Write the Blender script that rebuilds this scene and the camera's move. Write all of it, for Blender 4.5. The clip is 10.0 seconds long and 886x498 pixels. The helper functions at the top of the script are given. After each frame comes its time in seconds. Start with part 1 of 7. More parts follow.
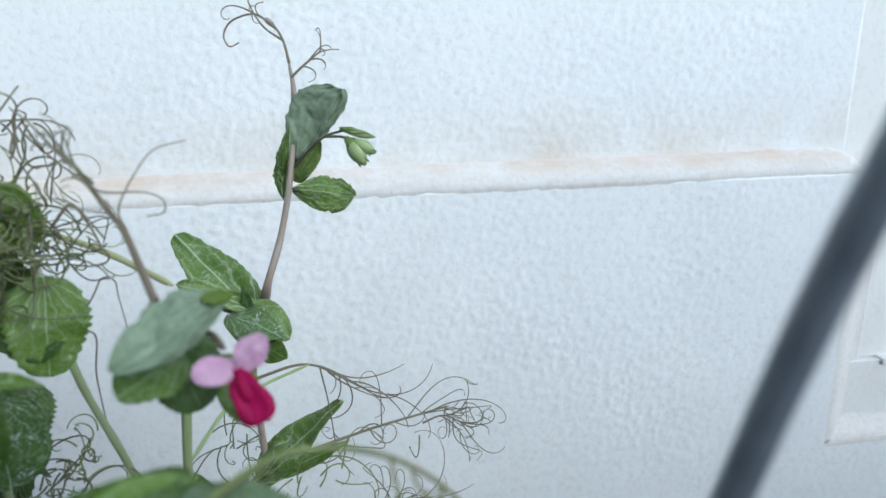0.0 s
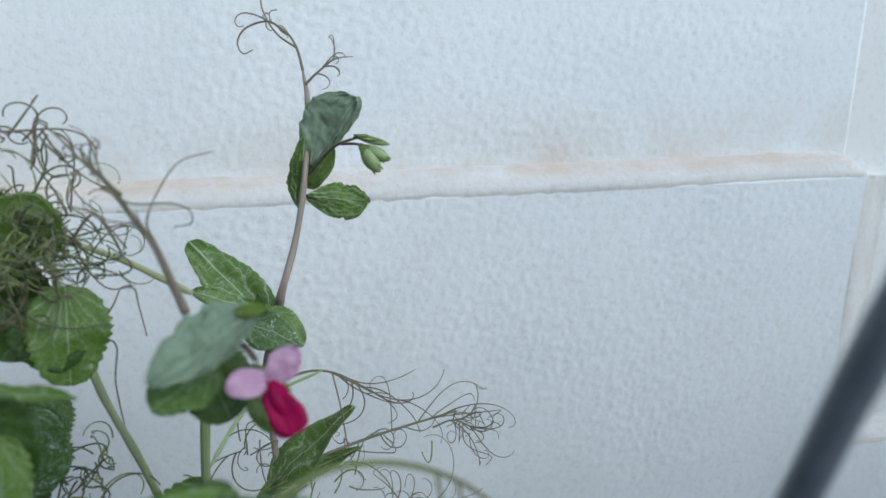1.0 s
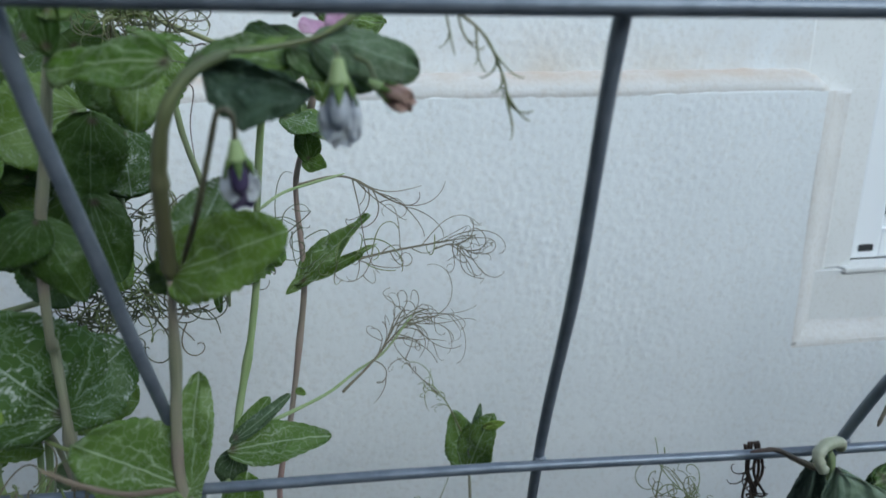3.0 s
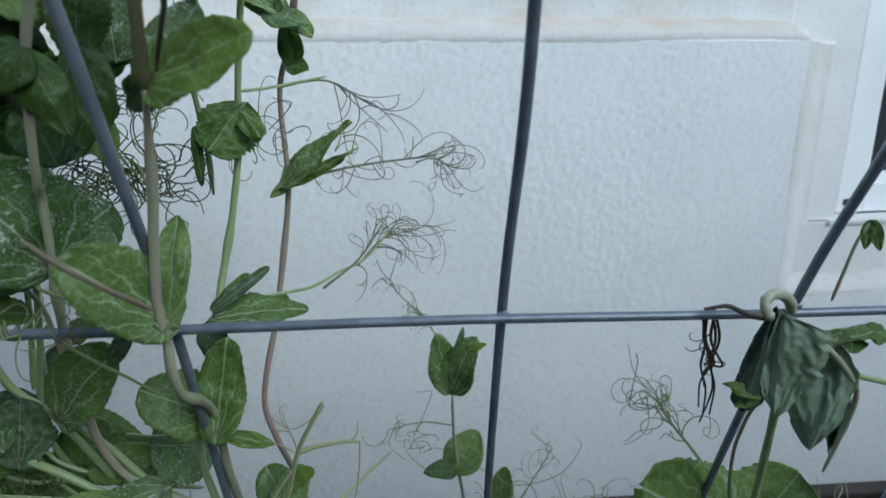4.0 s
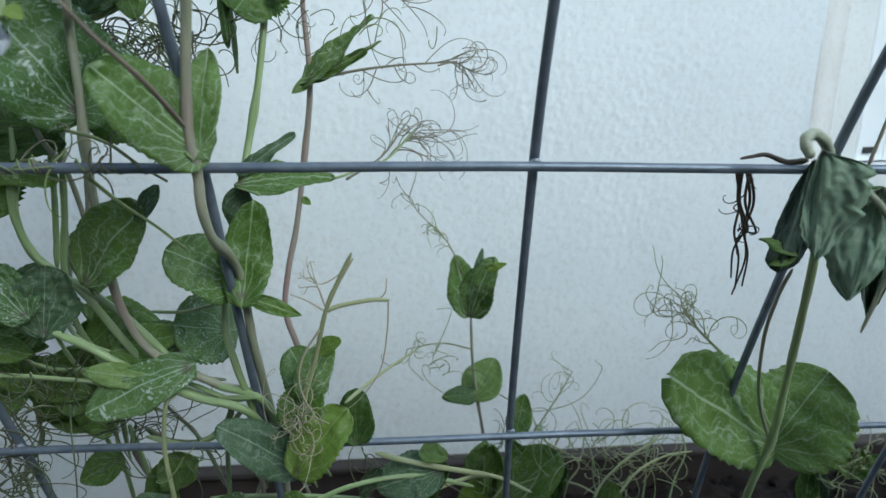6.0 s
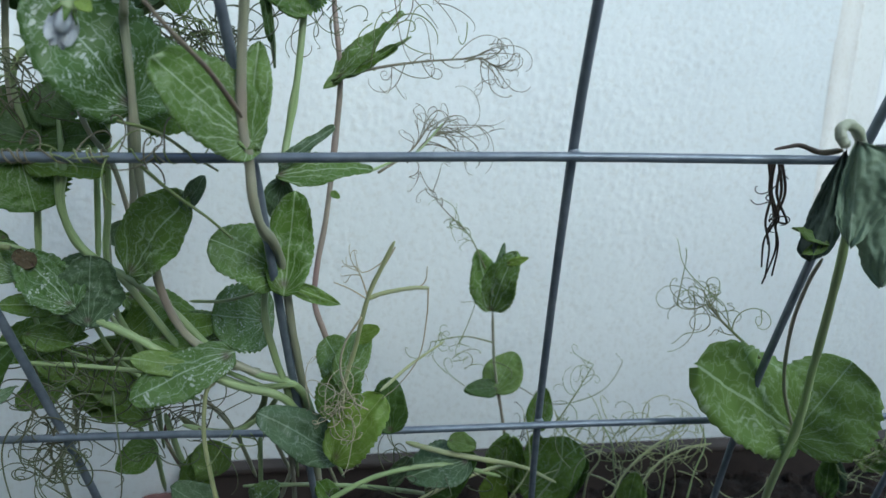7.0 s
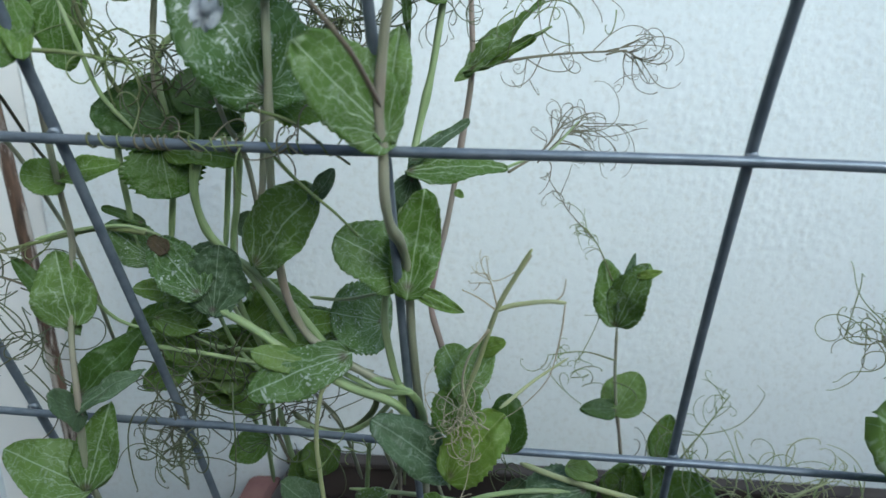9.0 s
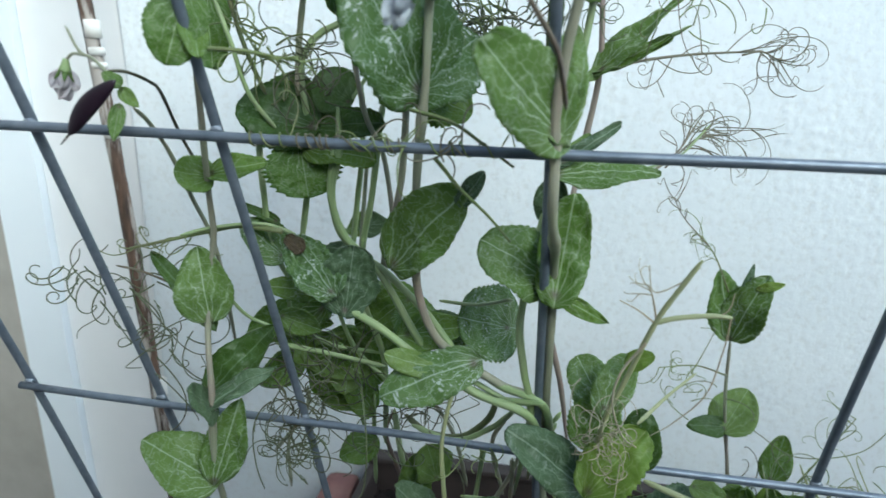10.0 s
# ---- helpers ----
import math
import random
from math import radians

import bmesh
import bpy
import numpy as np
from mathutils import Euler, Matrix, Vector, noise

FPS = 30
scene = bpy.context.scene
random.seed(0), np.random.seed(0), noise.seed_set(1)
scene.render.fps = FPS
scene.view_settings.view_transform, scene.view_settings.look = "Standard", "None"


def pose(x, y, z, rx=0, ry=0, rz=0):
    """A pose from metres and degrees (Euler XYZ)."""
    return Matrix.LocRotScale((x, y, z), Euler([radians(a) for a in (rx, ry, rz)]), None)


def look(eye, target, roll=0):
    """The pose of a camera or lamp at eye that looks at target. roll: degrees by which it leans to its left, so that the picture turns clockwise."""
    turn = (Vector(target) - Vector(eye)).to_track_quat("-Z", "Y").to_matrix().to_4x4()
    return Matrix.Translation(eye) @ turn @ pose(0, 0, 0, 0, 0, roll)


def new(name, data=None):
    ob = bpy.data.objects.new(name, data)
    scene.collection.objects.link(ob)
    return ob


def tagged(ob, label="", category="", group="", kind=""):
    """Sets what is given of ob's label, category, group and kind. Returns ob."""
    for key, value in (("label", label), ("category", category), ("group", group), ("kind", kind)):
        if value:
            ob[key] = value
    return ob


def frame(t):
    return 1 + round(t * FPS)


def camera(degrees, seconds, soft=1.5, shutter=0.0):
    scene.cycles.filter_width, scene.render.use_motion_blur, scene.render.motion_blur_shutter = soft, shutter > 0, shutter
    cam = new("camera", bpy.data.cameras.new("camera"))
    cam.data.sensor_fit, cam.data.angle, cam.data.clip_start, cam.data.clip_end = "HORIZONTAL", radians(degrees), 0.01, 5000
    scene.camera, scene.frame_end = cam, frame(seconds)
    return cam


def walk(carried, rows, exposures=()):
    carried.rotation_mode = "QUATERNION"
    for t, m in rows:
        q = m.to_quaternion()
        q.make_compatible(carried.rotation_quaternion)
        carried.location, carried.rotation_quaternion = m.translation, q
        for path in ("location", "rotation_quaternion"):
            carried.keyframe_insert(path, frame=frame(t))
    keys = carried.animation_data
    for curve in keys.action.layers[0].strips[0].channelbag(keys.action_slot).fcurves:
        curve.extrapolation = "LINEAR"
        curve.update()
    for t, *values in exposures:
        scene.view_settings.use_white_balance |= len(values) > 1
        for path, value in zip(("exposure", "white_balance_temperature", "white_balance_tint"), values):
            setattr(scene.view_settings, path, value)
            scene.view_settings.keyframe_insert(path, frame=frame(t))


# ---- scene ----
cam = camera(72.21, 10.0, soft=1.5, shutter=0.2)
cam.data.dof.use_dof = True
cam.data.dof.focus_distance = 0.36
cam.data.dof.aperture_fstop = 10.5
PATH = [
    (0, (-0.0494, -0.1414, 1.0546), (0.1901, 1.7745, 0.5332), -1.49),
    (0.5, (-0.0496, -0.1340, 1.0590), (0.1978, 1.7816, 0.5403), -1.54),
    (1, (-0.0582, -0.1408, 1.0580), (0.1957, 1.7737, 0.5382), -1.45),
    (1.5, (-0.0556, -0.1529, 1.0421), (0.2047, 1.7614, 0.5249), -1.51),
    (2, (-0.0656, -0.1775, 1.0215), (0.1998, 1.7343, 0.4976), -1.19),
    (2.5, (-0.0786, -0.2071, 0.9961), (0.1833, 1.7040, 0.4677), -1.05),
    (3.8, (-0.0649, -0.2597, 0.9249), (0.1906, 1.6485, 0.3833), -0.63),
    (4, (-0.0640, -0.2646, 0.9115), (0.1894, 1.6444, 0.3716), -0.63),
    (4.5, (-0.0630, -0.2708, 0.8736), (0.1821, 1.6392, 0.3333), -0.67),
    (5, (-0.0691, -0.2694, 0.8540), (0.1715, 1.6414, 0.3147), -0.70),
    (6.5, (-0.0879, -0.2820, 0.8383), (0.1431, 1.6309, 0.3022), -0.77),
    (7, (-0.0988, -0.2840, 0.8368), (0.1303, 1.6298, 0.3030), -0.78),
    (7.5, (-0.0907, -0.2943, 0.8534), (0.1365, 1.6194, 0.3186), -0.77),
    (8, (-0.0793, -0.3026, 0.8569), (0.0010, 1.6226, 0.3208), -0.43),
    (8.5, (-0.0921, -0.2825, 0.8421), (-0.1188, 1.6452, 0.3099), -0.26),
    (9, (-0.1132, -0.2552, 0.8327), (-0.2185, 1.6698, 0.3006), -0.16),
    (9.5, (-0.1324, -0.2440, 0.8259), (-0.3204, 1.6751, 0.2951), 0.01),
    (10, (-0.1623, -0.2505, 0.8325), (-0.4233, 1.6603, 0.3026), 0.23),
]
LIGHT = [(0.0, 0.65, 5390, 1.5), (0.5, 0.49, 5380, 1.2), (1.0, 0.30, 5365, 1.0), (2.5, 0.23, 5350, 0.0), (4.5, 0.37, 5270, -3.0), (6.5, 0.66, 5300, -5.0), (8.5, 0.65, 5320, -5.0), (10.0, 0.99, 5340, -5.0)]
walk(cam, [(t, look(eye, target, roll)) for t, eye, target, roll in PATH], LIGHT)

# ---- world and light ----
world = bpy.data.worlds.new("world")
scene.world = world
world.use_nodes = True
wn = world.node_tree.nodes
sky = wn.new("ShaderNodeTexSky")
sky.sky_type = "NISHITA"
sky.sun_disc = False
sky.sun_elevation = radians(34)
sky.sun_rotation = radians(145)
sky.air_density, sky.dust_density, sky.ozone_density = 1.0, 2.5, 1.0
wn["Background"].inputs["Strength"].default_value = 0.12
world.node_tree.links.new(sky.outputs[0], wn["Background"].inputs["Color"])

sun = new("sun", bpy.data.lights.new("sun", "SUN"))
sun.data.energy = 1.25
sun.data.angle = radians(35)
sun.data.color = (1.0, 0.95, 0.88)
sun.matrix_world = look((1.5, -1.85, 2.25), (0, 0.3, 0.5))
scene.view_settings.exposure = 0.0


# ---- materials ----
def shader(name, rough=0.6, metal=0.0):
    m = bpy.data.materials.new(name)
    m.use_nodes = True
    t = m.node_tree
    b = t.nodes["Principled BSDF"]
    b.inputs["Roughness"].default_value = rough
    b.inputs["Metallic"].default_value = metal
    return m, t, b


def node(t, kind, **values):
    n = t.nodes.new(kind)
    for key, v in values.items():
        n.inputs[key.replace("_", " ")].default_value = v
    return n


def ramp(t, source, stops):
    r = t.nodes.new("ShaderNodeValToRGB")
    els = r.color_ramp.elements
    while len(els) < len(stops):
        els.new(0.5)
    for e, (p, c) in zip(els, stops):
        e.position, e.color = p, (*c, 1.0) if len(c) == 3 else c
    t.links.new(source, r.inputs[0])
    return r.outputs["Color"]


def noise_at(t, coord, scale, detail=4.0, rough=0.55, distortion=0.0):
    n = node(t, "ShaderNodeTexNoise", Scale=scale, Detail=detail, Roughness=rough, Distortion=distortion)
    t.links.new(coord, n.inputs["Vector"])
    return n.outputs["Fac"]


def math_node(t, op, a, b=None, c=None, clamp=False):
    n = t.nodes.new("ShaderNodeMath")
    n.operation, n.use_clamp = op, clamp
    for i, v in enumerate((a, b, c)):
        if v is None:
            continue
        if isinstance(v, (int, float)):
            n.inputs[i].default_value = v
        else:
            t.links.new(v, n.inputs[i])
    return n.outputs[0]


def blend(t, fac, a, b, how="MIX"):
    n = t.nodes.new("ShaderNodeMix")
    n.data_type, n.blend_type = "RGBA", how
    for i, v in ((0, fac), (6, a), (7, b)):
        if isinstance(v, (int, float)):
            n.inputs[i].default_value = v
        elif isinstance(v, tuple):
            n.inputs[i].default_value = (*v, 1.0)
        else:
            t.links.new(v, n.inputs[i])
    return n.outputs[2]


def bump(t, bsdf, height, strength, distance):
    n = node(t, "ShaderNodeBump", Strength=strength, Distance=distance)
    t.links.new(height, n.inputs["Height"])
    t.links.new(n.outputs[0], bsdf.inputs["Normal"])


def coords(t, which="Object"):
    return t.nodes.new("ShaderNodeTexCoord").outputs[which]


def geo_position(t):
    return t.nodes.new("ShaderNodeNewGeometry").outputs["Position"]


def stucco_paint(name, low, high, pit_tone, grain=1.0):
    """White masonry paint over sand render, slightly greyer in its hollows."""
    m, t, b = shader(name, 0.85)
    p = geo_position(t)
    wide = noise_at(t, p, 3.2, 5, 0.6)
    fine = noise_at(t, p, 170, 3, 0.6)
    grit = noise_at(t, p, 420, 3, 0.6)
    c = ramp(t, wide, [(0.3, low), (0.7, high)])
    c = blend(t, ramp(t, fine, [(0.34, (0.35,) * 3), (0.48, (0.0,) * 3)]), c, pit_tone)
    t.links.new(c, b.inputs["Base Color"])
    h = math_node(t, "ADD", math_node(t, "MULTIPLY", fine, 1.0), math_node(t, "MULTIPLY", grit, 0.4))
    bump(t, b, h, 0.35 * grain, 0.0014)
    return m


def stained_paint():
    """The same paint where dust washed off the wall has settled above the ledge."""
    m = stucco_paint("white_masonry_paint_dusty", (0.70, 0.73, 0.75), (0.80, 0.82, 0.83), (0.60, 0.59, 0.56))
    t = m.node_tree
    b = t.nodes["Principled BSDF"]
    clean = b.inputs["Base Color"].links[0].from_socket
    p = geo_position(t)
    sep = t.nodes.new("ShaderNodeSeparateXYZ")
    t.links.new(p, sep.inputs[0])
    near = math_node(t, "MULTIPLY", math_node(t, "SUBTRACT", 1.045, sep.outputs[2]), 12.0, None, True)
    cloud = math_node(t, "MULTIPLY", math_node(t, "SUBTRACT", noise_at(t, p, 11, 5, 0.65), 0.36), 3.2, None, True)
    dirt = math_node(t, "MULTIPLY", math_node(t, "MULTIPLY", near, cloud), 0.8)
    t.links.new(blend(t, dirt, clean, (0.58, 0.50, 0.40)), b.inputs["Base Color"])
    return m


PAINT = stucco_paint("white_masonry_paint", (0.70, 0.73, 0.75), (0.80, 0.82, 0.83), (0.60, 0.59, 0.56))
STAINED = stained_paint()
SMOOTH = stucco_paint("smooth_trim_paint", (0.68, 0.685, 0.675), (0.77, 0.775, 0.765), (0.58, 0.56, 0.52), 0.35)


def ledge_paint():
    """Dusty white paint, its base darkened to offset the strong light on slopes, with washed-down earth lying in the
    crease under the upper wall.
    """
    m, t, b = shader("toned_down_dusty_ledge_paint", 0.9)
    p = geo_position(t)
    c = ramp(t, noise_at(t, p, 8, 6, 0.7), [(0.36, (0.60, 0.59, 0.57)), (0.62, (0.66, 0.655, 0.645))])
    c = blend(t, ramp(t, noise_at(t, p, 150, 3, 0.6), [(0.36, (0.3,) * 3), (0.5, (0.0,) * 3)]), c, (0.50, 0.45, 0.39))
    sep = t.nodes.new("ShaderNodeSeparateXYZ")
    t.links.new(p, sep.inputs[0])
    crease = math_node(t, "MULTIPLY", math_node(t, "SUBTRACT", sep.outputs[2], 0.9610), 90.0, None, True)
    worn = math_node(t, "MULTIPLY", math_node(t, "SUBTRACT", noise_at(t, p, 14, 5, 0.65), 0.30), 3.0, None, True)
    c = blend(t, math_node(t, "MULTIPLY", math_node(t, "MULTIPLY", crease, worn), 0.8), c, (0.52, 0.42, 0.33))
    t.links.new(c, b.inputs["Base Color"])
    bump(t, b, noise_at(t, p, 170, 4), 0.4, 0.002)
    return m


LEDGE = ledge_paint()


def simple(name, a, b_, scale, rough=0.5, metal=0.0, relief=0.2, depth=0.001, stretch=None):
    m, t, b = shader(name, rough, metal)
    p = geo_position(t)
    if stretch:
        mp = t.nodes.new("ShaderNodeMapping")
        mp.inputs["Scale"].default_value = stretch
        t.links.new(p, mp.inputs["Vector"])
        p = mp.outputs[0]
    n = noise_at(t, p, scale, 6, 0.6)
    t.links.new(ramp(t, n, [(0.3, a), (0.7, b_)]), b.inputs["Base Color"])
    bump(t, b, noise_at(t, p, scale * 5, 4), relief, depth)
    return m


STEEL = simple("dark_galvanised_steel", (0.13, 0.155, 0.195), (0.22, 0.25, 0.30), 90, 0.42, 0.45, 0.15, 0.0004)
WELD = simple("bright_weld_zinc", (0.22, 0.25, 0.30), (0.36, 0.39, 0.44), 200, 0.5, 0.5, 0.4, 0.0006)
PVC = simple("white_window_pvc", (0.78, 0.80, 0.82), (0.82, 0.84, 0.86), 8, 0.3, 0.0, 0.03)
BLACK = simple("black_plastic", (0.015, 0.015, 0.017), (0.03, 0.03, 0.03), 30, 0.5)
SOIL = simple("dark_potting_soil", (0.006, 0.004, 0.003), (0.028, 0.016, 0.011), 70, 0.95, 0.0, 0.9, 0.006)
TROUGH = simple("brown_planter_plastic", (0.03, 0.022, 0.02), (0.06, 0.046, 0.042), 14, 0.55)
CLAY = simple("terracotta_clay", (0.20, 0.095, 0.085), (0.30, 0.16, 0.14), 26, 0.85, 0.0, 0.4, 0.002)
PAVING = simple("grey_patio_concrete", (0.13, 0.125, 0.115), (0.20, 0.195, 0.185), 6, 0.9, 0.0, 0.4, 0.003)


def weathered_wood():
    """Dark brown stake with lengthwise grain and remnants of flaking pale paint."""
    m, t, bs = shader("weathered_brown_wood", 0.6)
    mp = t.nodes.new("ShaderNodeMapping")
    mp.inputs["Scale"].default_value = (1, 1, 0.14)
    t.links.new(geo_position(t), mp.inputs["Vector"])
    grain = noise_at(t, mp.outputs[0], 130, 5, 0.65)
    wood = ramp(t, grain, [(0.34, (0.02, 0.012, 0.009)), (0.66, (0.16, 0.095, 0.06))])
    flake = math_node(t, "MULTIPLY", math_node(t, "SUBTRACT", noise_at(t, mp.outputs[0], 46, 5, 0.7), 0.53), 16.0, None, True)
    t.links.new(blend(t, math_node(t, "MULTIPLY", flake, 0.8), wood, (0.50, 0.45, 0.40)), bs.inputs["Base Color"])
    bump(t, bs, math_node(t, "ADD", grain, flake), 0.5, 0.0012)
    return m


STAKE = weathered_wood()
CHALK = simple("flaked_white_paint", (0.7, 0.66, 0.6), (0.85, 0.84, 0.8), 60, 0.7)
BOARD = simple("smooth_white_board_paint", (0.74, 0.73, 0.73), (0.82, 0.81, 0.80), 4, 0.5, 0.0, 0.05)
TRIM = simple("pale_blue_white_trim_paint", (0.76, 0.80, 0.84), (0.83, 0.86, 0.89), 4, 0.45, 0.0, 0.05)
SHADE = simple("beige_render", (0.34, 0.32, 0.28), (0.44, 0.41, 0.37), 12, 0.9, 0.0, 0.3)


def glass_pane():
    m, t, b = shader("dark_window_glass", 0.04)
    b.inputs["Base Color"].default_value = (0.03, 0.035, 0.04, 1)
    b.inputs["Specular IOR Level"].default_value = 0.7
    return m


GLASS = glass_pane()


def leaf_green(name, dark, light, pale, veins, flecks, glow, rough=0.42):
    """A leaf whose pale veins fan out from its node, with silvery flecks between them."""
    m, t, b = shader(name, rough)
    uv = coords(t, "UV")
    sep = t.nodes.new("ShaderNodeSeparateXYZ")
    t.links.new(uv, sep.inputs[0])
    x, y = sep.outputs[0], sep.outputs[1]
    info = t.nodes.new("ShaderNodeObjectInfo").outputs["Random"]
    wob = noise_at(t, uv, 5.0, 3, 0.6)
    ang = math_node(t, "ARCTAN2", y, math_node(t, "ADD", x, 0.10))
    ang = math_node(t, "ADD", ang, math_node(t, "MULTIPLY", math_node(t, "SUBTRACT", wob, 0.5), 0.42))
    far = math_node(t, "SQRT", math_node(t, "ADD", math_node(t, "MULTIPLY", x, x), math_node(t, "MULTIPLY", y, y)))
    saw = math_node(t, "ABSOLUTE", math_node(t, "SUBTRACT", math_node(t, "FRACT", math_node(t, "MULTIPLY", ang, 2.6)), 0.5))
    width = math_node(t, "SUBTRACT", 0.125, math_node(t, "MULTIPLY", far, 0.11))
    main = math_node(t, "MULTIPLY", math_node(t, "SUBTRACT", width, saw), 10.0, None, True)
    mid = math_node(t, "MULTIPLY", math_node(t, "SUBTRACT", 0.011, math_node(t, "ABSOLUTE", y)), 160.0, None, True)
    polar = t.nodes.new("ShaderNodeCombineXYZ")
    t.links.new(math_node(t, "MULTIPLY", ang, 5.0), polar.inputs[0])
    t.links.new(math_node(t, "MULTIPLY", far, 4.2), polar.inputs[1])
    t.links.new(math_node(t, "MULTIPLY", info, 37.0), polar.inputs[2])
    vor = t.nodes.new("ShaderNodeTexVoronoi")
    vor.feature = "DISTANCE_TO_EDGE"
    vor.inputs["Scale"].default_value = 2.2
    t.links.new(polar.outputs[0], vor.inputs["Vector"])
    net = math_node(t, "MULTIPLY", math_node(t, "SUBTRACT", 0.075, vor.outputs["Distance"]), 10.0, None, True)
    cells = t.nodes.new("ShaderNodeCombineXYZ")
    wander = math_node(t, "MULTIPLY", math_node(t, "SUBTRACT", noise_at(t, uv, 14.0, 3, 0.6), 0.5), 1.1)
    t.links.new(math_node(t, "ADD", math_node(t, "MULTIPLY", ang, 10.0), wander), cells.inputs[0])
    t.links.new(math_node(t, "ADD", math_node(t, "MULTIPLY", far, 24.0), wander), cells.inputs[1])
    t.links.new(math_node(t, "MULTIPLY", info, 53.0), cells.inputs[2])
    fleck = t.nodes.new("ShaderNodeTexVoronoi")
    fleck.inputs["Scale"].default_value = 1.0
    t.links.new(cells.outputs[0], fleck.inputs["Vector"])
    patch = noise_at(t, uv, 3.4, 3, 0.5)
    size = math_node(t, "MULTIPLY", math_node(t, "SUBTRACT", patch, 0.30), 1.25)
    spots = math_node(t, "MULTIPLY", math_node(t, "SUBTRACT", size, fleck.outputs["Distance"]), 5.0, None, True)
    lines = math_node(t, "ADD", math_node(t, "MULTIPLY", math_node(t, "MAXIMUM", main, mid), veins), math_node(t, "MULTIPLY", net, veins * 0.65), None, True)
    tone = math_node(t, "ADD", math_node(t, "MULTIPLY", noise_at(t, uv, 2.2, 4, 0.6), 0.6), math_node(t, "MULTIPLY", info, 0.4))
    c = ramp(t, tone, [(0.25, dark), (0.75, light)])
    c = blend(t, lines, c, pale)
    c = blend(t, math_node(t, "MULTIPLY", spots, flecks), c, tuple(0.6 * v + 0.25 for v in pale))
    blush = math_node(t, "MULTIPLY", math_node(t, "SUBTRACT", math_node(t, "ADD", 0.075, math_node(t, "MULTIPLY", math_node(t, "SUBTRACT", wob, 0.5), 0.12)), far), 14.0, None, True)
    c = blend(t, math_node(t, "MULTIPLY", blush, 0.75), c, (0.10, 0.045, 0.06))
    t.links.new(c, b.inputs["Base Color"])
    b.inputs["Specular IOR Level"].default_value = 0.34
    height = math_node(t, "SUBTRACT", noise_at(t, uv, 12, 2), math_node(t, "MULTIPLY", lines, 0.7))
    bump(t, b, height, 0.35, 0.0006)
    tr = t.nodes.new("ShaderNodeBsdfTranslucent")
    t.links.new(blend(t, 0.5, c, (light[0] * 1.6, light[1] * 1.5, light[2] * 0.7)), tr.inputs["Color"])
    mix = t.nodes.new("ShaderNodeMixShader")
    mix.inputs[0].default_value = glow
    t.links.new(b.outputs[0], mix.inputs[1])
    t.links.new(tr.outputs[0], mix.inputs[2])
    t.links.new(mix.outputs[0], t.nodes["Material Output"].inputs["Surface"])
    return m


LEAF = {
    "g": leaf_green("pea_leaf_green", (0.074, 0.150, 0.019), (0.155, 0.250, 0.040), (0.36, 0.45, 0.24), 0.85, 0.3, 0.32),
    "f": leaf_green("pea_leaf_pale_veined", (0.106, 0.185, 0.038), (0.190, 0.285, 0.072), (0.44, 0.53, 0.34), 0.9, 0.4, 0.32),
    "m": leaf_green("pea_leaf_silver_flecked", (0.066, 0.132, 0.029), (0.126, 0.205, 0.055), (0.44, 0.53, 0.40), 0.7, 1.0, 0.30),
    "d": leaf_green("pea_leaf_dark", (0.034, 0.076, 0.010), (0.076, 0.136, 0.022), (0.20, 0.28, 0.14), 0.55, 0.2, 0.28),
    "b": leaf_green("pea_leaf_bluish", (0.066, 0.112, 0.050), (0.112, 0.168, 0.082), (0.32, 0.40, 0.28), 0.6, 0.3, 0.24),
    "k": leaf_green("pea_leaf_dark_bluish", (0.036, 0.066, 0.038), (0.066, 0.108, 0.064), (0.18, 0.24, 0.18), 0.45, 0.15, 0.22),
    "l": leaf_green("pea_leaf_light", (0.112, 0.185, 0.038), (0.185, 0.270, 0.064), (0.38, 0.47, 0.26), 0.6, 0.2, 0.34),
    "y": leaf_green("pea_leaf_yellowing", (0.14, 0.23, 0.03), (0.24, 0.34, 0.06), (0.40, 0.46, 0.17), 0.6, 0.25, 0.34),
    "w": leaf_green("pea_leaf_wilted", (0.165, 0.235, 0.155), (0.260, 0.340, 0.235), (0.39, 0.46, 0.36), 0.4, 0.0, 0.22, 0.55),
    "v": leaf_green("pea_leaf_wilted_dark", (0.040, 0.062, 0.046), (0.075, 0.105, 0.080), (0.15, 0.19, 0.15), 0.35, 0.0, 0.18, 0.55),
    "x": leaf_green("pea_leaf_scorched", (0.06, 0.048, 0.025), (0.13, 0.088, 0.05), (0.22, 0.14, 0.08), 0.4, 0.2, 0.2, 0.7),
}


def stalk_skin(name, a, b_, c_, rough=0.45):
    """Waxy stem: lengthwise streaks and a blush that comes and goes along it."""
    m, t, b = shader(name, rough)
    uv = coords(t, "UV")
    mp = t.nodes.new("ShaderNodeMapping")
    mp.inputs["Scale"].default_value = (9.0, 0.9, 1.0)
    t.links.new(uv, mp.inputs["Vector"])
    streak = noise_at(t, mp.outputs[0], 2.0, 4, 0.6)
    blush = noise_at(t, geo_position(t), 16, 3, 0.5)
    c = ramp(t, streak, [(0.3, a), (0.7, b_)])
    c = blend(t, ramp(t, blush, [(0.45, (0, 0, 0)), (0.68, (0.75,) * 3)]), c, c_)
    t.links.new(c, b.inputs["Base Color"])
    b.inputs["Subsurface Weight"].default_value = 0.12
    b.inputs["Subsurface Radius"].default_value = (0.002, 0.002, 0.001)
    bump(t, b, streak, 0.3, 0.0003)
    return m


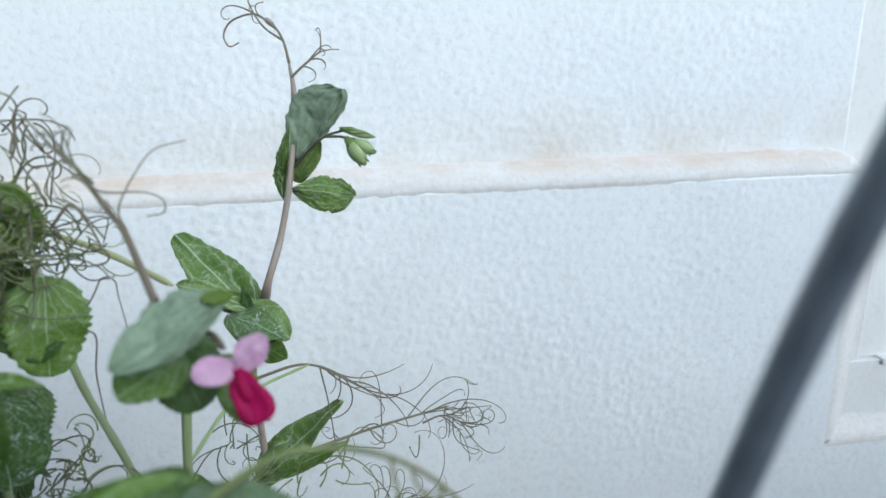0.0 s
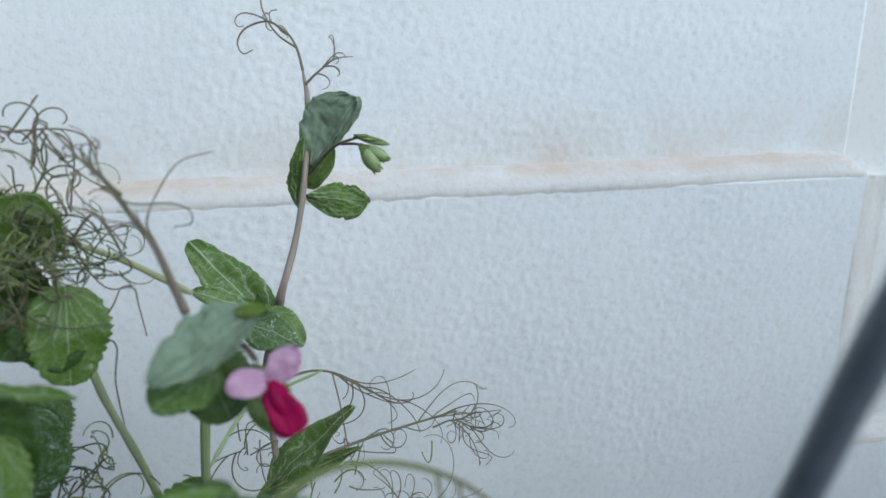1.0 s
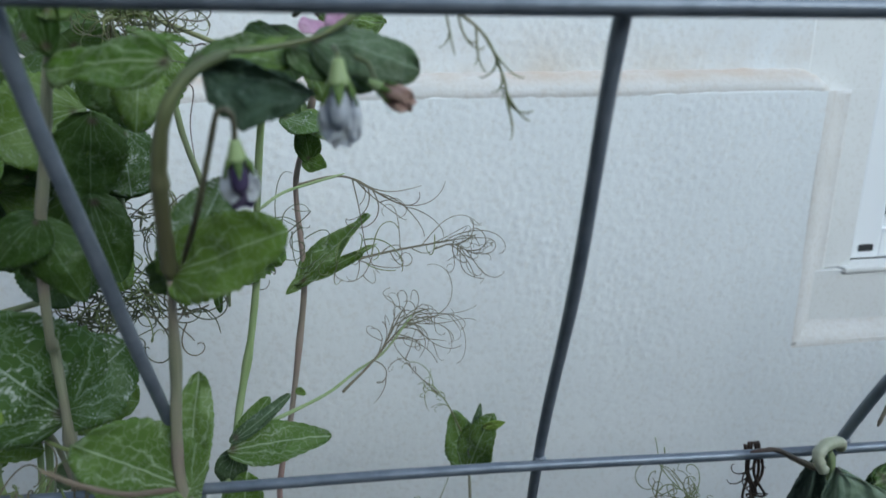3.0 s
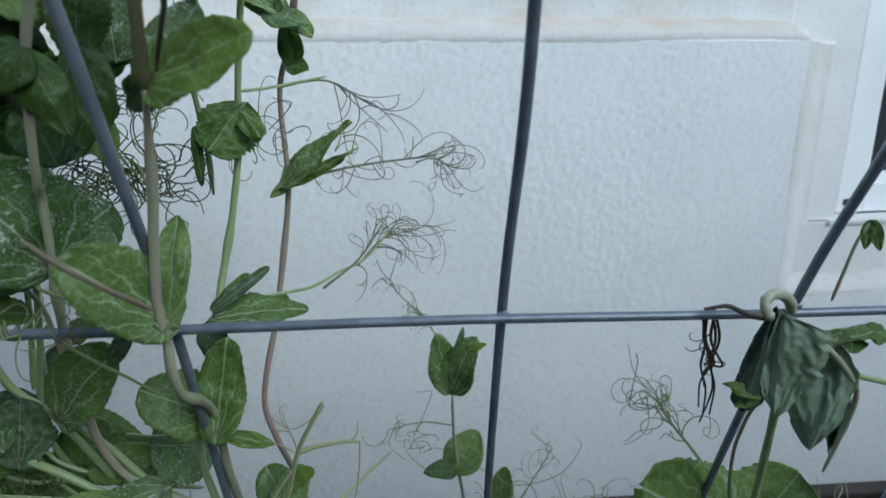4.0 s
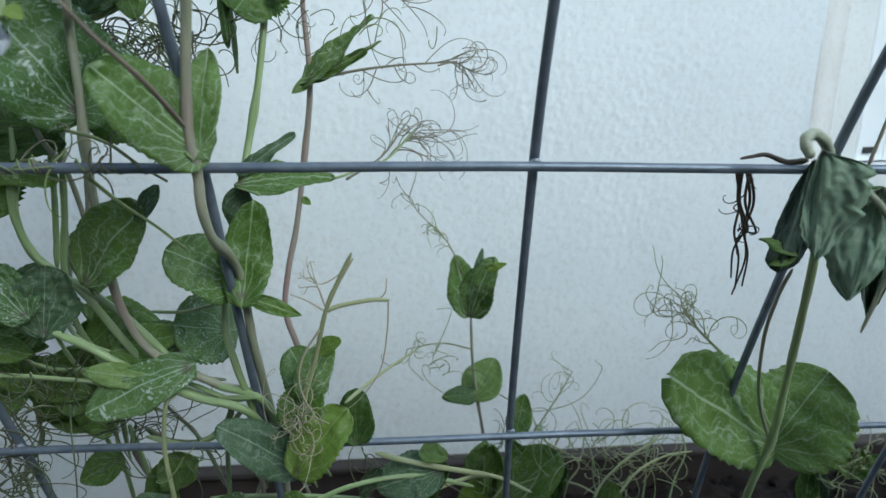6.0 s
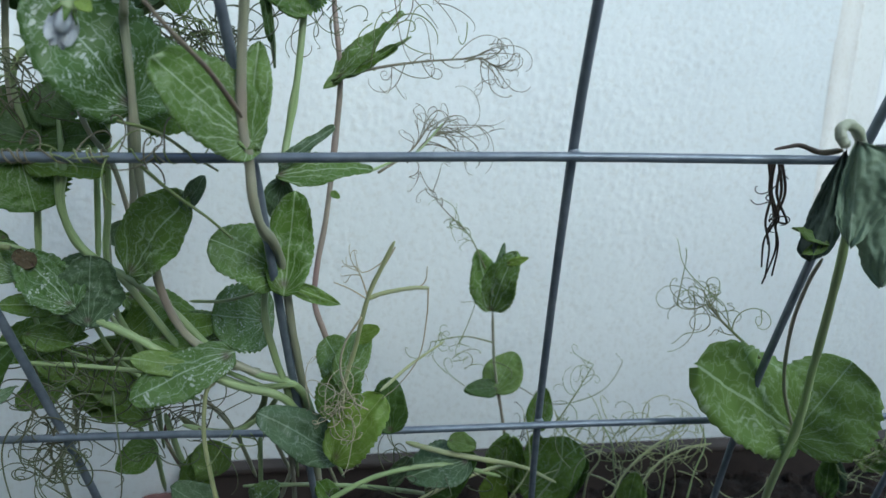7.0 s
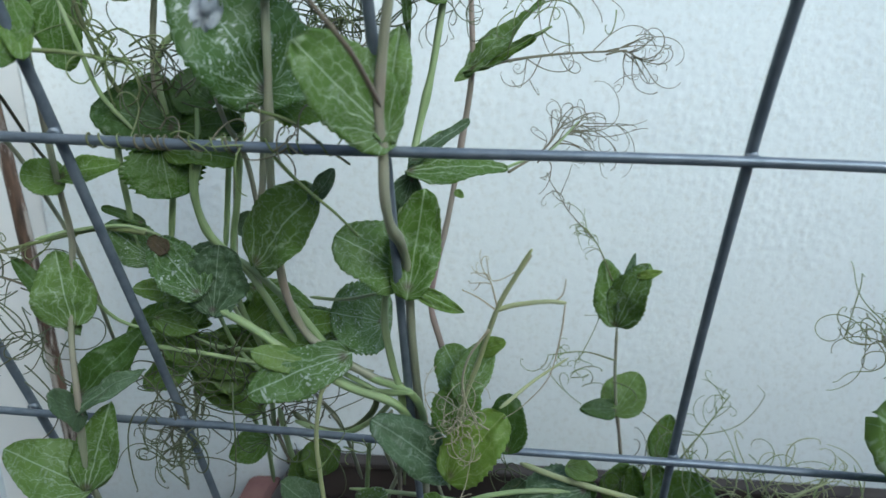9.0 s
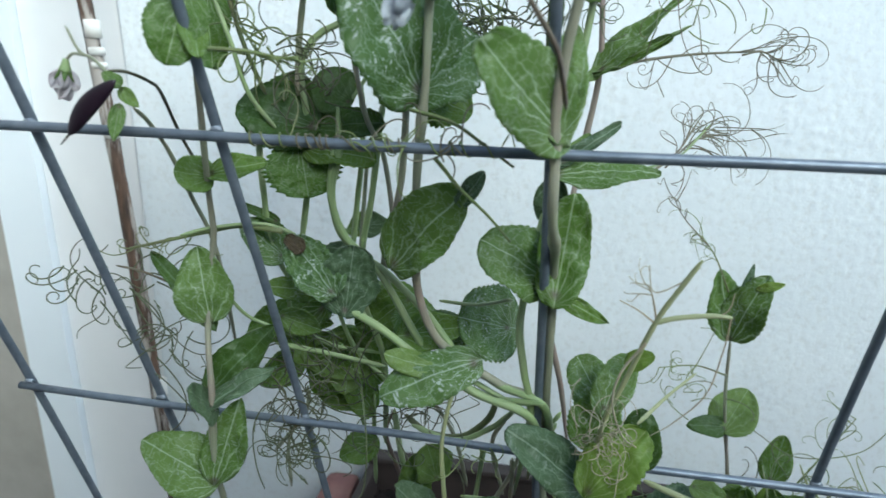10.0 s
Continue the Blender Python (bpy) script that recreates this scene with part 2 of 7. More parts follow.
STALK = {
    "g": stalk_skin("stem_green", (0.23, 0.32, 0.12), (0.35, 0.43, 0.21), (0.27, 0.30, 0.18)),
    "p": stalk_skin("stem_purplish", (0.23, 0.245, 0.16), (0.34, 0.345, 0.24), (0.30, 0.225, 0.20)),
    "o": stalk_skin("stem_olive", (0.10, 0.13, 0.05), (0.17, 0.20, 0.09), (0.14, 0.12, 0.07)),
    "h": stalk_skin("tendril_dark_olive", (0.065, 0.085, 0.035), (0.13, 0.15, 0.07), (0.10, 0.08, 0.05)),
    "u": stalk_skin("stem_purple_brown", (0.15, 0.12, 0.085), (0.23, 0.19, 0.14), (0.21, 0.12, 0.115)),
    "c": stalk_skin("stem_pale_bleached", (0.30, 0.33, 0.22), (0.43, 0.45, 0.34), (0.36, 0.34, 0.27)),
    "v": stalk_skin("stem_rosy", (0.23, 0.19, 0.155), (0.33, 0.28, 0.235), (0.32, 0.205, 0.20)),
    "k": stalk_skin("stem_dark", (0.05, 0.055, 0.03), (0.10, 0.09, 0.055), (0.09, 0.045, 0.045)),
    "s": stalk_skin("stem_pale_straw", (0.30, 0.33, 0.15), (0.42, 0.43, 0.23), (0.36, 0.38, 0.22)),
    "t": stalk_skin("tendril_green", (0.15, 0.20, 0.07), (0.25, 0.30, 0.11), (0.17, 0.14, 0.08)),
    "q": stalk_skin("tendril_brown", (0.125, 0.115, 0.07), (0.21, 0.19, 0.12), (0.15, 0.11, 0.085)),
    "n": stalk_skin("tendril_withered", (0.022, 0.018, 0.014), (0.06, 0.05, 0.04), (0.05, 0.03, 0.022), 0.7),
    "r": stalk_skin("tendril_straw", (0.33, 0.29, 0.19), (0.45, 0.41, 0.29), (0.36, 0.27, 0.17), 0.7),
}


def petal_skin(name, a, b_, vein, glow=0.35, rough=0.55):
    m, t, b = shader(name, rough)
    uv = coords(t, "UV")
    mp = t.nodes.new("ShaderNodeMapping")
    mp.inputs["Scale"].default_value = (1.2, 9.0, 1.0)
    t.links.new(uv, mp.inputs["Vector"])
    n = noise_at(t, mp.outputs[0], 3.0, 4, 0.6)
    c = ramp(t, noise_at(t, uv, 2.0, 3), [(0.3, a), (0.7, b_)])
    c = blend(t, ramp(t, n, [(0.5, (0, 0, 0)), (0.7, (0.6,) * 3)]), c, vein)
    t.links.new(c, b.inputs["Base Color"])
    b.inputs["Specular IOR Level"].default_value = 0.15
    bump(t, b, n, 0.3, 0.0004)
    tr = t.nodes.new("ShaderNodeBsdfTranslucent")
    t.links.new(c, tr.inputs["Color"])
    mix = t.nodes.new("ShaderNodeMixShader")
    mix.inputs[0].default_value = glow
    t.links.new(b.outputs[0], mix.inputs[1])
    t.links.new(tr.outputs[0], mix.inputs[2])
    t.links.new(mix.outputs[0], t.nodes["Material Output"].inputs["Surface"])
    return m


PETAL = {
    "pink": petal_skin("petal_pale_pink", (0.58, 0.34, 0.52), (0.72, 0.52, 0.66), (0.45, 0.18, 0.40)),
    "magenta": petal_skin("petal_magenta", (0.27, 0.003, 0.055), (0.36, 0.005, 0.085), (0.17, 0.002, 0.045), 0.2),
    "blue": petal_skin("petal_faded_blue", (0.54, 0.58, 0.65), (0.73, 0.76, 0.79), (0.30, 0.31, 0.44)),
    "violet": petal_skin("petal_dried_violet", (0.05, 0.035, 0.10), (0.20, 0.17, 0.28), (0.03, 0.02, 0.06)),
    "buff": petal_skin("petal_withered_buff", (0.34, 0.24, 0.20), (0.52, 0.38, 0.32), (0.40, 0.18, 0.18)),
    "white": petal_skin("petal_greenish_white", (0.66, 0.60, 0.63), (0.78, 0.75, 0.76), (0.50, 0.32, 0.44)),
}
POD = simple("pod_dark_purple", (0.008, 0.004, 0.009), (0.022, 0.009, 0.019), 60, 0.4, 0.0, 0.15, 0.0006)


# ---- building blocks ----
def part(name, verts, faces, material, parent=None, label="", uvs=None, at=None, flat=False):
    """One mesh object; its own origin lies at `at` (its first point by default)."""
    at = Vector(at) if at is not None else Vector(verts[0])
    me = bpy.data.meshes.new(name)
    me.from_pydata([Vector(v) - at for v in verts], [], faces)
    if uvs is not None:
        layer = me.uv_layers.new(name="uv")
        order = np.empty(len(me.loops), dtype=np.int64)
        me.loops.foreach_get("vertex_index", order)
        layer.uv.foreach_set("vector", np.asarray(uvs, dtype=np.float32)[order].ravel())
    if not flat:
        me.polygons.foreach_set("use_smooth", np.ones(len(me.polygons), dtype=bool))
    me.materials.append(material)
    ob = new(name, me)
    ob.location = at
    if parent is not None:
        ob.parent = parent
        where, up = Vector((0, 0, 0)), parent
        while up is not None:
            where += up.location
            up = up.parent
        ob.location = at - where
    if label:
        tagged(ob, label)
    return ob


def thing(name, at, label, category, group=""):
    ob = new(name)
    ob.empty_display_size = 0.05
    ob.location = at
    return tagged(ob, label, category, group)


def glide(points, per=6):
    """Catmull-Rom through a few control points."""
    p = [Vector(q) for q in points]
    p = [2 * p[0] - p[1]] + p + [2 * p[-1] - p[-2]]
    out = []
    for a, b, c, d in zip(p, p[1:], p[2:], p[3:]):
        for i in range(per):
            s = i / per
            out.append(0.5 * (2 * b + (c - a) * s + (2 * a - 5 * b + 4 * c - d) * s * s + (3 * b - a - 3 * c + d) * s ** 3))
    return out + [p[-2]]


def sweep(line, radius, sides=8, squash=1.0):
    """A round tube along a line; radius is a function of 0..1. Returns verts, faces, uvs."""
    verts, faces, uvs = [], [], []
    side, run = None, 0.0
    n = len(line)
    for i, p in enumerate(line):
        way = (line[min(i + 1, n - 1)] - line[max(i - 1, 0)]).normalized()
        if side is None:
            side = way.cross(Vector((0.3, 0.9, 0.2))).normalized()
        side = (side - way * side.dot(way)).normalized()
        other = way.cross(side)
        if i:
            run += (p - line[i - 1]).length
        r = radius(i / (n - 1))
        for k in range(sides):
            a = 2 * math.pi * k / sides
            verts.append(p + side * (r * math.cos(a)) + other * (r * squash * math.sin(a)))
            uvs.append((k / sides, run * 20))
    for i in range(n - 1):
        for k in range(sides):
            a, b = i * sides + k, i * sides + (k + 1) % sides
            faces.append((a, b, b + sides, a + sides))
    faces.append(tuple(range(sides))[::-1])
    faces.append(tuple((n - 1) * sides + k for k in range(sides)))
    return verts, faces, uvs


def stem(parent, points, r0, r1, skin="g", name="stem", sides=10, label="", knots=()):
    """A tapering stem with slight swellings at its nodes and a little unevenness."""
    line = glide(points, 8)
    ph = random.random() * 9

    def radius(s):
        r = r0 + (r1 - r0) * s
        for k in knots:
            r *= 1 + 0.35 * math.exp(-((s - k) / 0.02) ** 2)
        r *= min(1.0, 0.45 + 9 * s, 0.45 + 9 * (1 - s))
        return r * (1 + 0.05 * math.sin(40 * s + ph) + 0.03 * math.sin(93 * s + 2 * ph))

    v, f, u = sweep(line, radius, sides)
    return part(name, v, f, STALK[skin], parent, label, u)


def blade(base, tip, width, facing=(0, -1, 0), back=0.12, fold=0.15, droop=0.0, wave=0.09, tooth=0.025,
          bulge=0.75, full=0.62, bend=0.0, crumple=0.0, skew=0.0, thick=0.0005, nu=20, nv=12):
    """A leaf or petal surface from its node towards its tip: an egg-shaped outline, folded along the midrib, with wavy edges and a thin body."""
    base, tip = Vector(base), Vector(tip)
    along = tip - base
    size = along.length
    along /= size
    up = Vector(facing)
    up = (up - along * up.dot(along)).normalized()
    side = along.cross(up)
    ph = random.uniform(0, 20)
    lengthwise = random.uniform(-0.03, 0.10)
    nu = nu + 14 if tooth else nu
    nv = nv + 12 if crumple else nv
    front, uvs = [], []
    for i in range(nu + 1):
        a = i / nu
        u = -back + a * (1 + back)
        u += 0.03 * math.sin(2 * math.pi * a)
        h = 0.5 * width * max(0.0008, math.sin(math.pi * min(1.0, max(0.0, a)) ** bulge)) ** full
        bulgy = [1 + (0.13 + 1.3 * crumple) * noise.noise(Vector((a * (2.6 + 14 * crumple), ph, k * 9.0))) for k in (0, 1)]
        sag = lengthwise * math.sin(math.pi * max(0.0, a) * 0.9 + 0.2)
        if tooth and a > 0.12:
            h *= 1 + 1.6 * tooth * (abs(((a * 11 + ph) % 1.0) - 0.5) * 2 - 0.5)
        for j in range(nv + 1):
            v = 2 * j / nv - 1
            w = h * v * bulgy[v > 0] * (1 + skew * math.copysign(1, v))
            q = Vector((u * 3.1, v * 1.7, ph))
            lift = sag * size + fold * abs(w) - droop * size * u * abs(u) + wave * size * (0.5 * noise.noise(q * 1.3) + 0.45 * v * v * math.sin(7 * u + ph + 1.5 * v))
            lift += size * (0.022 * noise.noise(q * 4) + crumple * (abs(noise.noise(Vector((q.x * 0.6, q.y * 1.5, q.z)))) - 0.25) + 0.45 * crumple * abs(noise.noise(Vector((q.x * 1.7 + q.y, q.y * 2.1, q.z + 5)))) + 0.2 * crumple * noise.noise(q * 4))
            front.append(base + along * (u * size) + side * (w + bend * size * u * u) + up * lift)
            uvs.append((u, w / size))
    verts = front + [p - up * thick for p in front]
    n, cols = len(front), nv + 1
    faces = []
    for i in range(nu):
        for j in range(nv):
            a = i * cols + j
            faces.append((a, a + 1, a + 1 + cols, a + cols))
            faces.append((n + a, n + a + cols, n + a + 1 + cols, n + a + 1))
    rim = [j for j in range(cols)] + [i * cols + nv for i in range(1, nu + 1)] + [nu * cols + j for j in range(nv - 1, -1, -1)] + [i * cols for i in range(nu - 1, 0, -1)]
    for a, b in zip(rim, rim[1:] + rim[:1]):
        faces.append((a, n + a, n + b, b))
    return verts, faces, uvs + uvs


def leaf(parent, base, tip, width, skin="g", label="", **shape):
    v, f, u = blade(base, tip, width, **shape)
    return part("leaf", v, f, LEAF[skin], parent, label, u, at=base)


def limp_leaf(parent, base, tip, left, right, peak_left, peak_right, skin, facing, pleats=3, depth=0.05, blunt=0.6):
    """A leaf hanging limp from its node: unequal halves, soft pleats that fan out from the node, a torn and turned-in edge."""
    base, tip = Vector(base), Vector(tip)
    along = tip - base
    size = along.length
    along /= size
    up = Vector(facing)
    up = (up - along * up.dot(along)).normalized()
    side = up.cross(along)
    ph = random.uniform(0, 20)
    nu, nv = 44, 40
    front, uvs = [], []
    for i in range(nu + 1):
        a = i / nu
        for j in range(nv + 1):
            v = 2 * j / nv - 1
            reach, peak = (right, peak_right) if v > 0 else (left, peak_left)
            if a < peak:
                h = math.sin(math.pi / 2 * a / peak) ** 0.7
            else:
                h = max(0.0, math.cos(math.pi / 2 * (a - peak) / (1 - peak))) ** blunt
            torn = 1 + 0.15 * noise.noise(Vector((a * 6, ph, v > 0))) + 0.12 * noise.noise(Vector((a * 19, ph, v > 0)))
            w = max(0.0006, reach * h * torn) * v
            fan = pleats * 2.2 * v + 0.9 * noise.noise(Vector((a * 2.2, v * 0.8, ph))) * 2
            ridge = 1 - 2 * abs(math.sin(0.5 * fan + ph)) ** 0.7
            lift = depth * size * min(1.0, 0.25 + 1.6 * a) * ridge * 0.6
            lift -= (0.30 * abs(v) ** 3) * reach * h
            lift += size * (0.10 * noise.noise(Vector((a * 2.0, v * 1.2, ph + 3))) + 0.034 * noise.noise(Vector((a * 7, v * 5, ph + 7))) + 0.016 * noise.noise(Vector((a * 18, v * 9, ph))))
            front.append(base + along * (a + 0.03 * v * v * math.sin(5 * v + ph)) * size + side * w + up * lift)
            uvs.append((a, w / size))
    n, cols = len(front), nv + 1
    verts = front + [p - up * 0.0005 for p in front]
    faces = []
    for i in range(nu):
        for j in range(nv):
            a = i * cols + j
            faces += [(a, a + cols, a + cols + 1, a + 1), (n + a, n + a + 1, n + a + cols + 1, n + a + cols)]
    rim = list(range(cols)) + [i * cols + nv for i in range(1, nu + 1)] + [nu * cols + j for j in range(nv - 1, -1, -1)] + [i * cols for i in range(nu - 1, 0, -1)]
    faces += [(a, b, n + b, n + a) for a, b in zip(rim, rim[1:] + rim[:1])]
    return part("leaf", verts, faces, LEAF[skin], parent, "wilted leaf", uvs + uvs, at=base)


def curl(start, way, length, turn, seed, coil=1.6, steps=26):
    """The line of a tendril: nearly straight at first, then winding ever tighter out of its plane."""
    rnd = random.Random(seed)
    way = Vector(way).normalized()
    axis = Vector((rnd.uniform(-1, 1), rnd.uniform(-1.6, -0.2) * rnd.choice((1, 1, -1)), rnd.uniform(-1, 1)))
    axis = (axis - way * axis.dot(way) * 0.8).normalized()
    p, out = Vector(start), []
    step = length / steps
    wob = rnd.uniform(0, 9)
    for i in range(steps + 1):
        out.append(p.copy())
        s = i / steps
        rate = turn * (0.3 + 1.5 * coil * s * s) + 0.5 * math.sin(5 * s + wob)
        way = Matrix.Rotation(rate * 2.2 / steps, 3, axis) @ way
        way = (way + Vector((0, 0, -0.012))).normalized()
        axis = (axis + Vector((rnd.uniform(-0.16, 0.16), rnd.uniform(-0.16, 0.16), rnd.uniform(-0.16, 0.16)))).normalized()
        p = p + way * step
    return out


def strand(parent, line, r0=0.0006, r1=0.0003, skin="t", name="tendril", label=""):
    v, f, u = sweep(line, lambda s: r0 + (r1 - r0) * s, 5)
    return part(name, v, f, STALK[skin], parent, label, u)


def tendrils(parent, points, count, length, seed, skin="t", r=0.0006, spread=1.0, tight=1.0, stalk=0.0011, bias=(0, 0, 0)):
    """A leaf stalk that ends in a spray of branching, curling tendrils."""
    rnd = random.Random(seed)
    line = glide(points, 6)
    v, f, u = sweep(line, lambda s: stalk * (1 - 0.5 * s), 7)
    part("tendril_stalk", v, f, STALK[skin], parent, "", u)
    n = len(line)
    for k in range(count):
        at = line[int((n - 1) * (1 - 0.6 * (k / max(1, count)) ** 1.3))] if k else line[-1]
        i = min(n - 2, max(1, int(n * 0.7)))
        way = (line[-1] - line[i - 1]).normalized() + spread * Vector((rnd.uniform(-1, 1), rnd.uniform(-0.6, 0.6), rnd.uniform(-1, 1))) + Vector(bias)
        path = curl(at, way, length * rnd.uniform(0.5, 1.25), rnd.choice((-1, 1)) * rnd.uniform(0.7, 2.6) * tight, seed * 100 + k)
        strand(parent, path, r, r * 0.5, skin)
        if rnd.random() < 0.45:
            j = rnd.randrange(6, 15)
            fork = path[j + 1] - path[j] + Vector((rnd.uniform(-1, 1), rnd.uniform(-1, 1), rnd.uniform(-1, 1))) * (path[1] - path[0]).length
            strand(parent, curl(path[j], fork, length * rnd.uniform(0.3, 0.7), rnd.choice((-1, 1)) * rnd.uniform(1, 3) * tight, seed * 100 + k + 50), r * 0.8, r * 0.4, skin)


def tangle(parent, centre, size, count, length, seed, skin="t", r=0.00045, tight=1.0):
    """Matted tendrils winding round one another."""
    rnd = random.Random(seed)
    c = Vector(centre)
    for k in range(count):
        at = c + Vector((rnd.gauss(0, 0.4) * size[0], rnd.gauss(0, 0.4) * size[1], rnd.gauss(0, 0.4) * size[2]))
        way = Vector((rnd.uniform(-1, 1), rnd.uniform(-0.5, 0.5), rnd.uniform(-1, 1)))
        strand(parent, curl(at, way, length * rnd.uniform(0.7, 1.7), rnd.choice((-1, 1)) * rnd.uniform(0.7, 3.4) * tight, seed * 100 + k, 1.2), r, r * 0.6, skin)


def coil(parent, x, turns, length, seed, skin="t", r=0.0005):
    """A tendril wound round a cross rod of the wire panel."""
    rnd = random.Random(seed)
    line = []
    for i in range(int(turns * 10) + 1):
        s = i / (turns * 10)
        a = 2 * math.pi * turns * s + rnd.uniform(0, 0.1)
        px = x + length * (s + 0.06 * math.sin(9 * s + seed))
        line.append(Vector((px, -0.018 * px + 0.0031 * math.cos(a), 0.8 - 0.0295 * px + 0.0031 * math.sin(a))))
    tail = curl(line[-1], line[-1] - line[-3], 0.03, rnd.choice((-1.5, 1.5)), seed + 700)
    strand(parent, line + tail[1:], r, r * 0.6, skin)


def flower(parent, at, way, size, standard, wing, facing=(0, -1, 0), opened=0.5, label=""):
    """A pea flower: calyx with five teeth, a two-lobed standard, two wings over the keel."""
    at, way = Vector(at), Vector(way).normalized()
    up = Vector(facing)
    up = (up - way * up.dot(way)).normalized()
    side = way.cross(up)
    rear = at - up * (0.24 * size if opened > 0.5 else 0.0)
    v, f, u = sweep(glide([rear - way * size * 0.05, rear + way * size * 0.12, rear + way * size * 0.26], 3), lambda s: size * (0.07 + 0.09 * s), 9)
    bloom = part("flower", v, f, STALK["g"], parent, label, u, at=at)
    for k in range(5):
        a = 2 * math.pi * k / 5 + 0.3
        out = side * math.cos(a) + up * math.sin(a)
        b = rear + way * size * 0.2 + out * size * 0.12
        v, f, u = blade(b, b + way * size * 0.3 + out * size * 0.12, size * 0.14, out, fold=-0.2, bulge=0.6, full=0.8, nu=6, nv=4)
        part("sepal", v, f, LEAF["g"], bloom, "", u, at=b)
    b = at + way * size * 0.2
    # an open flower folds its standard back over the calyx
    along, lift = (0.8 - 1.2 * opened, 0.16) if opened > 0.5 else (0.8 - 0.75 * opened, -0.12 * opened)
    for s in (-1, 1):
        v, f, u = blade(b, b + way * size * along + (side * s * (0.14 + 0.5 * opened) + up * lift) * size, size * (0.36 + 0.16 * opened),
                        up - way * 0.3 * opened, fold=-0.15, wave=0.16, bulge=1.3, full=0.5, nu=12, nv=8)
        part("standard_petal", v, f, PETAL[standard], bloom, "", u, at=b)
        v, f, u = blade(b + side * s * size * 0.04, b + way * size * (0.85 + 0.05 * opened) + side * s * size * 0.1 + up * (0.25 * opened - 0.1) * size, size * (0.36 + 0.39 * opened),
                        up * 0.8 + side * s * 0.6, fold=-0.35, wave=0.1, bulge=1.5, full=0.5, nu=12, nv=8)
        part("wing_petal", v, f, PETAL[wing], bloom, "", u, at=b)
    v, f, u = sweep(glide([b, b + way * size * 0.4 + up * size * 0.05, b + way * size * 0.62 - up * size * 0.05], 4), lambda s: size * 0.13 * math.sin(math.pi * (0.15 + 0.83 * s)), 8, 1.3)
    part("keel", v, f, PETAL[wing], bloom, "", u, at=b)
    return bloom


def bud(parent, base, tip, width, skin="g"):
    base, tip = Vector(base), Vector(tip)
    v, f, u = sweep(glide([base, base.lerp(tip, 0.5), tip], 5), lambda s: 0.5 * width * (math.sin(math.pi * (0.08 + 0.9 * s)) ** 0.7), 9)
    b = part("flower_bud", v, f, STALK[skin], parent, "", u, at=base)
    for k in range(3):
        a = 2.1 * k
        way = (tip - base)
        out = Vector((math.cos(a), -0.8, math.sin(a))).normalized() * width * 0.45
        v, f, u = blade(base + out * 0.5, base.lerp(tip, 0.85) + out, width * 0.5, out, fold=-0.2, bulge=0.6, full=0.8, nu=6, nv=4)
        part("sepal", v, f, LEAF["g"], b, "", u, at=base)
    return b


def pod(parent, base, tip, width):
    base, tip = Vector(base), Vector(tip)
    mid = base.lerp(tip, 0.5) + Vector((-0.15, -0.1, 0.1)) * width
    v, f, u = sweep(glide([base, mid, tip], 9), lambda s: 0.5 * width * max(0.04, math.sin(math.pi * s) ** 0.62), 12, 0.5)
    p = part("pod", v, f, POD, parent, "flat dark purple pod", u, at=base)
    v, f, u = sweep(glide([tip, tip + (tip - base).normalized() * 0.006], 3), lambda s: 0.0006 * (1 - 0.7 * s), 5)
    part("pod_beak", v, f, STALK["k"], p, "", u, at=tip)
    return p


def box(name, lo, hi, material, parent=None, label="", soft=0.003):
    """A bevelled block between two corners."""
    bm = bmesh.new()
    bmesh.ops.create_cube(bm, size=1.0)
    lo, hi = Vector(lo), Vector(hi)
    for v in bm.verts:
        v.co = Vector([(lo[k] + hi[k]) / 2 + v.co[k] * (hi[k] - lo[k]) for k in range(3)])
    if soft:
        bmesh.ops.bevel(bm, geom=bm.edges[:], offset=soft, segments=2, affect="EDGES", profile=0.6)
    verts = [v.co.copy() for v in bm.verts]
    bm.verts.index_update()
    faces = [[v.index for v in f.verts] for f in bm.faces]
    bm.free()
    return part(name, verts, faces, material, parent, label, at=(lo + hi) / 2, flat=True)


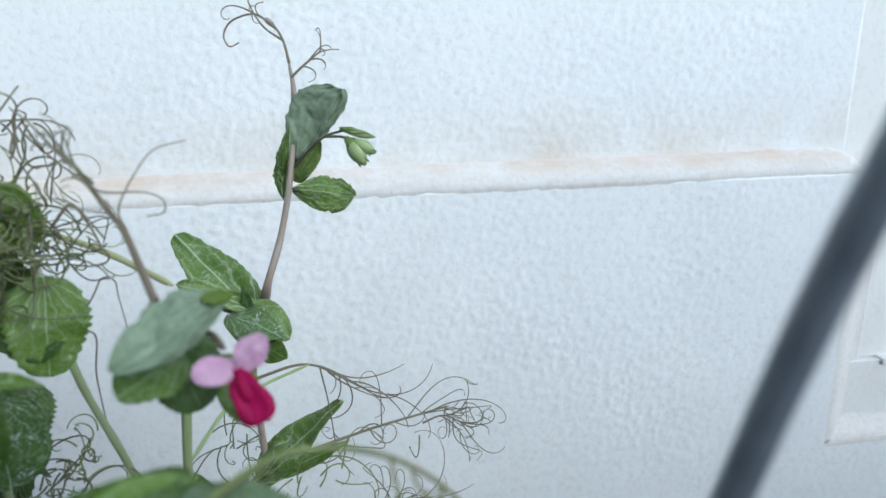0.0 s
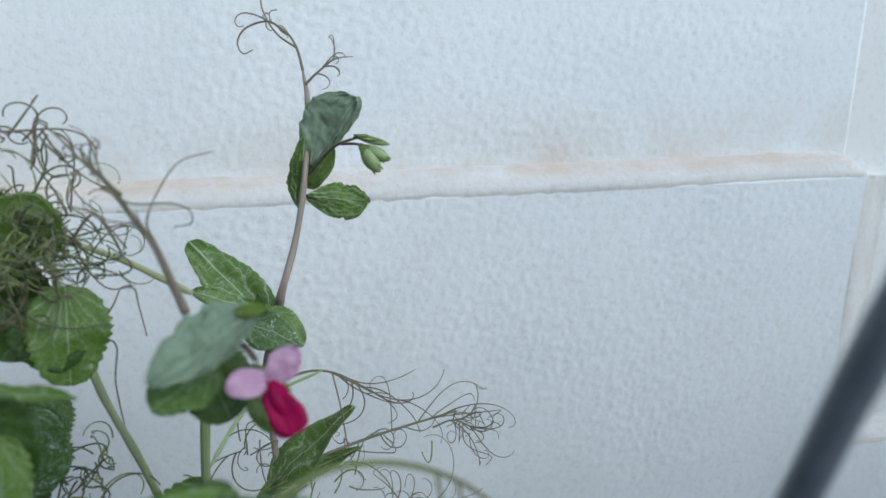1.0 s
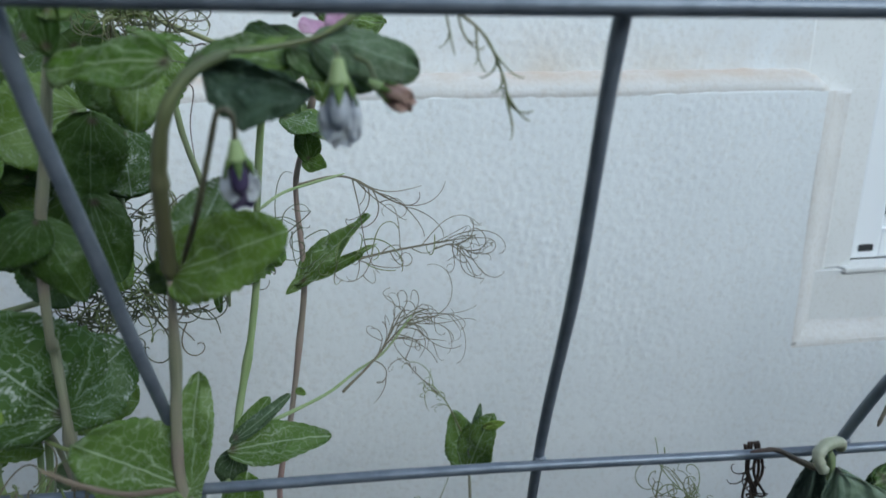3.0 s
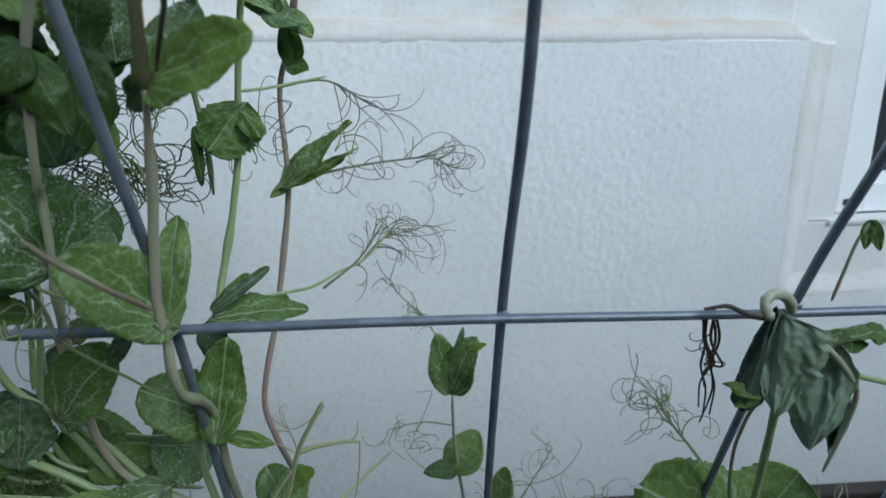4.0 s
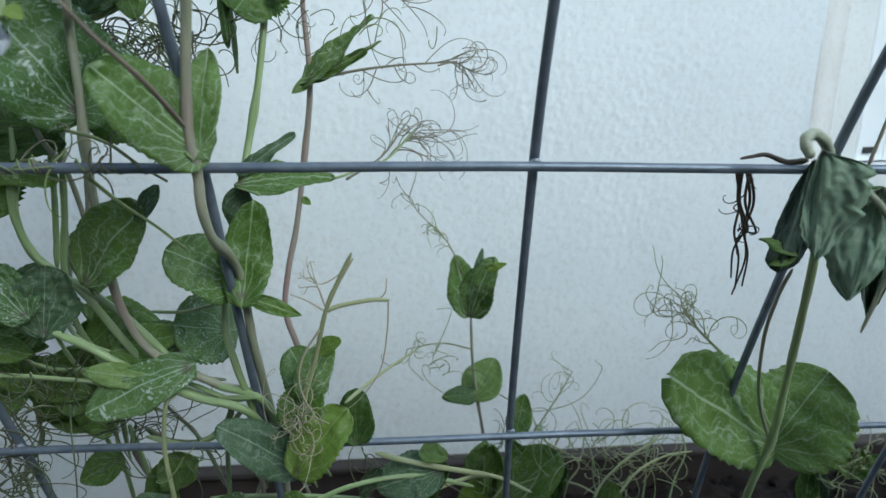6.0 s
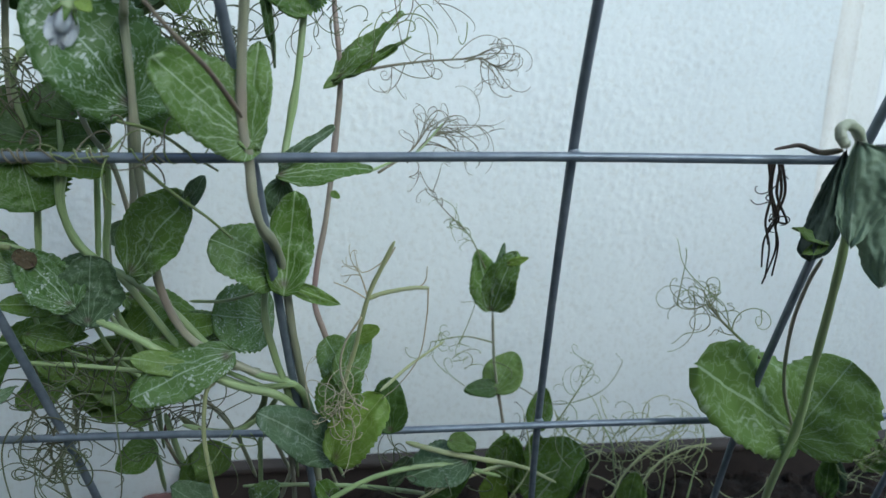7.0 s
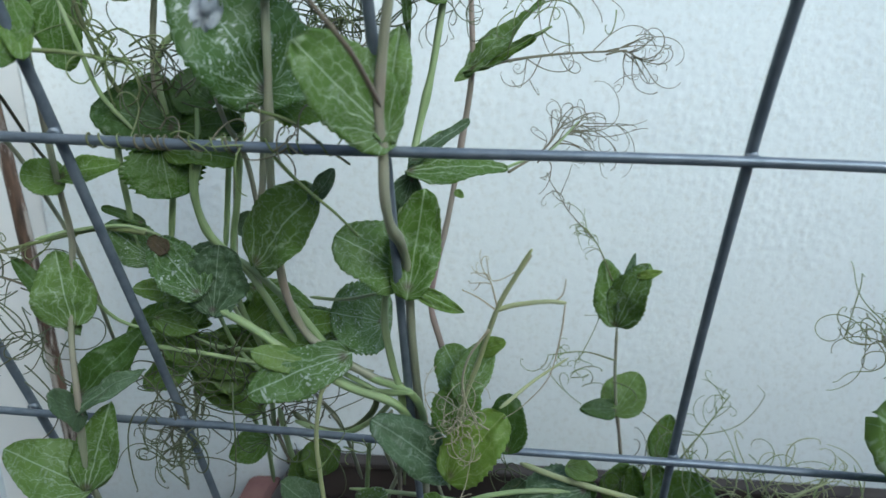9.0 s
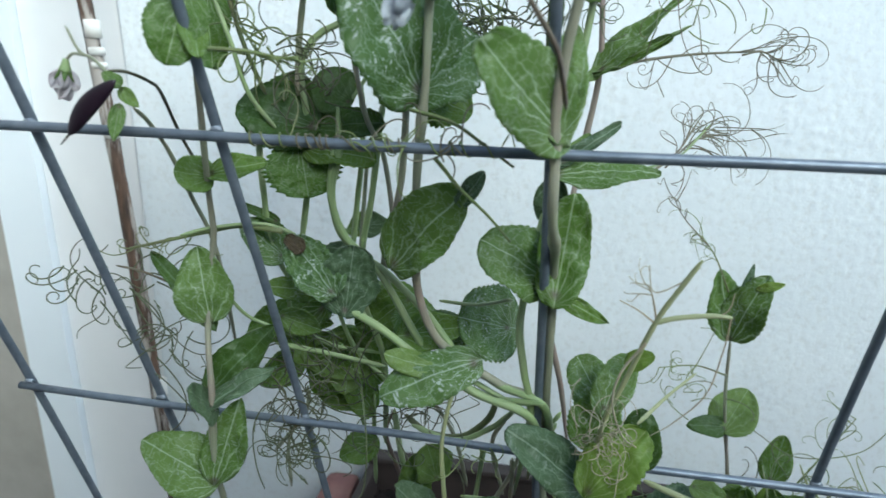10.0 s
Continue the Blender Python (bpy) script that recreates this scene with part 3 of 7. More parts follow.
def rough_sheet(name, x0, x1, z0, z1, y, depth, step, material, relief, seed=0.0, notch=None):
    """A rendered wall face: a fine grid thrown up in worm-like lumps that thin out where the plaster was smoothed, with a body behind it."""
    nx, nz = max(2, int((x1 - x0) / step)), max(2, int((z1 - z0) / step))
    verts, faces = [], []
    for i in range(nz + 1):
        z = z0 + (z1 - z0) * i / nz
        for j in range(nx + 1):
            x = x0 + (x1 - x0) * j / nx
            q = Vector((x, seed, z))
            lump = 0.75 * noise.noise(q * 118) + 0.9 * noise.noise(q * 225 + Vector((3, 0, 7))) + 0.3 * noise.noise(q * 330)
            lump = 0.3 * lump if lump < 0.1 else 0.03 + 1.1 * (lump - 0.1)
            coarse = 0.66 + 0.8 * noise.noise(q * 6) - 1.0 * max(0.0, x - 0.15) - 1.0 * max(0.0, 0.93 - z)
            lump *= min(1.0, max(0.26, coarse))
            edge = min(1.0, min(i, nz - i, j, nx - j) / 3)
            if notch:
                gap = max(0.0, notch[0] - x, notch[1] - z)
                edge = min(edge, gap / (3 * step))
            verts.append((x, y - relief * edge * lump - 0.0018 * noise.noise(q * 4), z))
    for i in range(nz):
        for j in range(nx):
            a = i * (nx + 1) + j
            if notch and verts[a + 1][0] > notch[0] and verts[a + nx + 1][2] > notch[1]:
                continue
            faces.append((a, a + 1, a + nx + 2, a + nx + 1))
    c = nx + 1
    rim = list(range(c)) + [i * c + nx for i in range(1, nz + 1)] + [nz * c + j for j in range(nx - 1, -1, -1)] + [i * c for i in range(nz - 1, 0, -1)]
    k = len(verts)
    verts += [(verts[r][0], max(verts[r][1], y) + depth, verts[r][2]) for r in rim]
    for m in range(len(rim)):
        w = (m + 1) % len(rim)
        faces.append((rim[w], rim[m], k + m, k + w))
    if not notch:
        faces.append(tuple(range(k, k + len(rim)))[::-1])
    return part(name, verts, faces, material)


# ---- the wall ----
LEFT, RIGHT = -0.640, 0.484
PLINTH, UPPER = 0.444, 0.466
FOOT, LIP = 0.957, 0.979

NOTCH, SILL = 0.622, 0.720
lower = rough_sheet("wall_plinth", LEFT, 1.25, 0.0, FOOT - 0.004, PLINTH, 0.003, 0.0028, PAINT, 0.0017, notch=(RIGHT, NOTCH))
tagged(lower, "white-painted rough stucco plinth of the house wall", "wall", kind="structure")
upper = rough_sheet("wall_upper", LEFT, 0.472, LIP - 0.008, 1.22, UPPER, 0.14, 0.0028, STAINED, 0.0017, 5.0)
tagged(upper, "white-painted rough stucco wall above the ledge", "wall", kind="structure")
over = rough_sheet("wall_top", LEFT, 0.472, 1.22, 2.6, UPPER, 0.14, 0.05, PAINT, 0.0, 2.0)
tagged(over, "white-painted stucco wall higher up", "wall", kind="structure")


def ledge():
    """The sloping top of the plinth, softly rounded, with a mitred end towards the window."""
    rows = []
    n = 90
    for k in range(-1, 13):
        s = max(0, k) / 12
        y = PLINTH - 0.0008 + (UPPER - PLINTH + 0.0046) * (s ** 1.9)
        z = FOOT - 0.004 + (LIP - FOOT + 0.004) * (1 - (1 - s) ** 1.35)
        if k < 0:
            y, z = PLINTH + 0.0024, z - 0.007
        rows.append([(LEFT + (RIGHT - 0.03 * s - LEFT) * i / n, y - 0.0012 * noise.noise(Vector((i * 0.7, k, 0))), z + 0.0012 * noise.noise(Vector((i * 0.35, k * 0.6, 4))) + (0.0026 * s * noise.noise(Vector((i * 0.8, 2, k))))) for i in range(n + 1)])
    verts = [v for r in rows for v in r] + [(LEFT, 0.6, LIP), (RIGHT, 0.6, LIP), (LEFT, 0.6, FOOT), (RIGHT, 0.6, FOOT)]
    c = n + 1
    faces = [(k * c + i, k * c + i + 1, (k + 1) * c + i + 1, (k + 1) * c + i) for k in range(13) for i in range(n)]
    a = len(verts) - 4
    faces += [(13 * c, 13 * c + n, a + 1, a), tuple(k * c for k in range(14)) + (a, a + 2), tuple(k * c + n for k in range(13, -1, -1)) + (a + 3, a + 1)]
    return part("trim_ledge", verts, faces, LEDGE)


tagged(ledge(), "dust-stained sloping ledge along the stucco wall", "ledge", kind="structure")


def prism(name, outline, z0, z1, material, label, category="wall"):
    """A wall piece from its outline on the ground plan."""
    n = len(outline)
    verts = [(x, y, z0) for x, y in outline] + [(x, y, z1) for x, y in outline]
    faces = [(i, (i + 1) % n, n + (i + 1) % n, n + i) for i in range(n)] + [tuple(range(n))[::-1], tuple(range(n, 2 * n))]
    return tagged(part(name, verts, faces, material, flat=True), label, category, kind="structure")


# smooth band round the window, set back from the plinth, with a splayed reveal
prism("wall_band", [(0.4725, 0.4672), (0.577, 0.4735), (0.593, 0.4935), (0.593, 0.70), (0.473, 0.70)], SILL, 2.6, SMOOTH, "smooth cream border of the window opening")
prism("wall_under_window", [(0.473, 0.4635), (2.6, 0.4635), (2.6, 0.70), (0.473, 0.70)], NOTCH, SILL - 0.002, SMOOTH, "smooth cream wall under the window")


def plinth_edge():
    """The plinth's rounded upright edge beside the window, in the darker ledge paint to hold down its highlight."""
    n, wide, deep = 16, 0.054, 0.0245
    bend = [(RIGHT - 0.003 + wide * k / n, PLINTH + 0.0004 + deep * (0.5 - 0.5 * math.cos(math.pi * k / n))) for k in range(n + 1)] + [(RIGHT - 0.003 + wide, 0.60)]
    rows = 60
    verts = [(x, y - 0.0012 * noise.noise(Vector((x * 30, 3, z * 14))), z) for z in [NOTCH + (FOOT - 0.006 - NOTCH) * i / rows for i in range(rows + 1)] for x, y in bend]
    c = len(bend)
    faces = [(i * c + j, i * c + j + 1, (i + 1) * c + j + 1, (i + 1) * c + j) for i in range(rows) for j in range(c - 1)]
    faces += [tuple(range(c))[::-1], tuple(rows * c + j for j in range(c))]
    return tagged(part("trim_plinth_edge", verts, faces, LEDGE), "rounded white edge of the stucco plinth", "trim", kind="structure")


plinth_edge()


def plinth_step():
    """The softly sloping top of the low plinth under the window."""
    n, m, tall = 12, 80, 0.034
    rows = [(PLINTH + 0.003 + 0.0172 * (0.5 - 0.5 * math.cos(math.pi * k / n)), NOTCH - 0.004 + tall * k / n) for k in range(n + 1)] + [(0.60, NOTCH - 0.004 + tall), (0.60, NOTCH - 0.004)]
    c = m + 1
    verts = [(RIGHT + 0.001 + (2.599 - RIGHT) * i / m, y - 0.0012 * noise.noise(Vector((i * 0.6, 8, z * 20))), z + 0.004 * noise.noise(Vector((i * 0.3, 5, 0)))) for y, z in rows for i in range(c)]
    faces = [(k * c + i, k * c + i + 1, (k + 1) * c + i + 1, (k + 1) * c + i) for k in range(len(rows) - 1) for i in range(m)]
    # darker ledge paint again, against the bright light on this slope
    return tagged(part("trim_plinth_step", verts, faces, LEDGE), "sloping cream top of the low plinth under the window", "trim", kind="structure")


plinth_step()
prism("wall_plinth_right", [(LEFT, PLINTH + 0.0035), (2.6, PLINTH + 0.0035), (2.6, 0.62), (LEFT, 0.62)], 0.0, NOTCH + 0.0015, LEDGE, "white-painted masonry body of the plinth")
prism("wall_plinth_body", [(LEFT, PLINTH + 0.004), (RIGHT - 0.001, PLINTH + 0.004), (RIGHT - 0.001, 0.62), (LEFT, 0.62)], NOTCH + 0.002, FOOT - 0.004, PAINT, "white-painted masonry body under the ledge")


def window():
    w = thing("window_1", (0.60, 0.494, SILL), "white plastic window with dark glass, set into the wall", "window")
    tagged(w, kind="structure")
    x0, x1, z0, z1, y = 0.5945, 1.62, SILL + 0.003, 1.75, 0.4925
    box("window_frame", (x0, y, z0), (x0 + 0.042, y + 0.06, z1), PVC, w)
    box("window_frame", (x0 + 0.042, y + 0.0005, z0), (x1, y + 0.06, z0 + 0.042), PVC, w)
    box("window_frame", (x1 - 0.042, y + 0.001, z0 + 0.042), (x1, y + 0.06, z1), PVC, w)
    box("window_frame", (x0 + 0.042, y + 0.0005, z1 - 0.042), (x1 - 0.042, y + 0.06, z1), PVC, w)
    box("bead", (x0 + 0.042, y + 0.012, z0 + 0.042), (x0 + 0.054, y + 0.05, z1 - 0.042), PVC, w, soft=0.002)
    box("bead", (x0 + 0.054, y + 0.0125, z0 + 0.042), (x1 - 0.042, y + 0.05, z0 + 0.054), PVC, w, soft=0.002)
    pane = box("pane", (x0 + 0.05, y + 0.026, z0 + 0.05), (x1 - 0.05, y + 0.032, z1 - 0.05), GLASS, w, "dark window glass", soft=0.001)
    pane.visible_shadow = False
    box("drain_cap", (x0 + 0.010, y - 0.003, z0 + 0.011), (x0 + 0.030, y + 0.002, z0 + 0.020), BLACK, w, "small black drain cap", soft=0.001)
    box("window_sill", (0.560, 0.4595, SILL - 0.006), (x1 + 0.03, y + 0.004, SILL + 0.001), SMOOTH, w, "thin cream sill", soft=0.002)


window()
prism("wall_beyond_window", [(1.623, 0.472), (2.6, 0.472), (2.6, 0.62), (1.623, 0.62)], SILL, 2.6, PAINT, "white wall beyond the window")
prism("wall_over_window", [(0.5945, 0.4725), (1.6225, 0.4725), (1.6225, 0.62), (0.5945, 0.62)], 1.753, 2.6, PAINT, "white wall over the window")
prism("wall_indoor", [(0.40, 1.30), (2.0, 1.30), (2.0, 1.34), (0.40, 1.34)], 0.0, 2.6, SHADE, "plain wall of the dim room behind the window")

# smooth boards and trim at the far end of the wall
prism("wall_board", [(-0.772, 0.4475), (LEFT - 0.0006, 0.4475), (LEFT - 0.0006, 0.60), (-0.772, 0.60)], 0.0, 2.6, BOARD, "smooth white-painted board beside the stucco")
prism("trim_upright", [(-0.836, 0.436), (-0.7735, 0.436), (-0.7735, 0.60), (-0.836, 0.60)], 0.0, 2.6, TRIM, "upright pale blue-white trim board", "trim")
prism("wall_left", [(-2.6, 0.452), (-0.8375, 0.452), (-0.8375, 0.60), (-2.6, 0.60)], 0.0, 2.6, SHADE, "beige rendered wall beyond the trim")


def ground():
    n, size = 60, 40.0
    verts = [(-size + 2 * size * i / n, -size + 2 * size * j / n, -0.004 * abs(noise.noise(Vector((i * 0.7, j * 0.7, 0))))) for j in range(n + 1) for i in range(n + 1)]
    faces = [(j * (n + 1) + i, j * (n + 1) + i + 1, (j + 1) * (n + 1) + i + 1, (j + 1) * (n + 1) + i) for j in range(n) for i in range(n)]
    return tagged(part("ground", verts, faces, PAVING), "grey concrete patio along the house wall", "ground", kind="structure")


ground()
# added out of view: cuts low skylight so the house wall darkens downwards
prism("wall_boundary", [(-6.0, -1.2), (6.0, -1.2), (6.0, -1.0), (-6.0, -1.0)], 0.0, 1.4, SHADE, "unseen added wall that blocks low light from the front")
# added out of view: keeps sky off the left end of the house wall
prism("wall_side", [(-1.15, -0.999), (-0.95, -0.999), (-0.95, 0.451), (-1.15, 0.451)], 0.0, 2.3, SHADE, "unseen added wall that blocks light from the left")


# ---- the planter ----
def planter():
    p = thing("planter_trough", (0.0, 0.25, 0.0), "long dark brown plastic planter trough filled with soil", "planter")
    x0, x1, y0, y1, top = -0.36, 1.10, 0.08, 0.412, 0.354
    box("back_panel", (x0, y1 - 0.012, 0.0), (x1, y1, top), TROUGH, p)
    box("rim", (x0 - 0.004, y1 - 0.017, top), (x1 + 0.004, y1 + 0.006, top + 0.010), TROUGH, p, soft=0.004)
    box("front_panel", (x0, y0, 0.0), (x1, y0 + 0.012, top), TROUGH, p)
    box("rim", (x0 - 0.004, y0 - 0.006, top), (x1 + 0.004, y0 + 0.017, top + 0.010), TROUGH, p, soft=0.004)
    box("end_panel", (x0, y0 + 0.013, 0.0), (x0 + 0.012, y1 - 0.013, top), TROUGH, p)
    box("end_panel", (x1 - 0.012, y0 + 0.013, 0.0), (x1, y1 - 0.013, top), TROUGH, p)
    box("base", (x0 + 0.013, y0 + 0.013, 0.004), (x1 - 0.013, y1 - 0.013, 0.02), TROUGH, p)
    p.rotation_euler.z = TURN


TURN = radians(-3.5)
planter()


def soil():
    x0, x1, y0, y1 = -0.347, 1.087, 0.093, 0.399
    nx, ny = 220, 60
    verts = []
    for j in range(ny + 1):
        for i in range(nx + 1):
            x, y = x0 + (x1 - x0) * i / nx, y0 + (y1 - y0) * j / ny
            q = Vector((x, y, 0))
            verts.append((x, y, 0.312 + 0.014 * noise.noise(q * 9) + 0.012 * noise.noise(q * 32) + 0.008 * noise.noise(q * 80)))
    faces = [(j * (nx + 1) + i, j * (nx + 1) + i + 1, (j + 1) * (nx + 1) + i + 1, (j + 1) * (nx + 1) + i) for j in range(ny) for i in range(nx)]
    bed = part("soil", verts, faces, SOIL, at=(0.0, 0.25, 0.0))
    bed.rotation_euler.z = TURN
    tagged(bed, "dark crumbly potting soil in the planter", "soil", kind="stuff")
    rnd = random.Random(4)
    verts, faces = [], []
    for k in range(1500):
        x, y, r = rnd.uniform(x0, x1), rnd.uniform(y0, y1), rnd.uniform(0.002, 0.007)
        z = 0.315 + 0.014 * noise.noise(Vector((x, y, 0)) * 9) + 0.012 * noise.noise(Vector((x, y, 0)) * 32)
        a = len(verts)
        for dx, dy, dz in ((1, 0, 0), (-1, 0, 0), (0, 1, 0), (0, -1, 0), (0, 0, 1), (0, 0, -1)):
            g = r * rnd.uniform(0.6, 1.3)
            verts.append((x + dx * g, y + dy * g, z + dz * g * 0.8))
        faces += [(a + i, a + j, a + m) for i, j, m in ((0, 2, 4), (2, 1, 4), (1, 3, 4), (3, 0, 4), (2, 0, 5), (1, 2, 5), (3, 1, 5), (0, 3, 5))]
    bits = part("soil_crumbs", verts, faces, SOIL, flat=True, at=(0.0, 0.25, 0.0))
    bits.rotation_euler.z = TURN
    tagged(bits, "loose crumbs lying on the potting soil", "soil", kind="stuff")


soil()
tagged(box("clay_brick", (-0.412, 0.33, 0.0), (-0.366, 0.438, 0.326), CLAY, soft=0.012), "worn reddish clay block standing beside the planter", "brick")


# ---- the wire panel ----
def panel():
    """A welded panel of steel rods, bent over towards the top; cross rods lie on the near side of the long ones."""
    w = thing("wire_panel", (0, 0.13, 0.25), "bowed trellis panel of welded dark grey steel rods", "trellis")
    # down one long rod: y, z, how y and z drift from rod to rod, and the rod's own lean
    bow = [(0.185, 0.272, 0.02, -0.06, 0.024), (0.132, 0.42, 0.02, -0.06, 0.018), (0.075, 0.611, 0.016, -0.068, 0.008), (0.0047, 0.80, -0.018, -0.0295, 0.0),
           (-0.041, 0.900, -0.045, -0.026, -0.003), (-0.0758, 0.987, -0.068, -0.023, -0.0065), (-0.0885, 1.05, -0.068, -0.023, 0.003),
           (-0.118, 1.175, -0.068, -0.02, 0.030), (-0.19, 1.35, -0.06, -0.02, 0.045), (-0.30, 1.50, -0.05, -0.02, 0.05)]
    across = [-0.482, -0.3925, -0.2995, -0.1525, 0.0, 0.1525, 0.304, 0.456, 0.608, 0.760]

    def spot(x, k):
        y, z, dy, dz, lean = bow[k]
        sway = {1: 0.007, 2: 0.005}.get(k, 0.0) if -0.2 < x < -0.1 else 0.0
        return Vector((x + lean - sway, y + dy * x, z + dz * x))

    for x in across:
        v, f, u = sweep(glide([spot(x, k) for k in range(len(bow))], 8), lambda s: 0.0024 * (1 + 0.02 * math.sin(60 * s)), 12)
        part("long_rod", v, f, STEEL, w, "", u)
    for k in (1, 2, 3, 5, 7, 8, 9):
        line = [spot(-0.487 + 1.252 * i / 24, k) + Vector((0, -0.0047 + 0.0004 * math.sin(i * 1.3 + k), 0.0006 * math.sin(i * 0.9 + 2 * k))) for i in range(25)]
        v, f, u = sweep(line, lambda s: 0.0024, 12)
        part("cross_rod", v, f, STEEL, w, "", u)
        for x in across:
            c, a = spot(x, k), random.Random(int(1000 * (x + k)))
            pts = [c + Vector((-0.0027, -0.0026, 0.0020)), c + Vector((0.0004, -0.003, 0.0026 + a.uniform(0, 0.0012))), c + Vector((0.0027, -0.0024, 0.0018))]
            v, f, u = sweep(glide(pts, 3), lambda s: 0.0007 + 0.001 * math.sin(math.pi * (0.1 + 0.8 * s)), 7)
            part("weld", v, f, WELD, w, "", u)


panel()


def stake():
    w = thing("garden_stake", (-0.60, 0.36, 0.0), "weathered brown wooden stake with flaked white paint", "stake")
    pts = [(-0.574, 0.36, 0.0), (-0.589, 0.36, 0.32), (-0.602, 0.36, 0.675), (-0.617, 0.36, 0.912), (-0.64, 0.36, 1.3)]
    v, f, u = sweep(glide(pts, 8), lambda s: 0.0085 * (1 + 0.06 * math.sin(31 * s) + 0.04 * math.sin(77 * s)), 8, 0.8)
    part("pole", v, f, STAKE, w, "", u)
    for z, h in ((0.884, 0.009), (0.862, 0.004), (0.848, 0.003), (0.777, 0.004), (0.475, 0.012), (0.30, 0.01)):
        c = Vector((-0.6055 - 0.055 * (z - 0.75), 0.36, z))
        v, f, u = sweep([c - Vector((0, 0, h)), c, c + Vector((0, 0, h))], lambda s: 0.0096, 9, 0.82)
        part("paint_flake", v, f, CHALK, w, "flaked white paint band", u)


stake()


# ---- the plants ----
p1 = thing("pea_plant", (-0.1434, 0.0498, 0.5889), "tall pea plant with flecked leaves and fading blue flowers", "pea plant", "pea plants")
stem(p1, [(-0.1444, 0.1198, 0.4468), (-0.1440, 0.0850, 0.6000), (-0.1462, 0.0620, 0.6660), (-0.1465, 0.0470, 0.6990), (-0.1467, 0.0400, 0.7240), (-0.1472, 0.0330, 0.7450), (-0.1480, 0.0175, 0.7600), (-0.1501, 0.0007, 0.7723), (-0.1512, -0.0065, 0.7870), (-0.1512, -0.0070, 0.8019), (-0.1520, -0.0100, 0.8211), (-0.1489, -0.0140, 0.8466), (-0.1443, -0.0200, 0.8706), (-0.1375, -0.0340, 0.9095)], 0.0025, 0.0021, "p", knots=(0.5, 0.72))
stem(p1, [(-0.1375, -0.0340, 0.9095), (-0.1354, -0.0400, 0.9213), (-0.1326, -0.0480, 0.9362), (-0.1286, -0.0560, 0.9527), (-0.1238, -0.0600, 0.9647), (-0.1172, -0.0580, 0.9733), (-0.1079, -0.0520, 0.9785)], 0.0026, 0.0016, "o", knots=(0.4,))
leaf(p1, (-0.1420, 0.0310, 0.7319), (-0.1186, 0.0426, 0.7158), 0.0092, "g", facing=(0.16, -0.93, 0.32))
leaf(p1, (-0.1345, -0.0340, 0.9118), (-0.0976, -0.0480, 0.9267), 0.0273, "g", facing=(0.30, -0.95, 0.58), back=0.15, fold=0.12, tooth=0.06, full=0.42)
leaf(p1, (-0.1343, -0.0320, 0.9123), (-0.1200, -0.0180, 0.9395), 0.0230, "m", facing=(0.30, -0.95, 0.38), back=0.1, fold=0.1)
leaf(p1, (-0.1368, -0.0300, 0.9100), (-0.1489, -0.0200, 0.9031), 0.0144, "d", facing=(0.30, -0.95, 0.18), back=0.3)
stem(p1, [(-0.1320, -0.0370, 0.9153), (-0.1192, -0.0620, 0.9365), (-0.1137, -0.0660, 0.9521), (-0.1098, -0.0700, 0.9624), (-0.1080, -0.0700, 0.9643)], 0.0009, 0.0007, "k")
stem(p1, [(-0.1080, -0.0700, 0.9643), (-0.1058, -0.0700, 0.9622), (-0.1060, -0.0690, 0.9555)], 0.0009, 0.0007, "k")
flower(p1, (-0.1060, -0.0690, 0.9555), (-0.003, 0.155, -0.988), 0.0175, "blue", "violet", (0.19, -0.94, 0.28), 0.1, "faded blue-grey drooping flower")
stem(p1, [(-0.1079, -0.0520, 0.9785), (-0.0974, -0.0480, 0.9798), (-0.0831, -0.0450, 0.9833), (-0.0695, -0.0440, 0.9909)], 0.0009, 0.0007, "o")
leaf(p1, (-0.1118, -0.0460, 0.9772), (-0.0858, -0.0320, 0.9816), 0.0141, "g", facing=(0.20, -0.97, 1.11), back=0.05, fold=-0.15)
leaf(p1, (-0.0922, -0.0420, 0.9804), (-0.0685, -0.0370, 0.9681), 0.0153, "d", facing=(0.08, -0.99, 0.89), back=0.1, fold=-0.2)
stem(p1, [(-0.0801, -0.0620, 0.9791), (-0.0789, -0.0670, 0.9776), (-0.0788, -0.0700, 0.9746)], 0.0008, 0.0007, "o")
flower(p1, (-0.0788, -0.0700, 0.9749), (-0.019, 0.087, -0.996), 0.0210, "blue", "blue", (0.00, -0.99, 0.15), 0.05, "faded pale blue drooping flower")
stem(p1, [(-0.0747, -0.0560, 0.9768), (-0.0710, -0.0580, 0.9747), (-0.0692, -0.0600, 0.9698)], 0.0008, 0.0007, "o")
flower(p1, (-0.0706, -0.0600, 0.9699), (0.860, -0.150, -0.487), 0.0127, "buff", "buff", (-0.05, -0.98, 0.18), 0.05, "withered buff flower")
tendrils(p1, [(-0.0831, -0.0450, 0.9833), (-0.0695, -0.0440, 0.9913), (-0.0576, -0.0440, 0.9925), (-0.0459, -0.0460, 0.9897), (-0.0364, -0.0480, 0.9822), (-0.0313, -0.0500, 0.9703), (-0.0307, -0.0520, 0.9641)], 10, 0.0144, 11, "t", r=0.00042, spread=0.5, tight=0.5, stalk=0.0007, bias=(0.1, 0, -1.2))

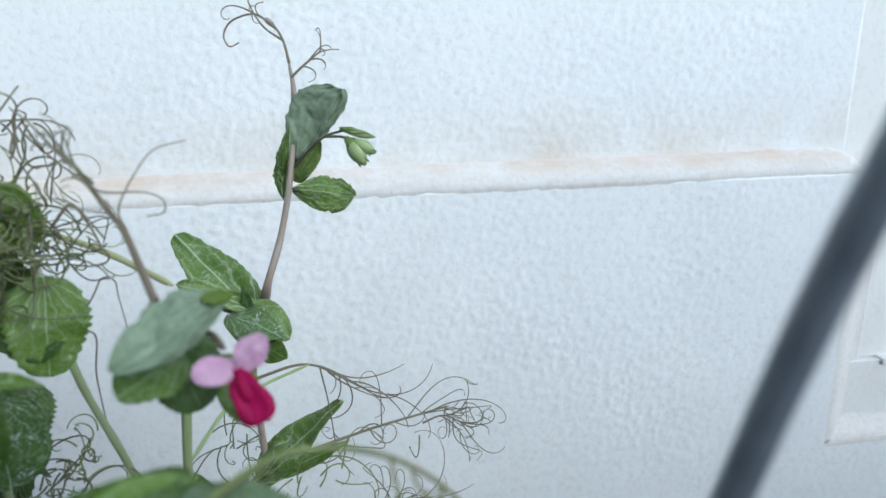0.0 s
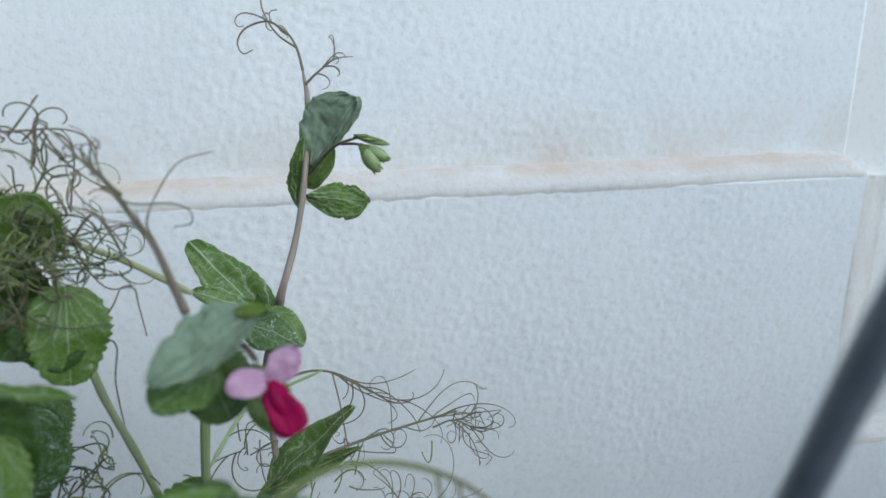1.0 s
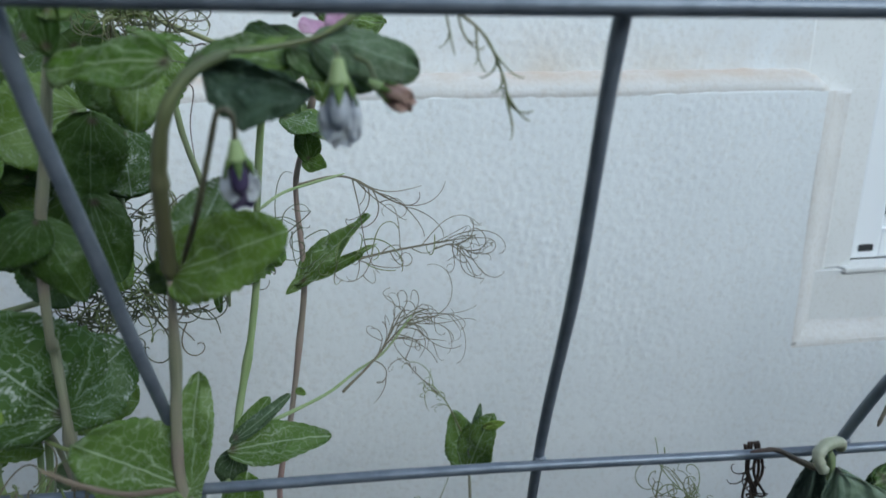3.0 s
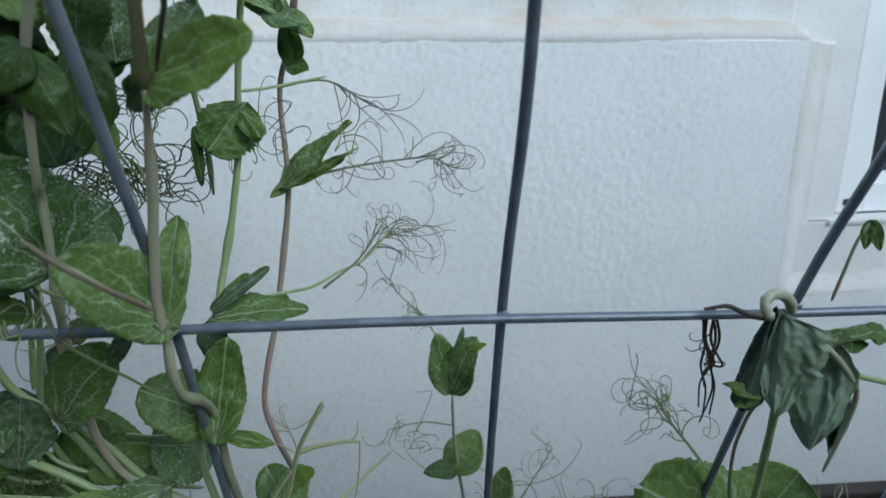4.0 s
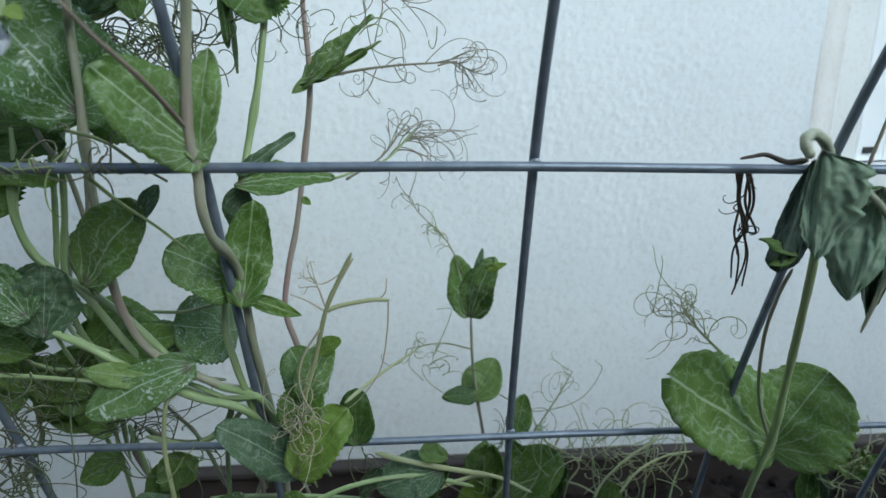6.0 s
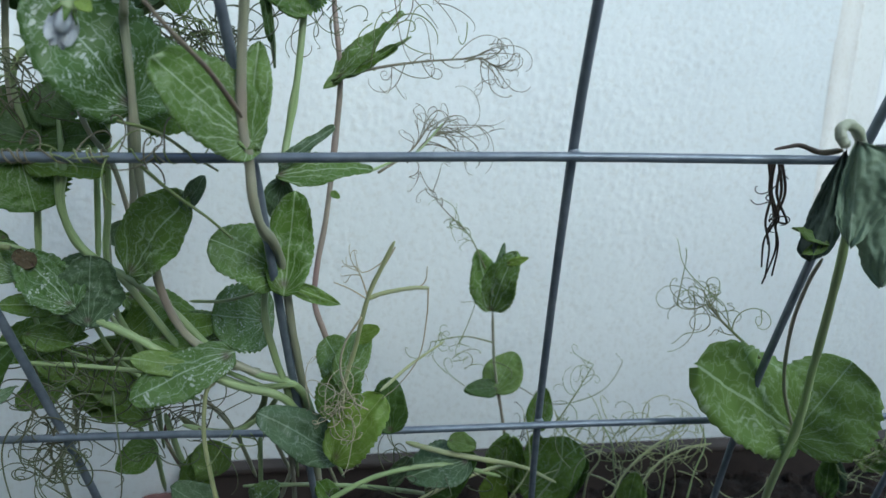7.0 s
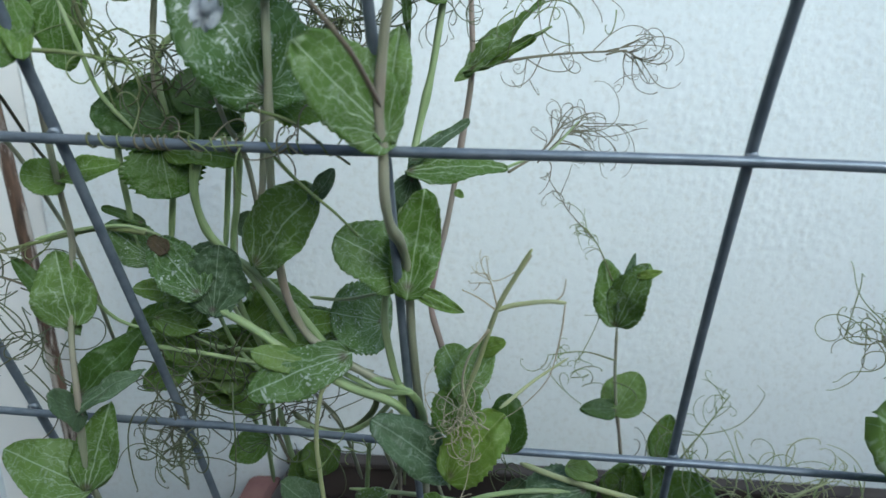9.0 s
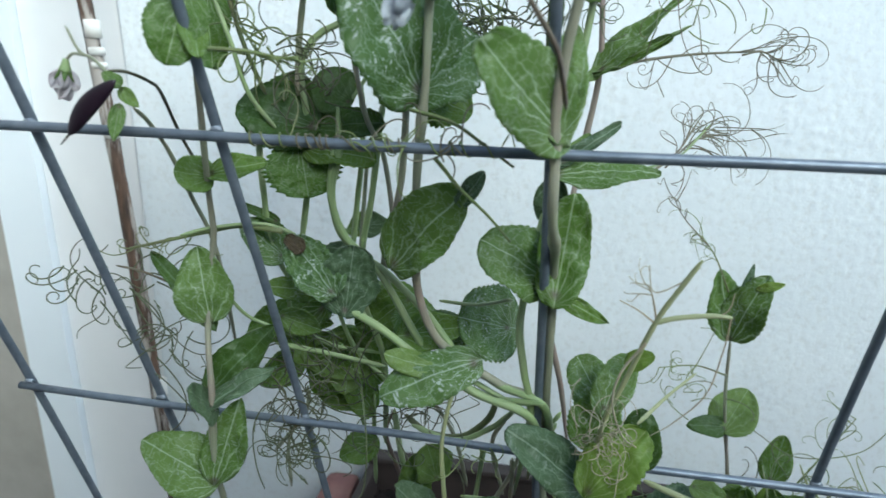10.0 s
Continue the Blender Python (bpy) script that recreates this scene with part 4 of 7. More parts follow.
p2 = thing("pea_plant", (-0.1947, 0.0611, 0.6803), "pea plant with large silver-flecked leaves behind the wire panel", "pea plant", "pea plants")
stem(p2, [(-0.1528, 0.1198, 0.5665), (-0.1494, 0.0690, 0.6500), (-0.1720, 0.0623, 0.6676), (-0.1945, 0.0610, 0.6818), (-0.2095, 0.0595, 0.6972), (-0.2177, 0.0570, 0.7221), (-0.2182, 0.0513, 0.7501), (-0.2157, 0.0420, 0.7826), (-0.2121, 0.0333, 0.8086), (-0.2084, 0.0277, 0.8337), (-0.2060, 0.0240, 0.8651), (-0.2007, 0.0120, 0.8713), (-0.1916, 0.0000, 0.9137), (-0.1793, -0.0100, 0.9476), (-0.1719, -0.0170, 0.9691), (-0.1641, -0.0220, 0.9930)], 0.0026, 0.0017, "p", knots=(0.2, 0.55))
leaf(p2, (-0.1634, -0.0270, 0.9917), (-0.1588, -0.0220, 1.0183), 0.0173, "l", facing=(0.43, -0.90, 0.42), back=0.1, fold=-0.3, droop=0.1)
leaf(p2, (-0.1674, -0.0220, 0.9824), (-0.1657, -0.0320, 1.0099), 0.0099, "d", facing=(0.43, -0.90, 0.47), fold=0.2)
leaf(p2, (-0.1889, -0.0050, 0.9242), (-0.2049, -0.0100, 0.9083), 0.0197, "d", facing=(0.44, -0.90, 0.50), fold=-0.3, droop=0.2)
leaf(p2, (-0.1909, 0.0000, 0.9211), (-0.1785, 0.0000, 0.8914), 0.0194, "d", facing=(0.44, -0.90, 0.31), fold=-0.4, droop=0.15, wave=0.12)

p3 = thing("pea_plant", (-0.1570, 0.0580, 0.6605), "light green pea plant carrying a pink and magenta flower", "pea plant", "pea plants")
stem(p3, [(-0.1620, 0.1198, 0.5529), (-0.1543, 0.0645, 0.6451), (-0.1592, 0.0561, 0.6801), (-0.1622, 0.0532, 0.7100), (-0.1565, 0.0547, 0.7462), (-0.1489, 0.0660, 0.7822), (-0.1449, 0.0786, 0.8060), (-0.1370, 0.0830, 0.8401), (-0.1304, 0.0900, 0.8826), (-0.1288, 0.0900, 0.9079), (-0.1198, 0.0750, 0.9555), (-0.1043, 0.0130, 0.9732)], 0.0022, 0.0018, "g", knots=(0.36, 0.6, 0.93))
stem(p3, [(-0.0965, 0.0130, 0.9939), (-0.0900, 0.0060, 0.9962), (-0.0864, 0.0030, 0.9929)], 0.0010, 0.0008, "k")
flower(p3, (-0.0847, 0.0020, 0.9909), (0.404, -0.298, -0.865), 0.0160, "pink", "magenta", (0.17, -0.89, 0.42), 0.9, "fresh flower with pale pink standard and magenta wings")
tendrils(p3, [(-0.1060, 0.0180, 1.0015), (-0.1100, 0.0230, 1.0088), (-0.1169, 0.0340, 1.0170), (-0.1221, 0.0380, 1.0230), (-0.1299, 0.0430, 1.0334), (-0.1369, 0.0480, 1.0395)], 9, 0.0212, 12, "q", r=0.00034, spread=0.9, tight=0.7, stalk=0.0012)
strand(p3, glide([(-0.1164, 0.0340, 1.0173), (-0.1191, 0.0380, 1.0231), (-0.1171, 0.0480, 1.0312), (-0.1105, 0.0480, 1.0384), (-0.1009, 0.0480, 1.0409)], 8), 0.00036, 0.00021, "q")
strand(p3, glide([(-0.1295, 0.0380, 1.0333), (-0.1229, 0.0380, 1.0282), (-0.1129, 0.0400, 1.0273), (-0.1086, 0.0430, 1.0245), (-0.1086, 0.0430, 1.0206), (-0.1144, 0.0460, 1.0191)], 8), 0.00036, 0.00021, "q")
strand(p3, glide([(-0.1255, 0.0400, 1.0304), (-0.1371, 0.0480, 1.0387), (-0.1477, 0.0580, 1.0464), (-0.1578, 0.0680, 1.0512)], 8), 0.00050, 0.00029, "q")
strand(p3, glide([(-0.1407, 0.0780, 1.0056), (-0.1489, 0.0780, 1.0182), (-0.1572, 0.0780, 1.0225), (-0.1517, 0.0780, 1.0338)], 8), 0.00036, 0.00021, "q")

p4 = thing("pea_plant", (-0.1368, 0.1490, 0.6522), "slender purplish pea plant with flower buds, near the wall", "pea plant", "pea plants")
stem(p4, [(-0.1193, 0.1998, 0.5422), (-0.1302, 0.1698, 0.6131), (-0.1384, 0.1594, 0.6487), (-0.1448, 0.1618, 0.6750), (-0.1408, 0.1659, 0.7050), (-0.1328, 0.1725, 0.7381), (-0.1235, 0.1800, 0.7918), (-0.1166, 0.1790, 0.8401), (-0.1179, 0.1800, 0.8933), (-0.1155, 0.1780, 0.9144), (-0.1078, 0.1750, 0.9364), (-0.1002, 0.1500, 0.9613), (-0.0924, 0.1580, 0.9846), (-0.0863, 0.1660, 1.0127), (-0.0824, 0.1780, 1.0491), (-0.0838, 0.1830, 1.0670)], 0.0024, 0.0015, "v", knots=(0.4, 0.72))
stem(p4, [(-0.0838, 0.1660, 1.0168), (-0.0749, 0.1630, 1.0265), (-0.0677, 0.1600, 1.0320), (-0.0580, 0.1580, 1.0350)], 0.0008, 0.0006, "k")
stem(p4, [(-0.0677, 0.1600, 1.0320), (-0.0596, 0.1580, 1.0318), (-0.0556, 0.1580, 1.0298)], 0.0007, 0.0006, "k")
bud(p4, (-0.0588, 0.1580, 1.0353), (-0.0433, 0.1580, 1.0310), 0.0041, "g")
bud(p4, (-0.0564, 0.1580, 1.0298), (-0.0489, 0.1560, 1.0180), 0.0082, "g")
bud(p4, (-0.0543, 0.1580, 1.0298), (-0.0437, 0.1560, 1.0236), 0.0066, "g")
tendrils(p4, [(-0.0838, 0.1830, 1.0670), (-0.0861, 0.1850, 1.0779), (-0.0912, 0.1880, 1.0862), (-0.1003, 0.1880, 1.0916)], 4, 0.0210, 13, "q", r=0.00046, spread=0.5, tight=1.0, stalk=0.0008)
tendrils(p4, [(-0.0830, 0.1800, 1.0601), (-0.0770, 0.1800, 1.0654), (-0.0682, 0.1800, 1.0720)], 5, 0.0155, 14, "q", r=0.00046, spread=0.7, tight=0.5, stalk=0.0008)
strand(p4, glide([(-0.0912, 0.1880, 1.0854), (-0.0990, 0.1880, 1.0908), (-0.1102, 0.1880, 1.0878), (-0.1149, 0.1880, 1.0812), (-0.1128, 0.1880, 1.0758), (-0.1077, 0.1880, 1.0776)], 8), 0.00060, 0.00035, "q")
strand(p4, glide([(-0.0861, 0.1850, 1.0779), (-0.0954, 0.1880, 1.0849), (-0.1012, 0.1880, 1.0956), (-0.1016, 0.1880, 1.1059)], 8), 0.00060, 0.00035, "q")
leaf(p4, (-0.1213, 0.1480, 0.9563), (-0.1416, 0.1480, 0.9664), 0.0082, "g", facing=(0.20, -0.92, 0.83))
leaf(p4, (-0.1159, 0.1430, 0.9490), (-0.0912, 0.1280, 0.9426), 0.0200, "m", facing=(0.19, -0.92, 1.15), fold=-0.1)
leaf(p4, (-0.1098, 0.1480, 0.9510), (-0.1113, 0.1480, 0.9628), 0.0055, "d", facing=(0.17, -0.92, 0.34))
tangle(p4, (-0.1222, 0.1380, 0.8817), (0.0170, 0.02, 0.0113), 12, 0.0340, 15, "h", tight=1.3, r=0.0004)
tangle(p4, (-0.0807, 0.1280, 0.8689), (0.0339, 0.02, 0.0141), 9, 0.0226, 16, "t")
leaf(p4, (-0.1065, 0.1700, 0.9236), (-0.1087, 0.1600, 0.9515), 0.0166, "d", facing=(0.10, -1.00, 0.30))
leaf(p4, (-0.1085, 0.1700, 0.9218), (-0.0958, 0.1600, 0.9182), 0.0150, "g", facing=(0.10, -0.99, 0.51))
stem(p4, [(-0.1284, 0.0900, 0.9061), (-0.1214, 0.1350, 0.9068), (-0.1056, 0.1500, 0.9097), (-0.0844, 0.1600, 0.9137)], 0.0010, 0.0008, "g")
tendrils(p4, [(-0.1140, 0.1600, 0.9076), (-0.0922, 0.1650, 0.9115), (-0.0774, 0.1650, 0.9087), (-0.0628, 0.1650, 0.8991)], 9, 0.062, 17, "q", r=0.00048, spread=1.0, tight=0.75, stalk=0.0009, bias=(0.3, 0, -0.6))
leaf(p4, (-0.1156, 0.1720, 0.8420), (-0.1283, 0.1658, 0.8326), 0.0080, "l", facing=(0.06, -1.00, 0.29))
tendrils(p4, [(-0.1149, 0.1780, 0.8409), (-0.0897, 0.1850, 0.8466), (-0.0558, 0.1950, 0.8509), (-0.0061, 0.2090, 0.8537)], 12, 0.058, 18, "q", r=0.00046, spread=1.2, tight=1.3, stalk=0.0013, bias=(-0.5, 0, -0.3))
stem(p4, [(-0.1446, 0.0650, 0.7903), (-0.1164, 0.0955, 0.7864), (-0.1003, 0.1262, 0.7791), (-0.0840, 0.1459, 0.7818), (-0.0640, 0.1655, 0.7859), (-0.0416, 0.1835, 0.8057)], 0.0012, 0.0008, "g")
tendrils(p4, [(-0.0927, 0.1265, 0.7778), (-0.0683, 0.1553, 0.7889), (-0.0493, 0.1833, 0.8086)], 9, 0.0404, 19, "q", r=0.00046, spread=1.1, tight=1.2, stalk=0.001)
leaf(p4, (-0.1274, 0.1736, 0.7571), (-0.1215, 0.1741, 0.7525), 0.0059, "g", facing=(0.09, -0.98, 0.17))

p5 = thing("pea_plant", (0.0260, 0.2198, 0.4540), "young pea seedling with a heart-shaped leaf pair near the wall", "pea plant", "pea plants")
stem(p5, [(0.0460, 0.2498, 0.3589), (0.0293, 0.2348, 0.4491), (0.0207, 0.2378, 0.5123), (0.0123, 0.2398, 0.5729), (0.0101, 0.2408, 0.6305)], 0.0018, 0.0013, "p", knots=(0.62,))
leaf(p5, (0.0093, 0.2398, 0.6298), (-0.0039, 0.2426, 0.6882), 0.0332, "f", facing=(0.13, -0.91, 0.57), back=0.02, fold=0.2, tooth=0.06, full=0.5)
leaf(p5, (0.0104, 0.2398, 0.6297), (0.0305, 0.2347, 0.6871), 0.0354, "f", facing=(-0.47, -0.91, 0.57), back=0.02, fold=0.2, tooth=0.06, full=0.5)
leaf(p5, (0.0113, 0.2365, 0.6487), (0.0212, 0.2430, 0.6938), 0.0114, "b", facing=(-0.18, -0.92, 0.34))
leaf(p5, (0.0232, 0.2317, 0.6767), (0.0399, 0.2261, 0.6828), 0.0081, "y", facing=(-0.20, -0.93, 0.29))
tendrils(p5, [(0.0025, 0.2373, 0.6707), (-0.0090, 0.2397, 0.6971), (-0.0211, 0.2429, 0.7151)], 8, 0.0353, 20, "t", r=0.00046, spread=0.8, tight=0.8, stalk=0.0008)
tendrils(p5, [(-0.0167, 0.2386, 0.7082), (-0.0363, 0.2415, 0.7289), (-0.0460, 0.2399, 0.7446)], 5, 0.0394, 21, "q", r=0.00046, spread=0.8, tight=1.2, stalk=0.0006)
leaf(p5, (0.0135, 0.2368, 0.5504), (-0.0193, 0.2298, 0.5538), 0.0205, "d", facing=(-0.17, -0.86, 0.78), back=0.1)
leaf(p5, (0.0135, 0.2368, 0.5474), (0.0372, 0.2598, 0.5747), 0.0377, "l", facing=(-0.27, -0.86, 0.78), back=0.1, full=0.5)
tendrils(p5, [(0.0076, 0.2298, 0.6012), (-0.0202, 0.2198, 0.6132), (-0.0517, 0.2098, 0.6143)], 7, 0.0348, 22, "t", r=0.00046, spread=0.9, tight=1.3, stalk=0.0008)
tangle(p5, (-0.0263, 0.2148, 0.5881), (0.0307, 0.02, 0.0358), 8, 0.0358, 23, "t", r=0.00046)
strand(p5, glide([(0.0352, 0.2298, 0.5524), (0.0660, 0.2198, 0.5374), (0.1063, 0.2098, 0.5516), (0.1266, 0.2098, 0.5792), (0.1204, 0.2098, 0.5911)], 8), 0.00050, 0.00029, "t")

p6 = thing("pea_plant", (0.1966, 0.0898, 0.5212), "pea plant with one broad leaf pair and a wilted drooping top", "pea plant", "pea plants")
stem(p6, [(0.2227, 0.1398, 0.4022), (0.1847, 0.0698, 0.5461), (0.1842, 0.0528, 0.6038), (0.1767, 0.0383, 0.6563), (0.1613, 0.0150, 0.7119), (0.1542, 0.0041, 0.7518), (0.1438, -0.0052, 0.7842), (0.1413, -0.0055, 0.7971)], 0.0026, 0.0022, "g", knots=(0.28,))
stem(p6, [(0.1921, 0.0648, 0.5933), (0.1716, 0.0548, 0.6359), (0.1550, 0.0355, 0.6861), (0.1465, 0.0170, 0.7222), (0.1433, 0.0051, 0.7410)], 0.0012, 0.0011, "p")
leaf(p6, (0.1607, -0.0142, 0.7836), (0.1949, -0.0034, 0.7755), 0.0142, "d", facing=(-0.64, -0.73, 0.86))
leaf(p6, (0.1638, -0.0142, 0.7834), (0.2227, 0.0067, 0.7740), 0.0131, "g", facing=(-0.64, -0.72, 1.25))
leaf(p6, (0.1295, -0.0114, 0.7548), (0.1097, -0.0123, 0.7639), 0.0078, "l", facing=(-0.56, -0.75, 1.35))
leaf(p6, (0.1298, -0.0112, 0.7532), (0.1184, -0.0109, 0.7492), 0.0062, "g", facing=(-0.56, -0.75, 0.35))
stem(p6, [(0.1859, 0.0148, 0.7930), (0.1885, 0.0133, 0.8080), (0.1916, 0.0115, 0.8260), (0.1958, 0.0103, 0.8371)], 0.0010, 0.0008, "p")
leaf(p6, (0.1965, 0.0103, 0.8370), (0.1936, 0.0077, 0.8236), 0.0069, "g", facing=(-0.68, -0.73, 0.10))
leaf(p6, (0.1984, 0.0103, 0.8370), (0.1990, 0.0037, 0.8235), 0.0069, "g", facing=(-0.68, -0.73, 0.09))
strand(p6, glide([(0.1113, 0.0076, 0.7963), (0.1169, 0.0094, 0.7782), (0.1169, 0.0120, 0.7624), (0.1223, 0.0135, 0.7476), (0.1225, 0.0153, 0.7291)], 8), 0.00085, 0.00045, "n")
strand(p6, glide([(0.1081, 0.0075, 0.7964), (0.1102, 0.0094, 0.7784), (0.1172, 0.0120, 0.7623), (0.1134, 0.0132, 0.7505), (0.1151, 0.0148, 0.7346)], 8), 0.00085, 0.00045, "n")
strand(p6, glide([(0.1128, 0.0076, 0.7962), (0.1191, 0.0094, 0.7781), (0.1179, 0.0120, 0.7623), (0.1213, 0.0137, 0.7451), (0.1174, 0.0158, 0.7243)], 8), 0.00085, 0.00045, "n")
strand(p6, glide([(0.1097, 0.0076, 0.7963), (0.1111, 0.0094, 0.7784), (0.1195, 0.0120, 0.7622), (0.1141, 0.0125, 0.7569), (0.1162, 0.0134, 0.7479)], 8), 0.00085, 0.00045, "n")
strand(p6, glide([(0.1062, 0.0077, 0.7950), (0.1114, 0.0095, 0.7768), (0.1120, 0.0121, 0.7610), (0.1173, 0.0136, 0.7462), (0.1185, 0.0154, 0.7276)], 8), 0.00085, 0.00045, "n")
strand(p6, glide([(0.1138, 0.0077, 0.7947), (0.1146, 0.0096, 0.7767), (0.1245, 0.0122, 0.7604), (0.1148, 0.0120, 0.7624), (0.1146, 0.0122, 0.7609)], 8), 0.00085, 0.00045, "n")
tangle(p6, (0.1136, 0.0102, 0.7706), (0.0030, 0.004, 0.0209), 8, 0.0119, 24, "n", tight=0.8, r=0.0004)
tendrils(p6, [(0.1618, 0.0690, 0.6504), (0.1611, 0.0887, 0.6542), (0.1564, 0.1080, 0.6616), (0.1524, 0.1223, 0.6698)], 15, 0.0449, 25, "t", r=0.00046, spread=1.0, tight=1.5, stalk=0.0013)
tangle(p6, (0.1443, 0.1276, 0.6659), (0.0346, 0.02, 0.0238), 11, 0.0454, 26, "t", tight=1.3)

p7 = thing("pea_plant", (-0.3400, 0.0498, 0.5836), "pea plant with paired veined leaves at the panel end", "pea plant", "pea plants")
stem(p7, [(-0.3583, 0.0898, 0.4945), (-0.3392, 0.0498, 0.5804), (-0.3359, 0.0378, 0.6172), (-0.3312, 0.0346, 0.6633), (-0.3335, 0.0407, 0.6946), (-0.3325, 0.0467, 0.7257), (-0.3272, 0.0461, 0.7517), (-0.3220, 0.0361, 0.7810), (-0.3143, 0.0223, 0.8182), (-0.3072, 0.0100, 0.8453), (-0.2977, 0.0000, 0.8689)], 0.0019, 0.0015, "p", knots=(0.25, 0.5))
leaf(p7, (-0.3358, 0.0358, 0.6071), (-0.3661, 0.0195, 0.6418), 0.0354, "f", facing=(0.53, -0.71, 0.86), back=0.08, fold=0.12, full=0.52)
leaf(p7, (-0.3351, 0.0358, 0.6072), (-0.3197, 0.0442, 0.6572), 0.0259, "f", facing=(0.33, -0.71, 0.76), back=0.05, fold=0.15)
leaf(p7, (-0.3313, 0.0321, 0.6584), (-0.3337, 0.0163, 0.6764), 0.0252, "b", facing=(0.45, -0.76, 1.37), back=0.4, fold=-0.1)
leaf(p7, (-0.3317, 0.0342, 0.6564), (-0.2971, 0.0463, 0.6773), 0.0143, "b", facing=(0.45, -0.76, 1.67), fold=0.1)
leaf(p7, (-0.3388, 0.0481, 0.6590), (-0.3041, 0.0647, 0.6950), 0.0254, "d", facing=(0.46, -0.77, 0.85), fold=0.15)
leaf(p7, (-0.3327, 0.0436, 0.7052), (-0.3378, 0.0466, 0.7461), 0.0300, "f", facing=(0.37, -0.81, 0.55), back=0.05, fold=0.15, full=0.52)
leaf(p7, (-0.3348, 0.0459, 0.7025), (-0.3752, 0.0606, 0.7368), 0.0135, "d", facing=(0.77, -0.81, 0.75), fold=0.3)
tendrils(p7, [(-0.2946, -0.0080, 0.8455), (-0.2757, -0.0100, 0.8442), (-0.2641, -0.0100, 0.8421), (-0.2503, -0.0100, 0.8399)], 7, 0.0200, 27, "t", r=0.00045, spread=0.6, tight=1.2, stalk=0.001)
tendrils(p7, [(-0.2936, 0.0590, 0.7530), (-0.3162, 0.0587, 0.7554), (-0.3305, 0.0539, 0.7535), (-0.3584, 0.0546, 0.7468), (-0.3837, 0.0552, 0.7406)], 9, 0.0241, 28, "t", r=0.00046, spread=0.9, tight=1.3, stalk=0.0016)
tangle(p7, (-0.4178, 0.0626, 0.7162), (0.0152, 0.02, 0.0169), 16, 0.0304, 29, "h", tight=1.4, r=0.0005)
tangle(p7, (-0.3812, 0.0769, 0.6719), (0.0161, 0.02, 0.0214), 14, 0.0393, 30, "h", r=0.0005)
tangle(p7, (-0.3796, 0.0621, 0.7218), (0.0166, 0.02, 0.0099), 10, 0.0365, 31, "h", r=0.0005)
stem(p7, [(-0.3666, 0.0624, 0.7188), (-0.3832, 0.0617, 0.7252), (-0.3987, 0.0615, 0.7280)], 0.0008, 0.0006, "q")
stem(p7, [(-0.3295, 0.0577, 0.7154), (-0.3203, 0.0642, 0.6995), (-0.3026, 0.0702, 0.6892)], 0.0011, 0.0010, "g")

p9 = thing("pea_plant", (-0.3345, 0.0598, 0.7447), "pea plant bearing a flat dark purple pod", "pea plant", "pea plants")
stem(p9, [(-0.3584, 0.1191, 0.6503), (-0.3338, 0.0605, 0.7379), (-0.3407, 0.0521, 0.7718), (-0.3429, 0.0395, 0.7974), (-0.3417, 0.0227, 0.8139), (-0.3413, 0.0120, 0.8209)], 0.0013, 0.0010, "p")
stem(p9, [(-0.3361, 0.0556, 0.7867), (-0.3352, 0.0386, 0.8061), (-0.3325, 0.0214, 0.8271), (-0.3307, 0.0108, 0.8321), (-0.3339, 0.0004, 0.8361), (-0.3394, -0.0047, 0.8367)], 0.0009, 0.0007, "k")
stem(p9, [(-0.3355, -0.0073, 0.8332), (-0.3427, -0.0080, 0.8412), (-0.3486, -0.0080, 0.8445), (-0.3533, -0.0080, 0.8545)], 0.0008, 0.0006, "p")
stem(p9, [(-0.3438, -0.0080, 0.8423), (-0.3514, -0.0080, 0.8434), (-0.3549, -0.0080, 0.8412)], 0.0007, 0.0006, "p")
pod(p9, (-0.3301, -0.0132, 0.8328), (-0.3565, -0.0118, 0.8099), 0.0086)
leaf(p9, (-0.3315, -0.0090, 0.8310), (-0.3371, -0.0116, 0.8359), 0.0070, "g", facing=(0.57, -0.82, 0.41))
leaf(p9, (-0.3327, -0.0068, 0.8287), (-0.3264, -0.0061, 0.8217), 0.0062, "g", facing=(0.57, -0.82, 0.01))
leaf(p9, (-0.3355, -0.0061, 0.8217), (-0.3355, -0.0126, 0.8080), 0.0067, "g", facing=(0.58, -0.82, 0.04))
flower(p9, (-0.3555, -0.0080, 0.8405), (-0.309, 0.097, -0.946), 0.0161, "white", "white", (0.62, -0.78, -0.03), 0.3, "shrivelled pinkish white flower")

p8 = thing("pea_plant", (-0.2727, 0.0892, 0.6490), "dense leafy pea growth with thick pale stems behind the panel", "pea plant", "pea plants")
stem(p8, [(-0.2635, 0.0721, 0.8199), (-0.2616, 0.0647, 0.7953), (-0.2669, 0.0666, 0.7768), (-0.2651, 0.0689, 0.7539), (-0.2526, 0.0684, 0.7386), (-0.2384, 0.0673, 0.7298), (-0.2161, 0.0654, 0.7085), (-0.1971, 0.0658, 0.6837), (-0.1721, 0.0624, 0.6669), (-0.1459, 0.0585, 0.6555), (-0.1425, 0.1098, 0.5817)], 0.0019, 0.0024, "g")
stem(p8, [(-0.2393, 0.0767, 0.8237), (-0.2417, 0.0753, 0.8087), (-0.2435, 0.0749, 0.7933), (-0.2481, 0.0775, 0.7674), (-0.2543, 0.0803, 0.7402), (-0.2552, 0.0839, 0.7036), (-0.2474, 0.0983, 0.6582), (-0.2538, 0.1198, 0.5858)], 0.0018, 0.0019, "g")
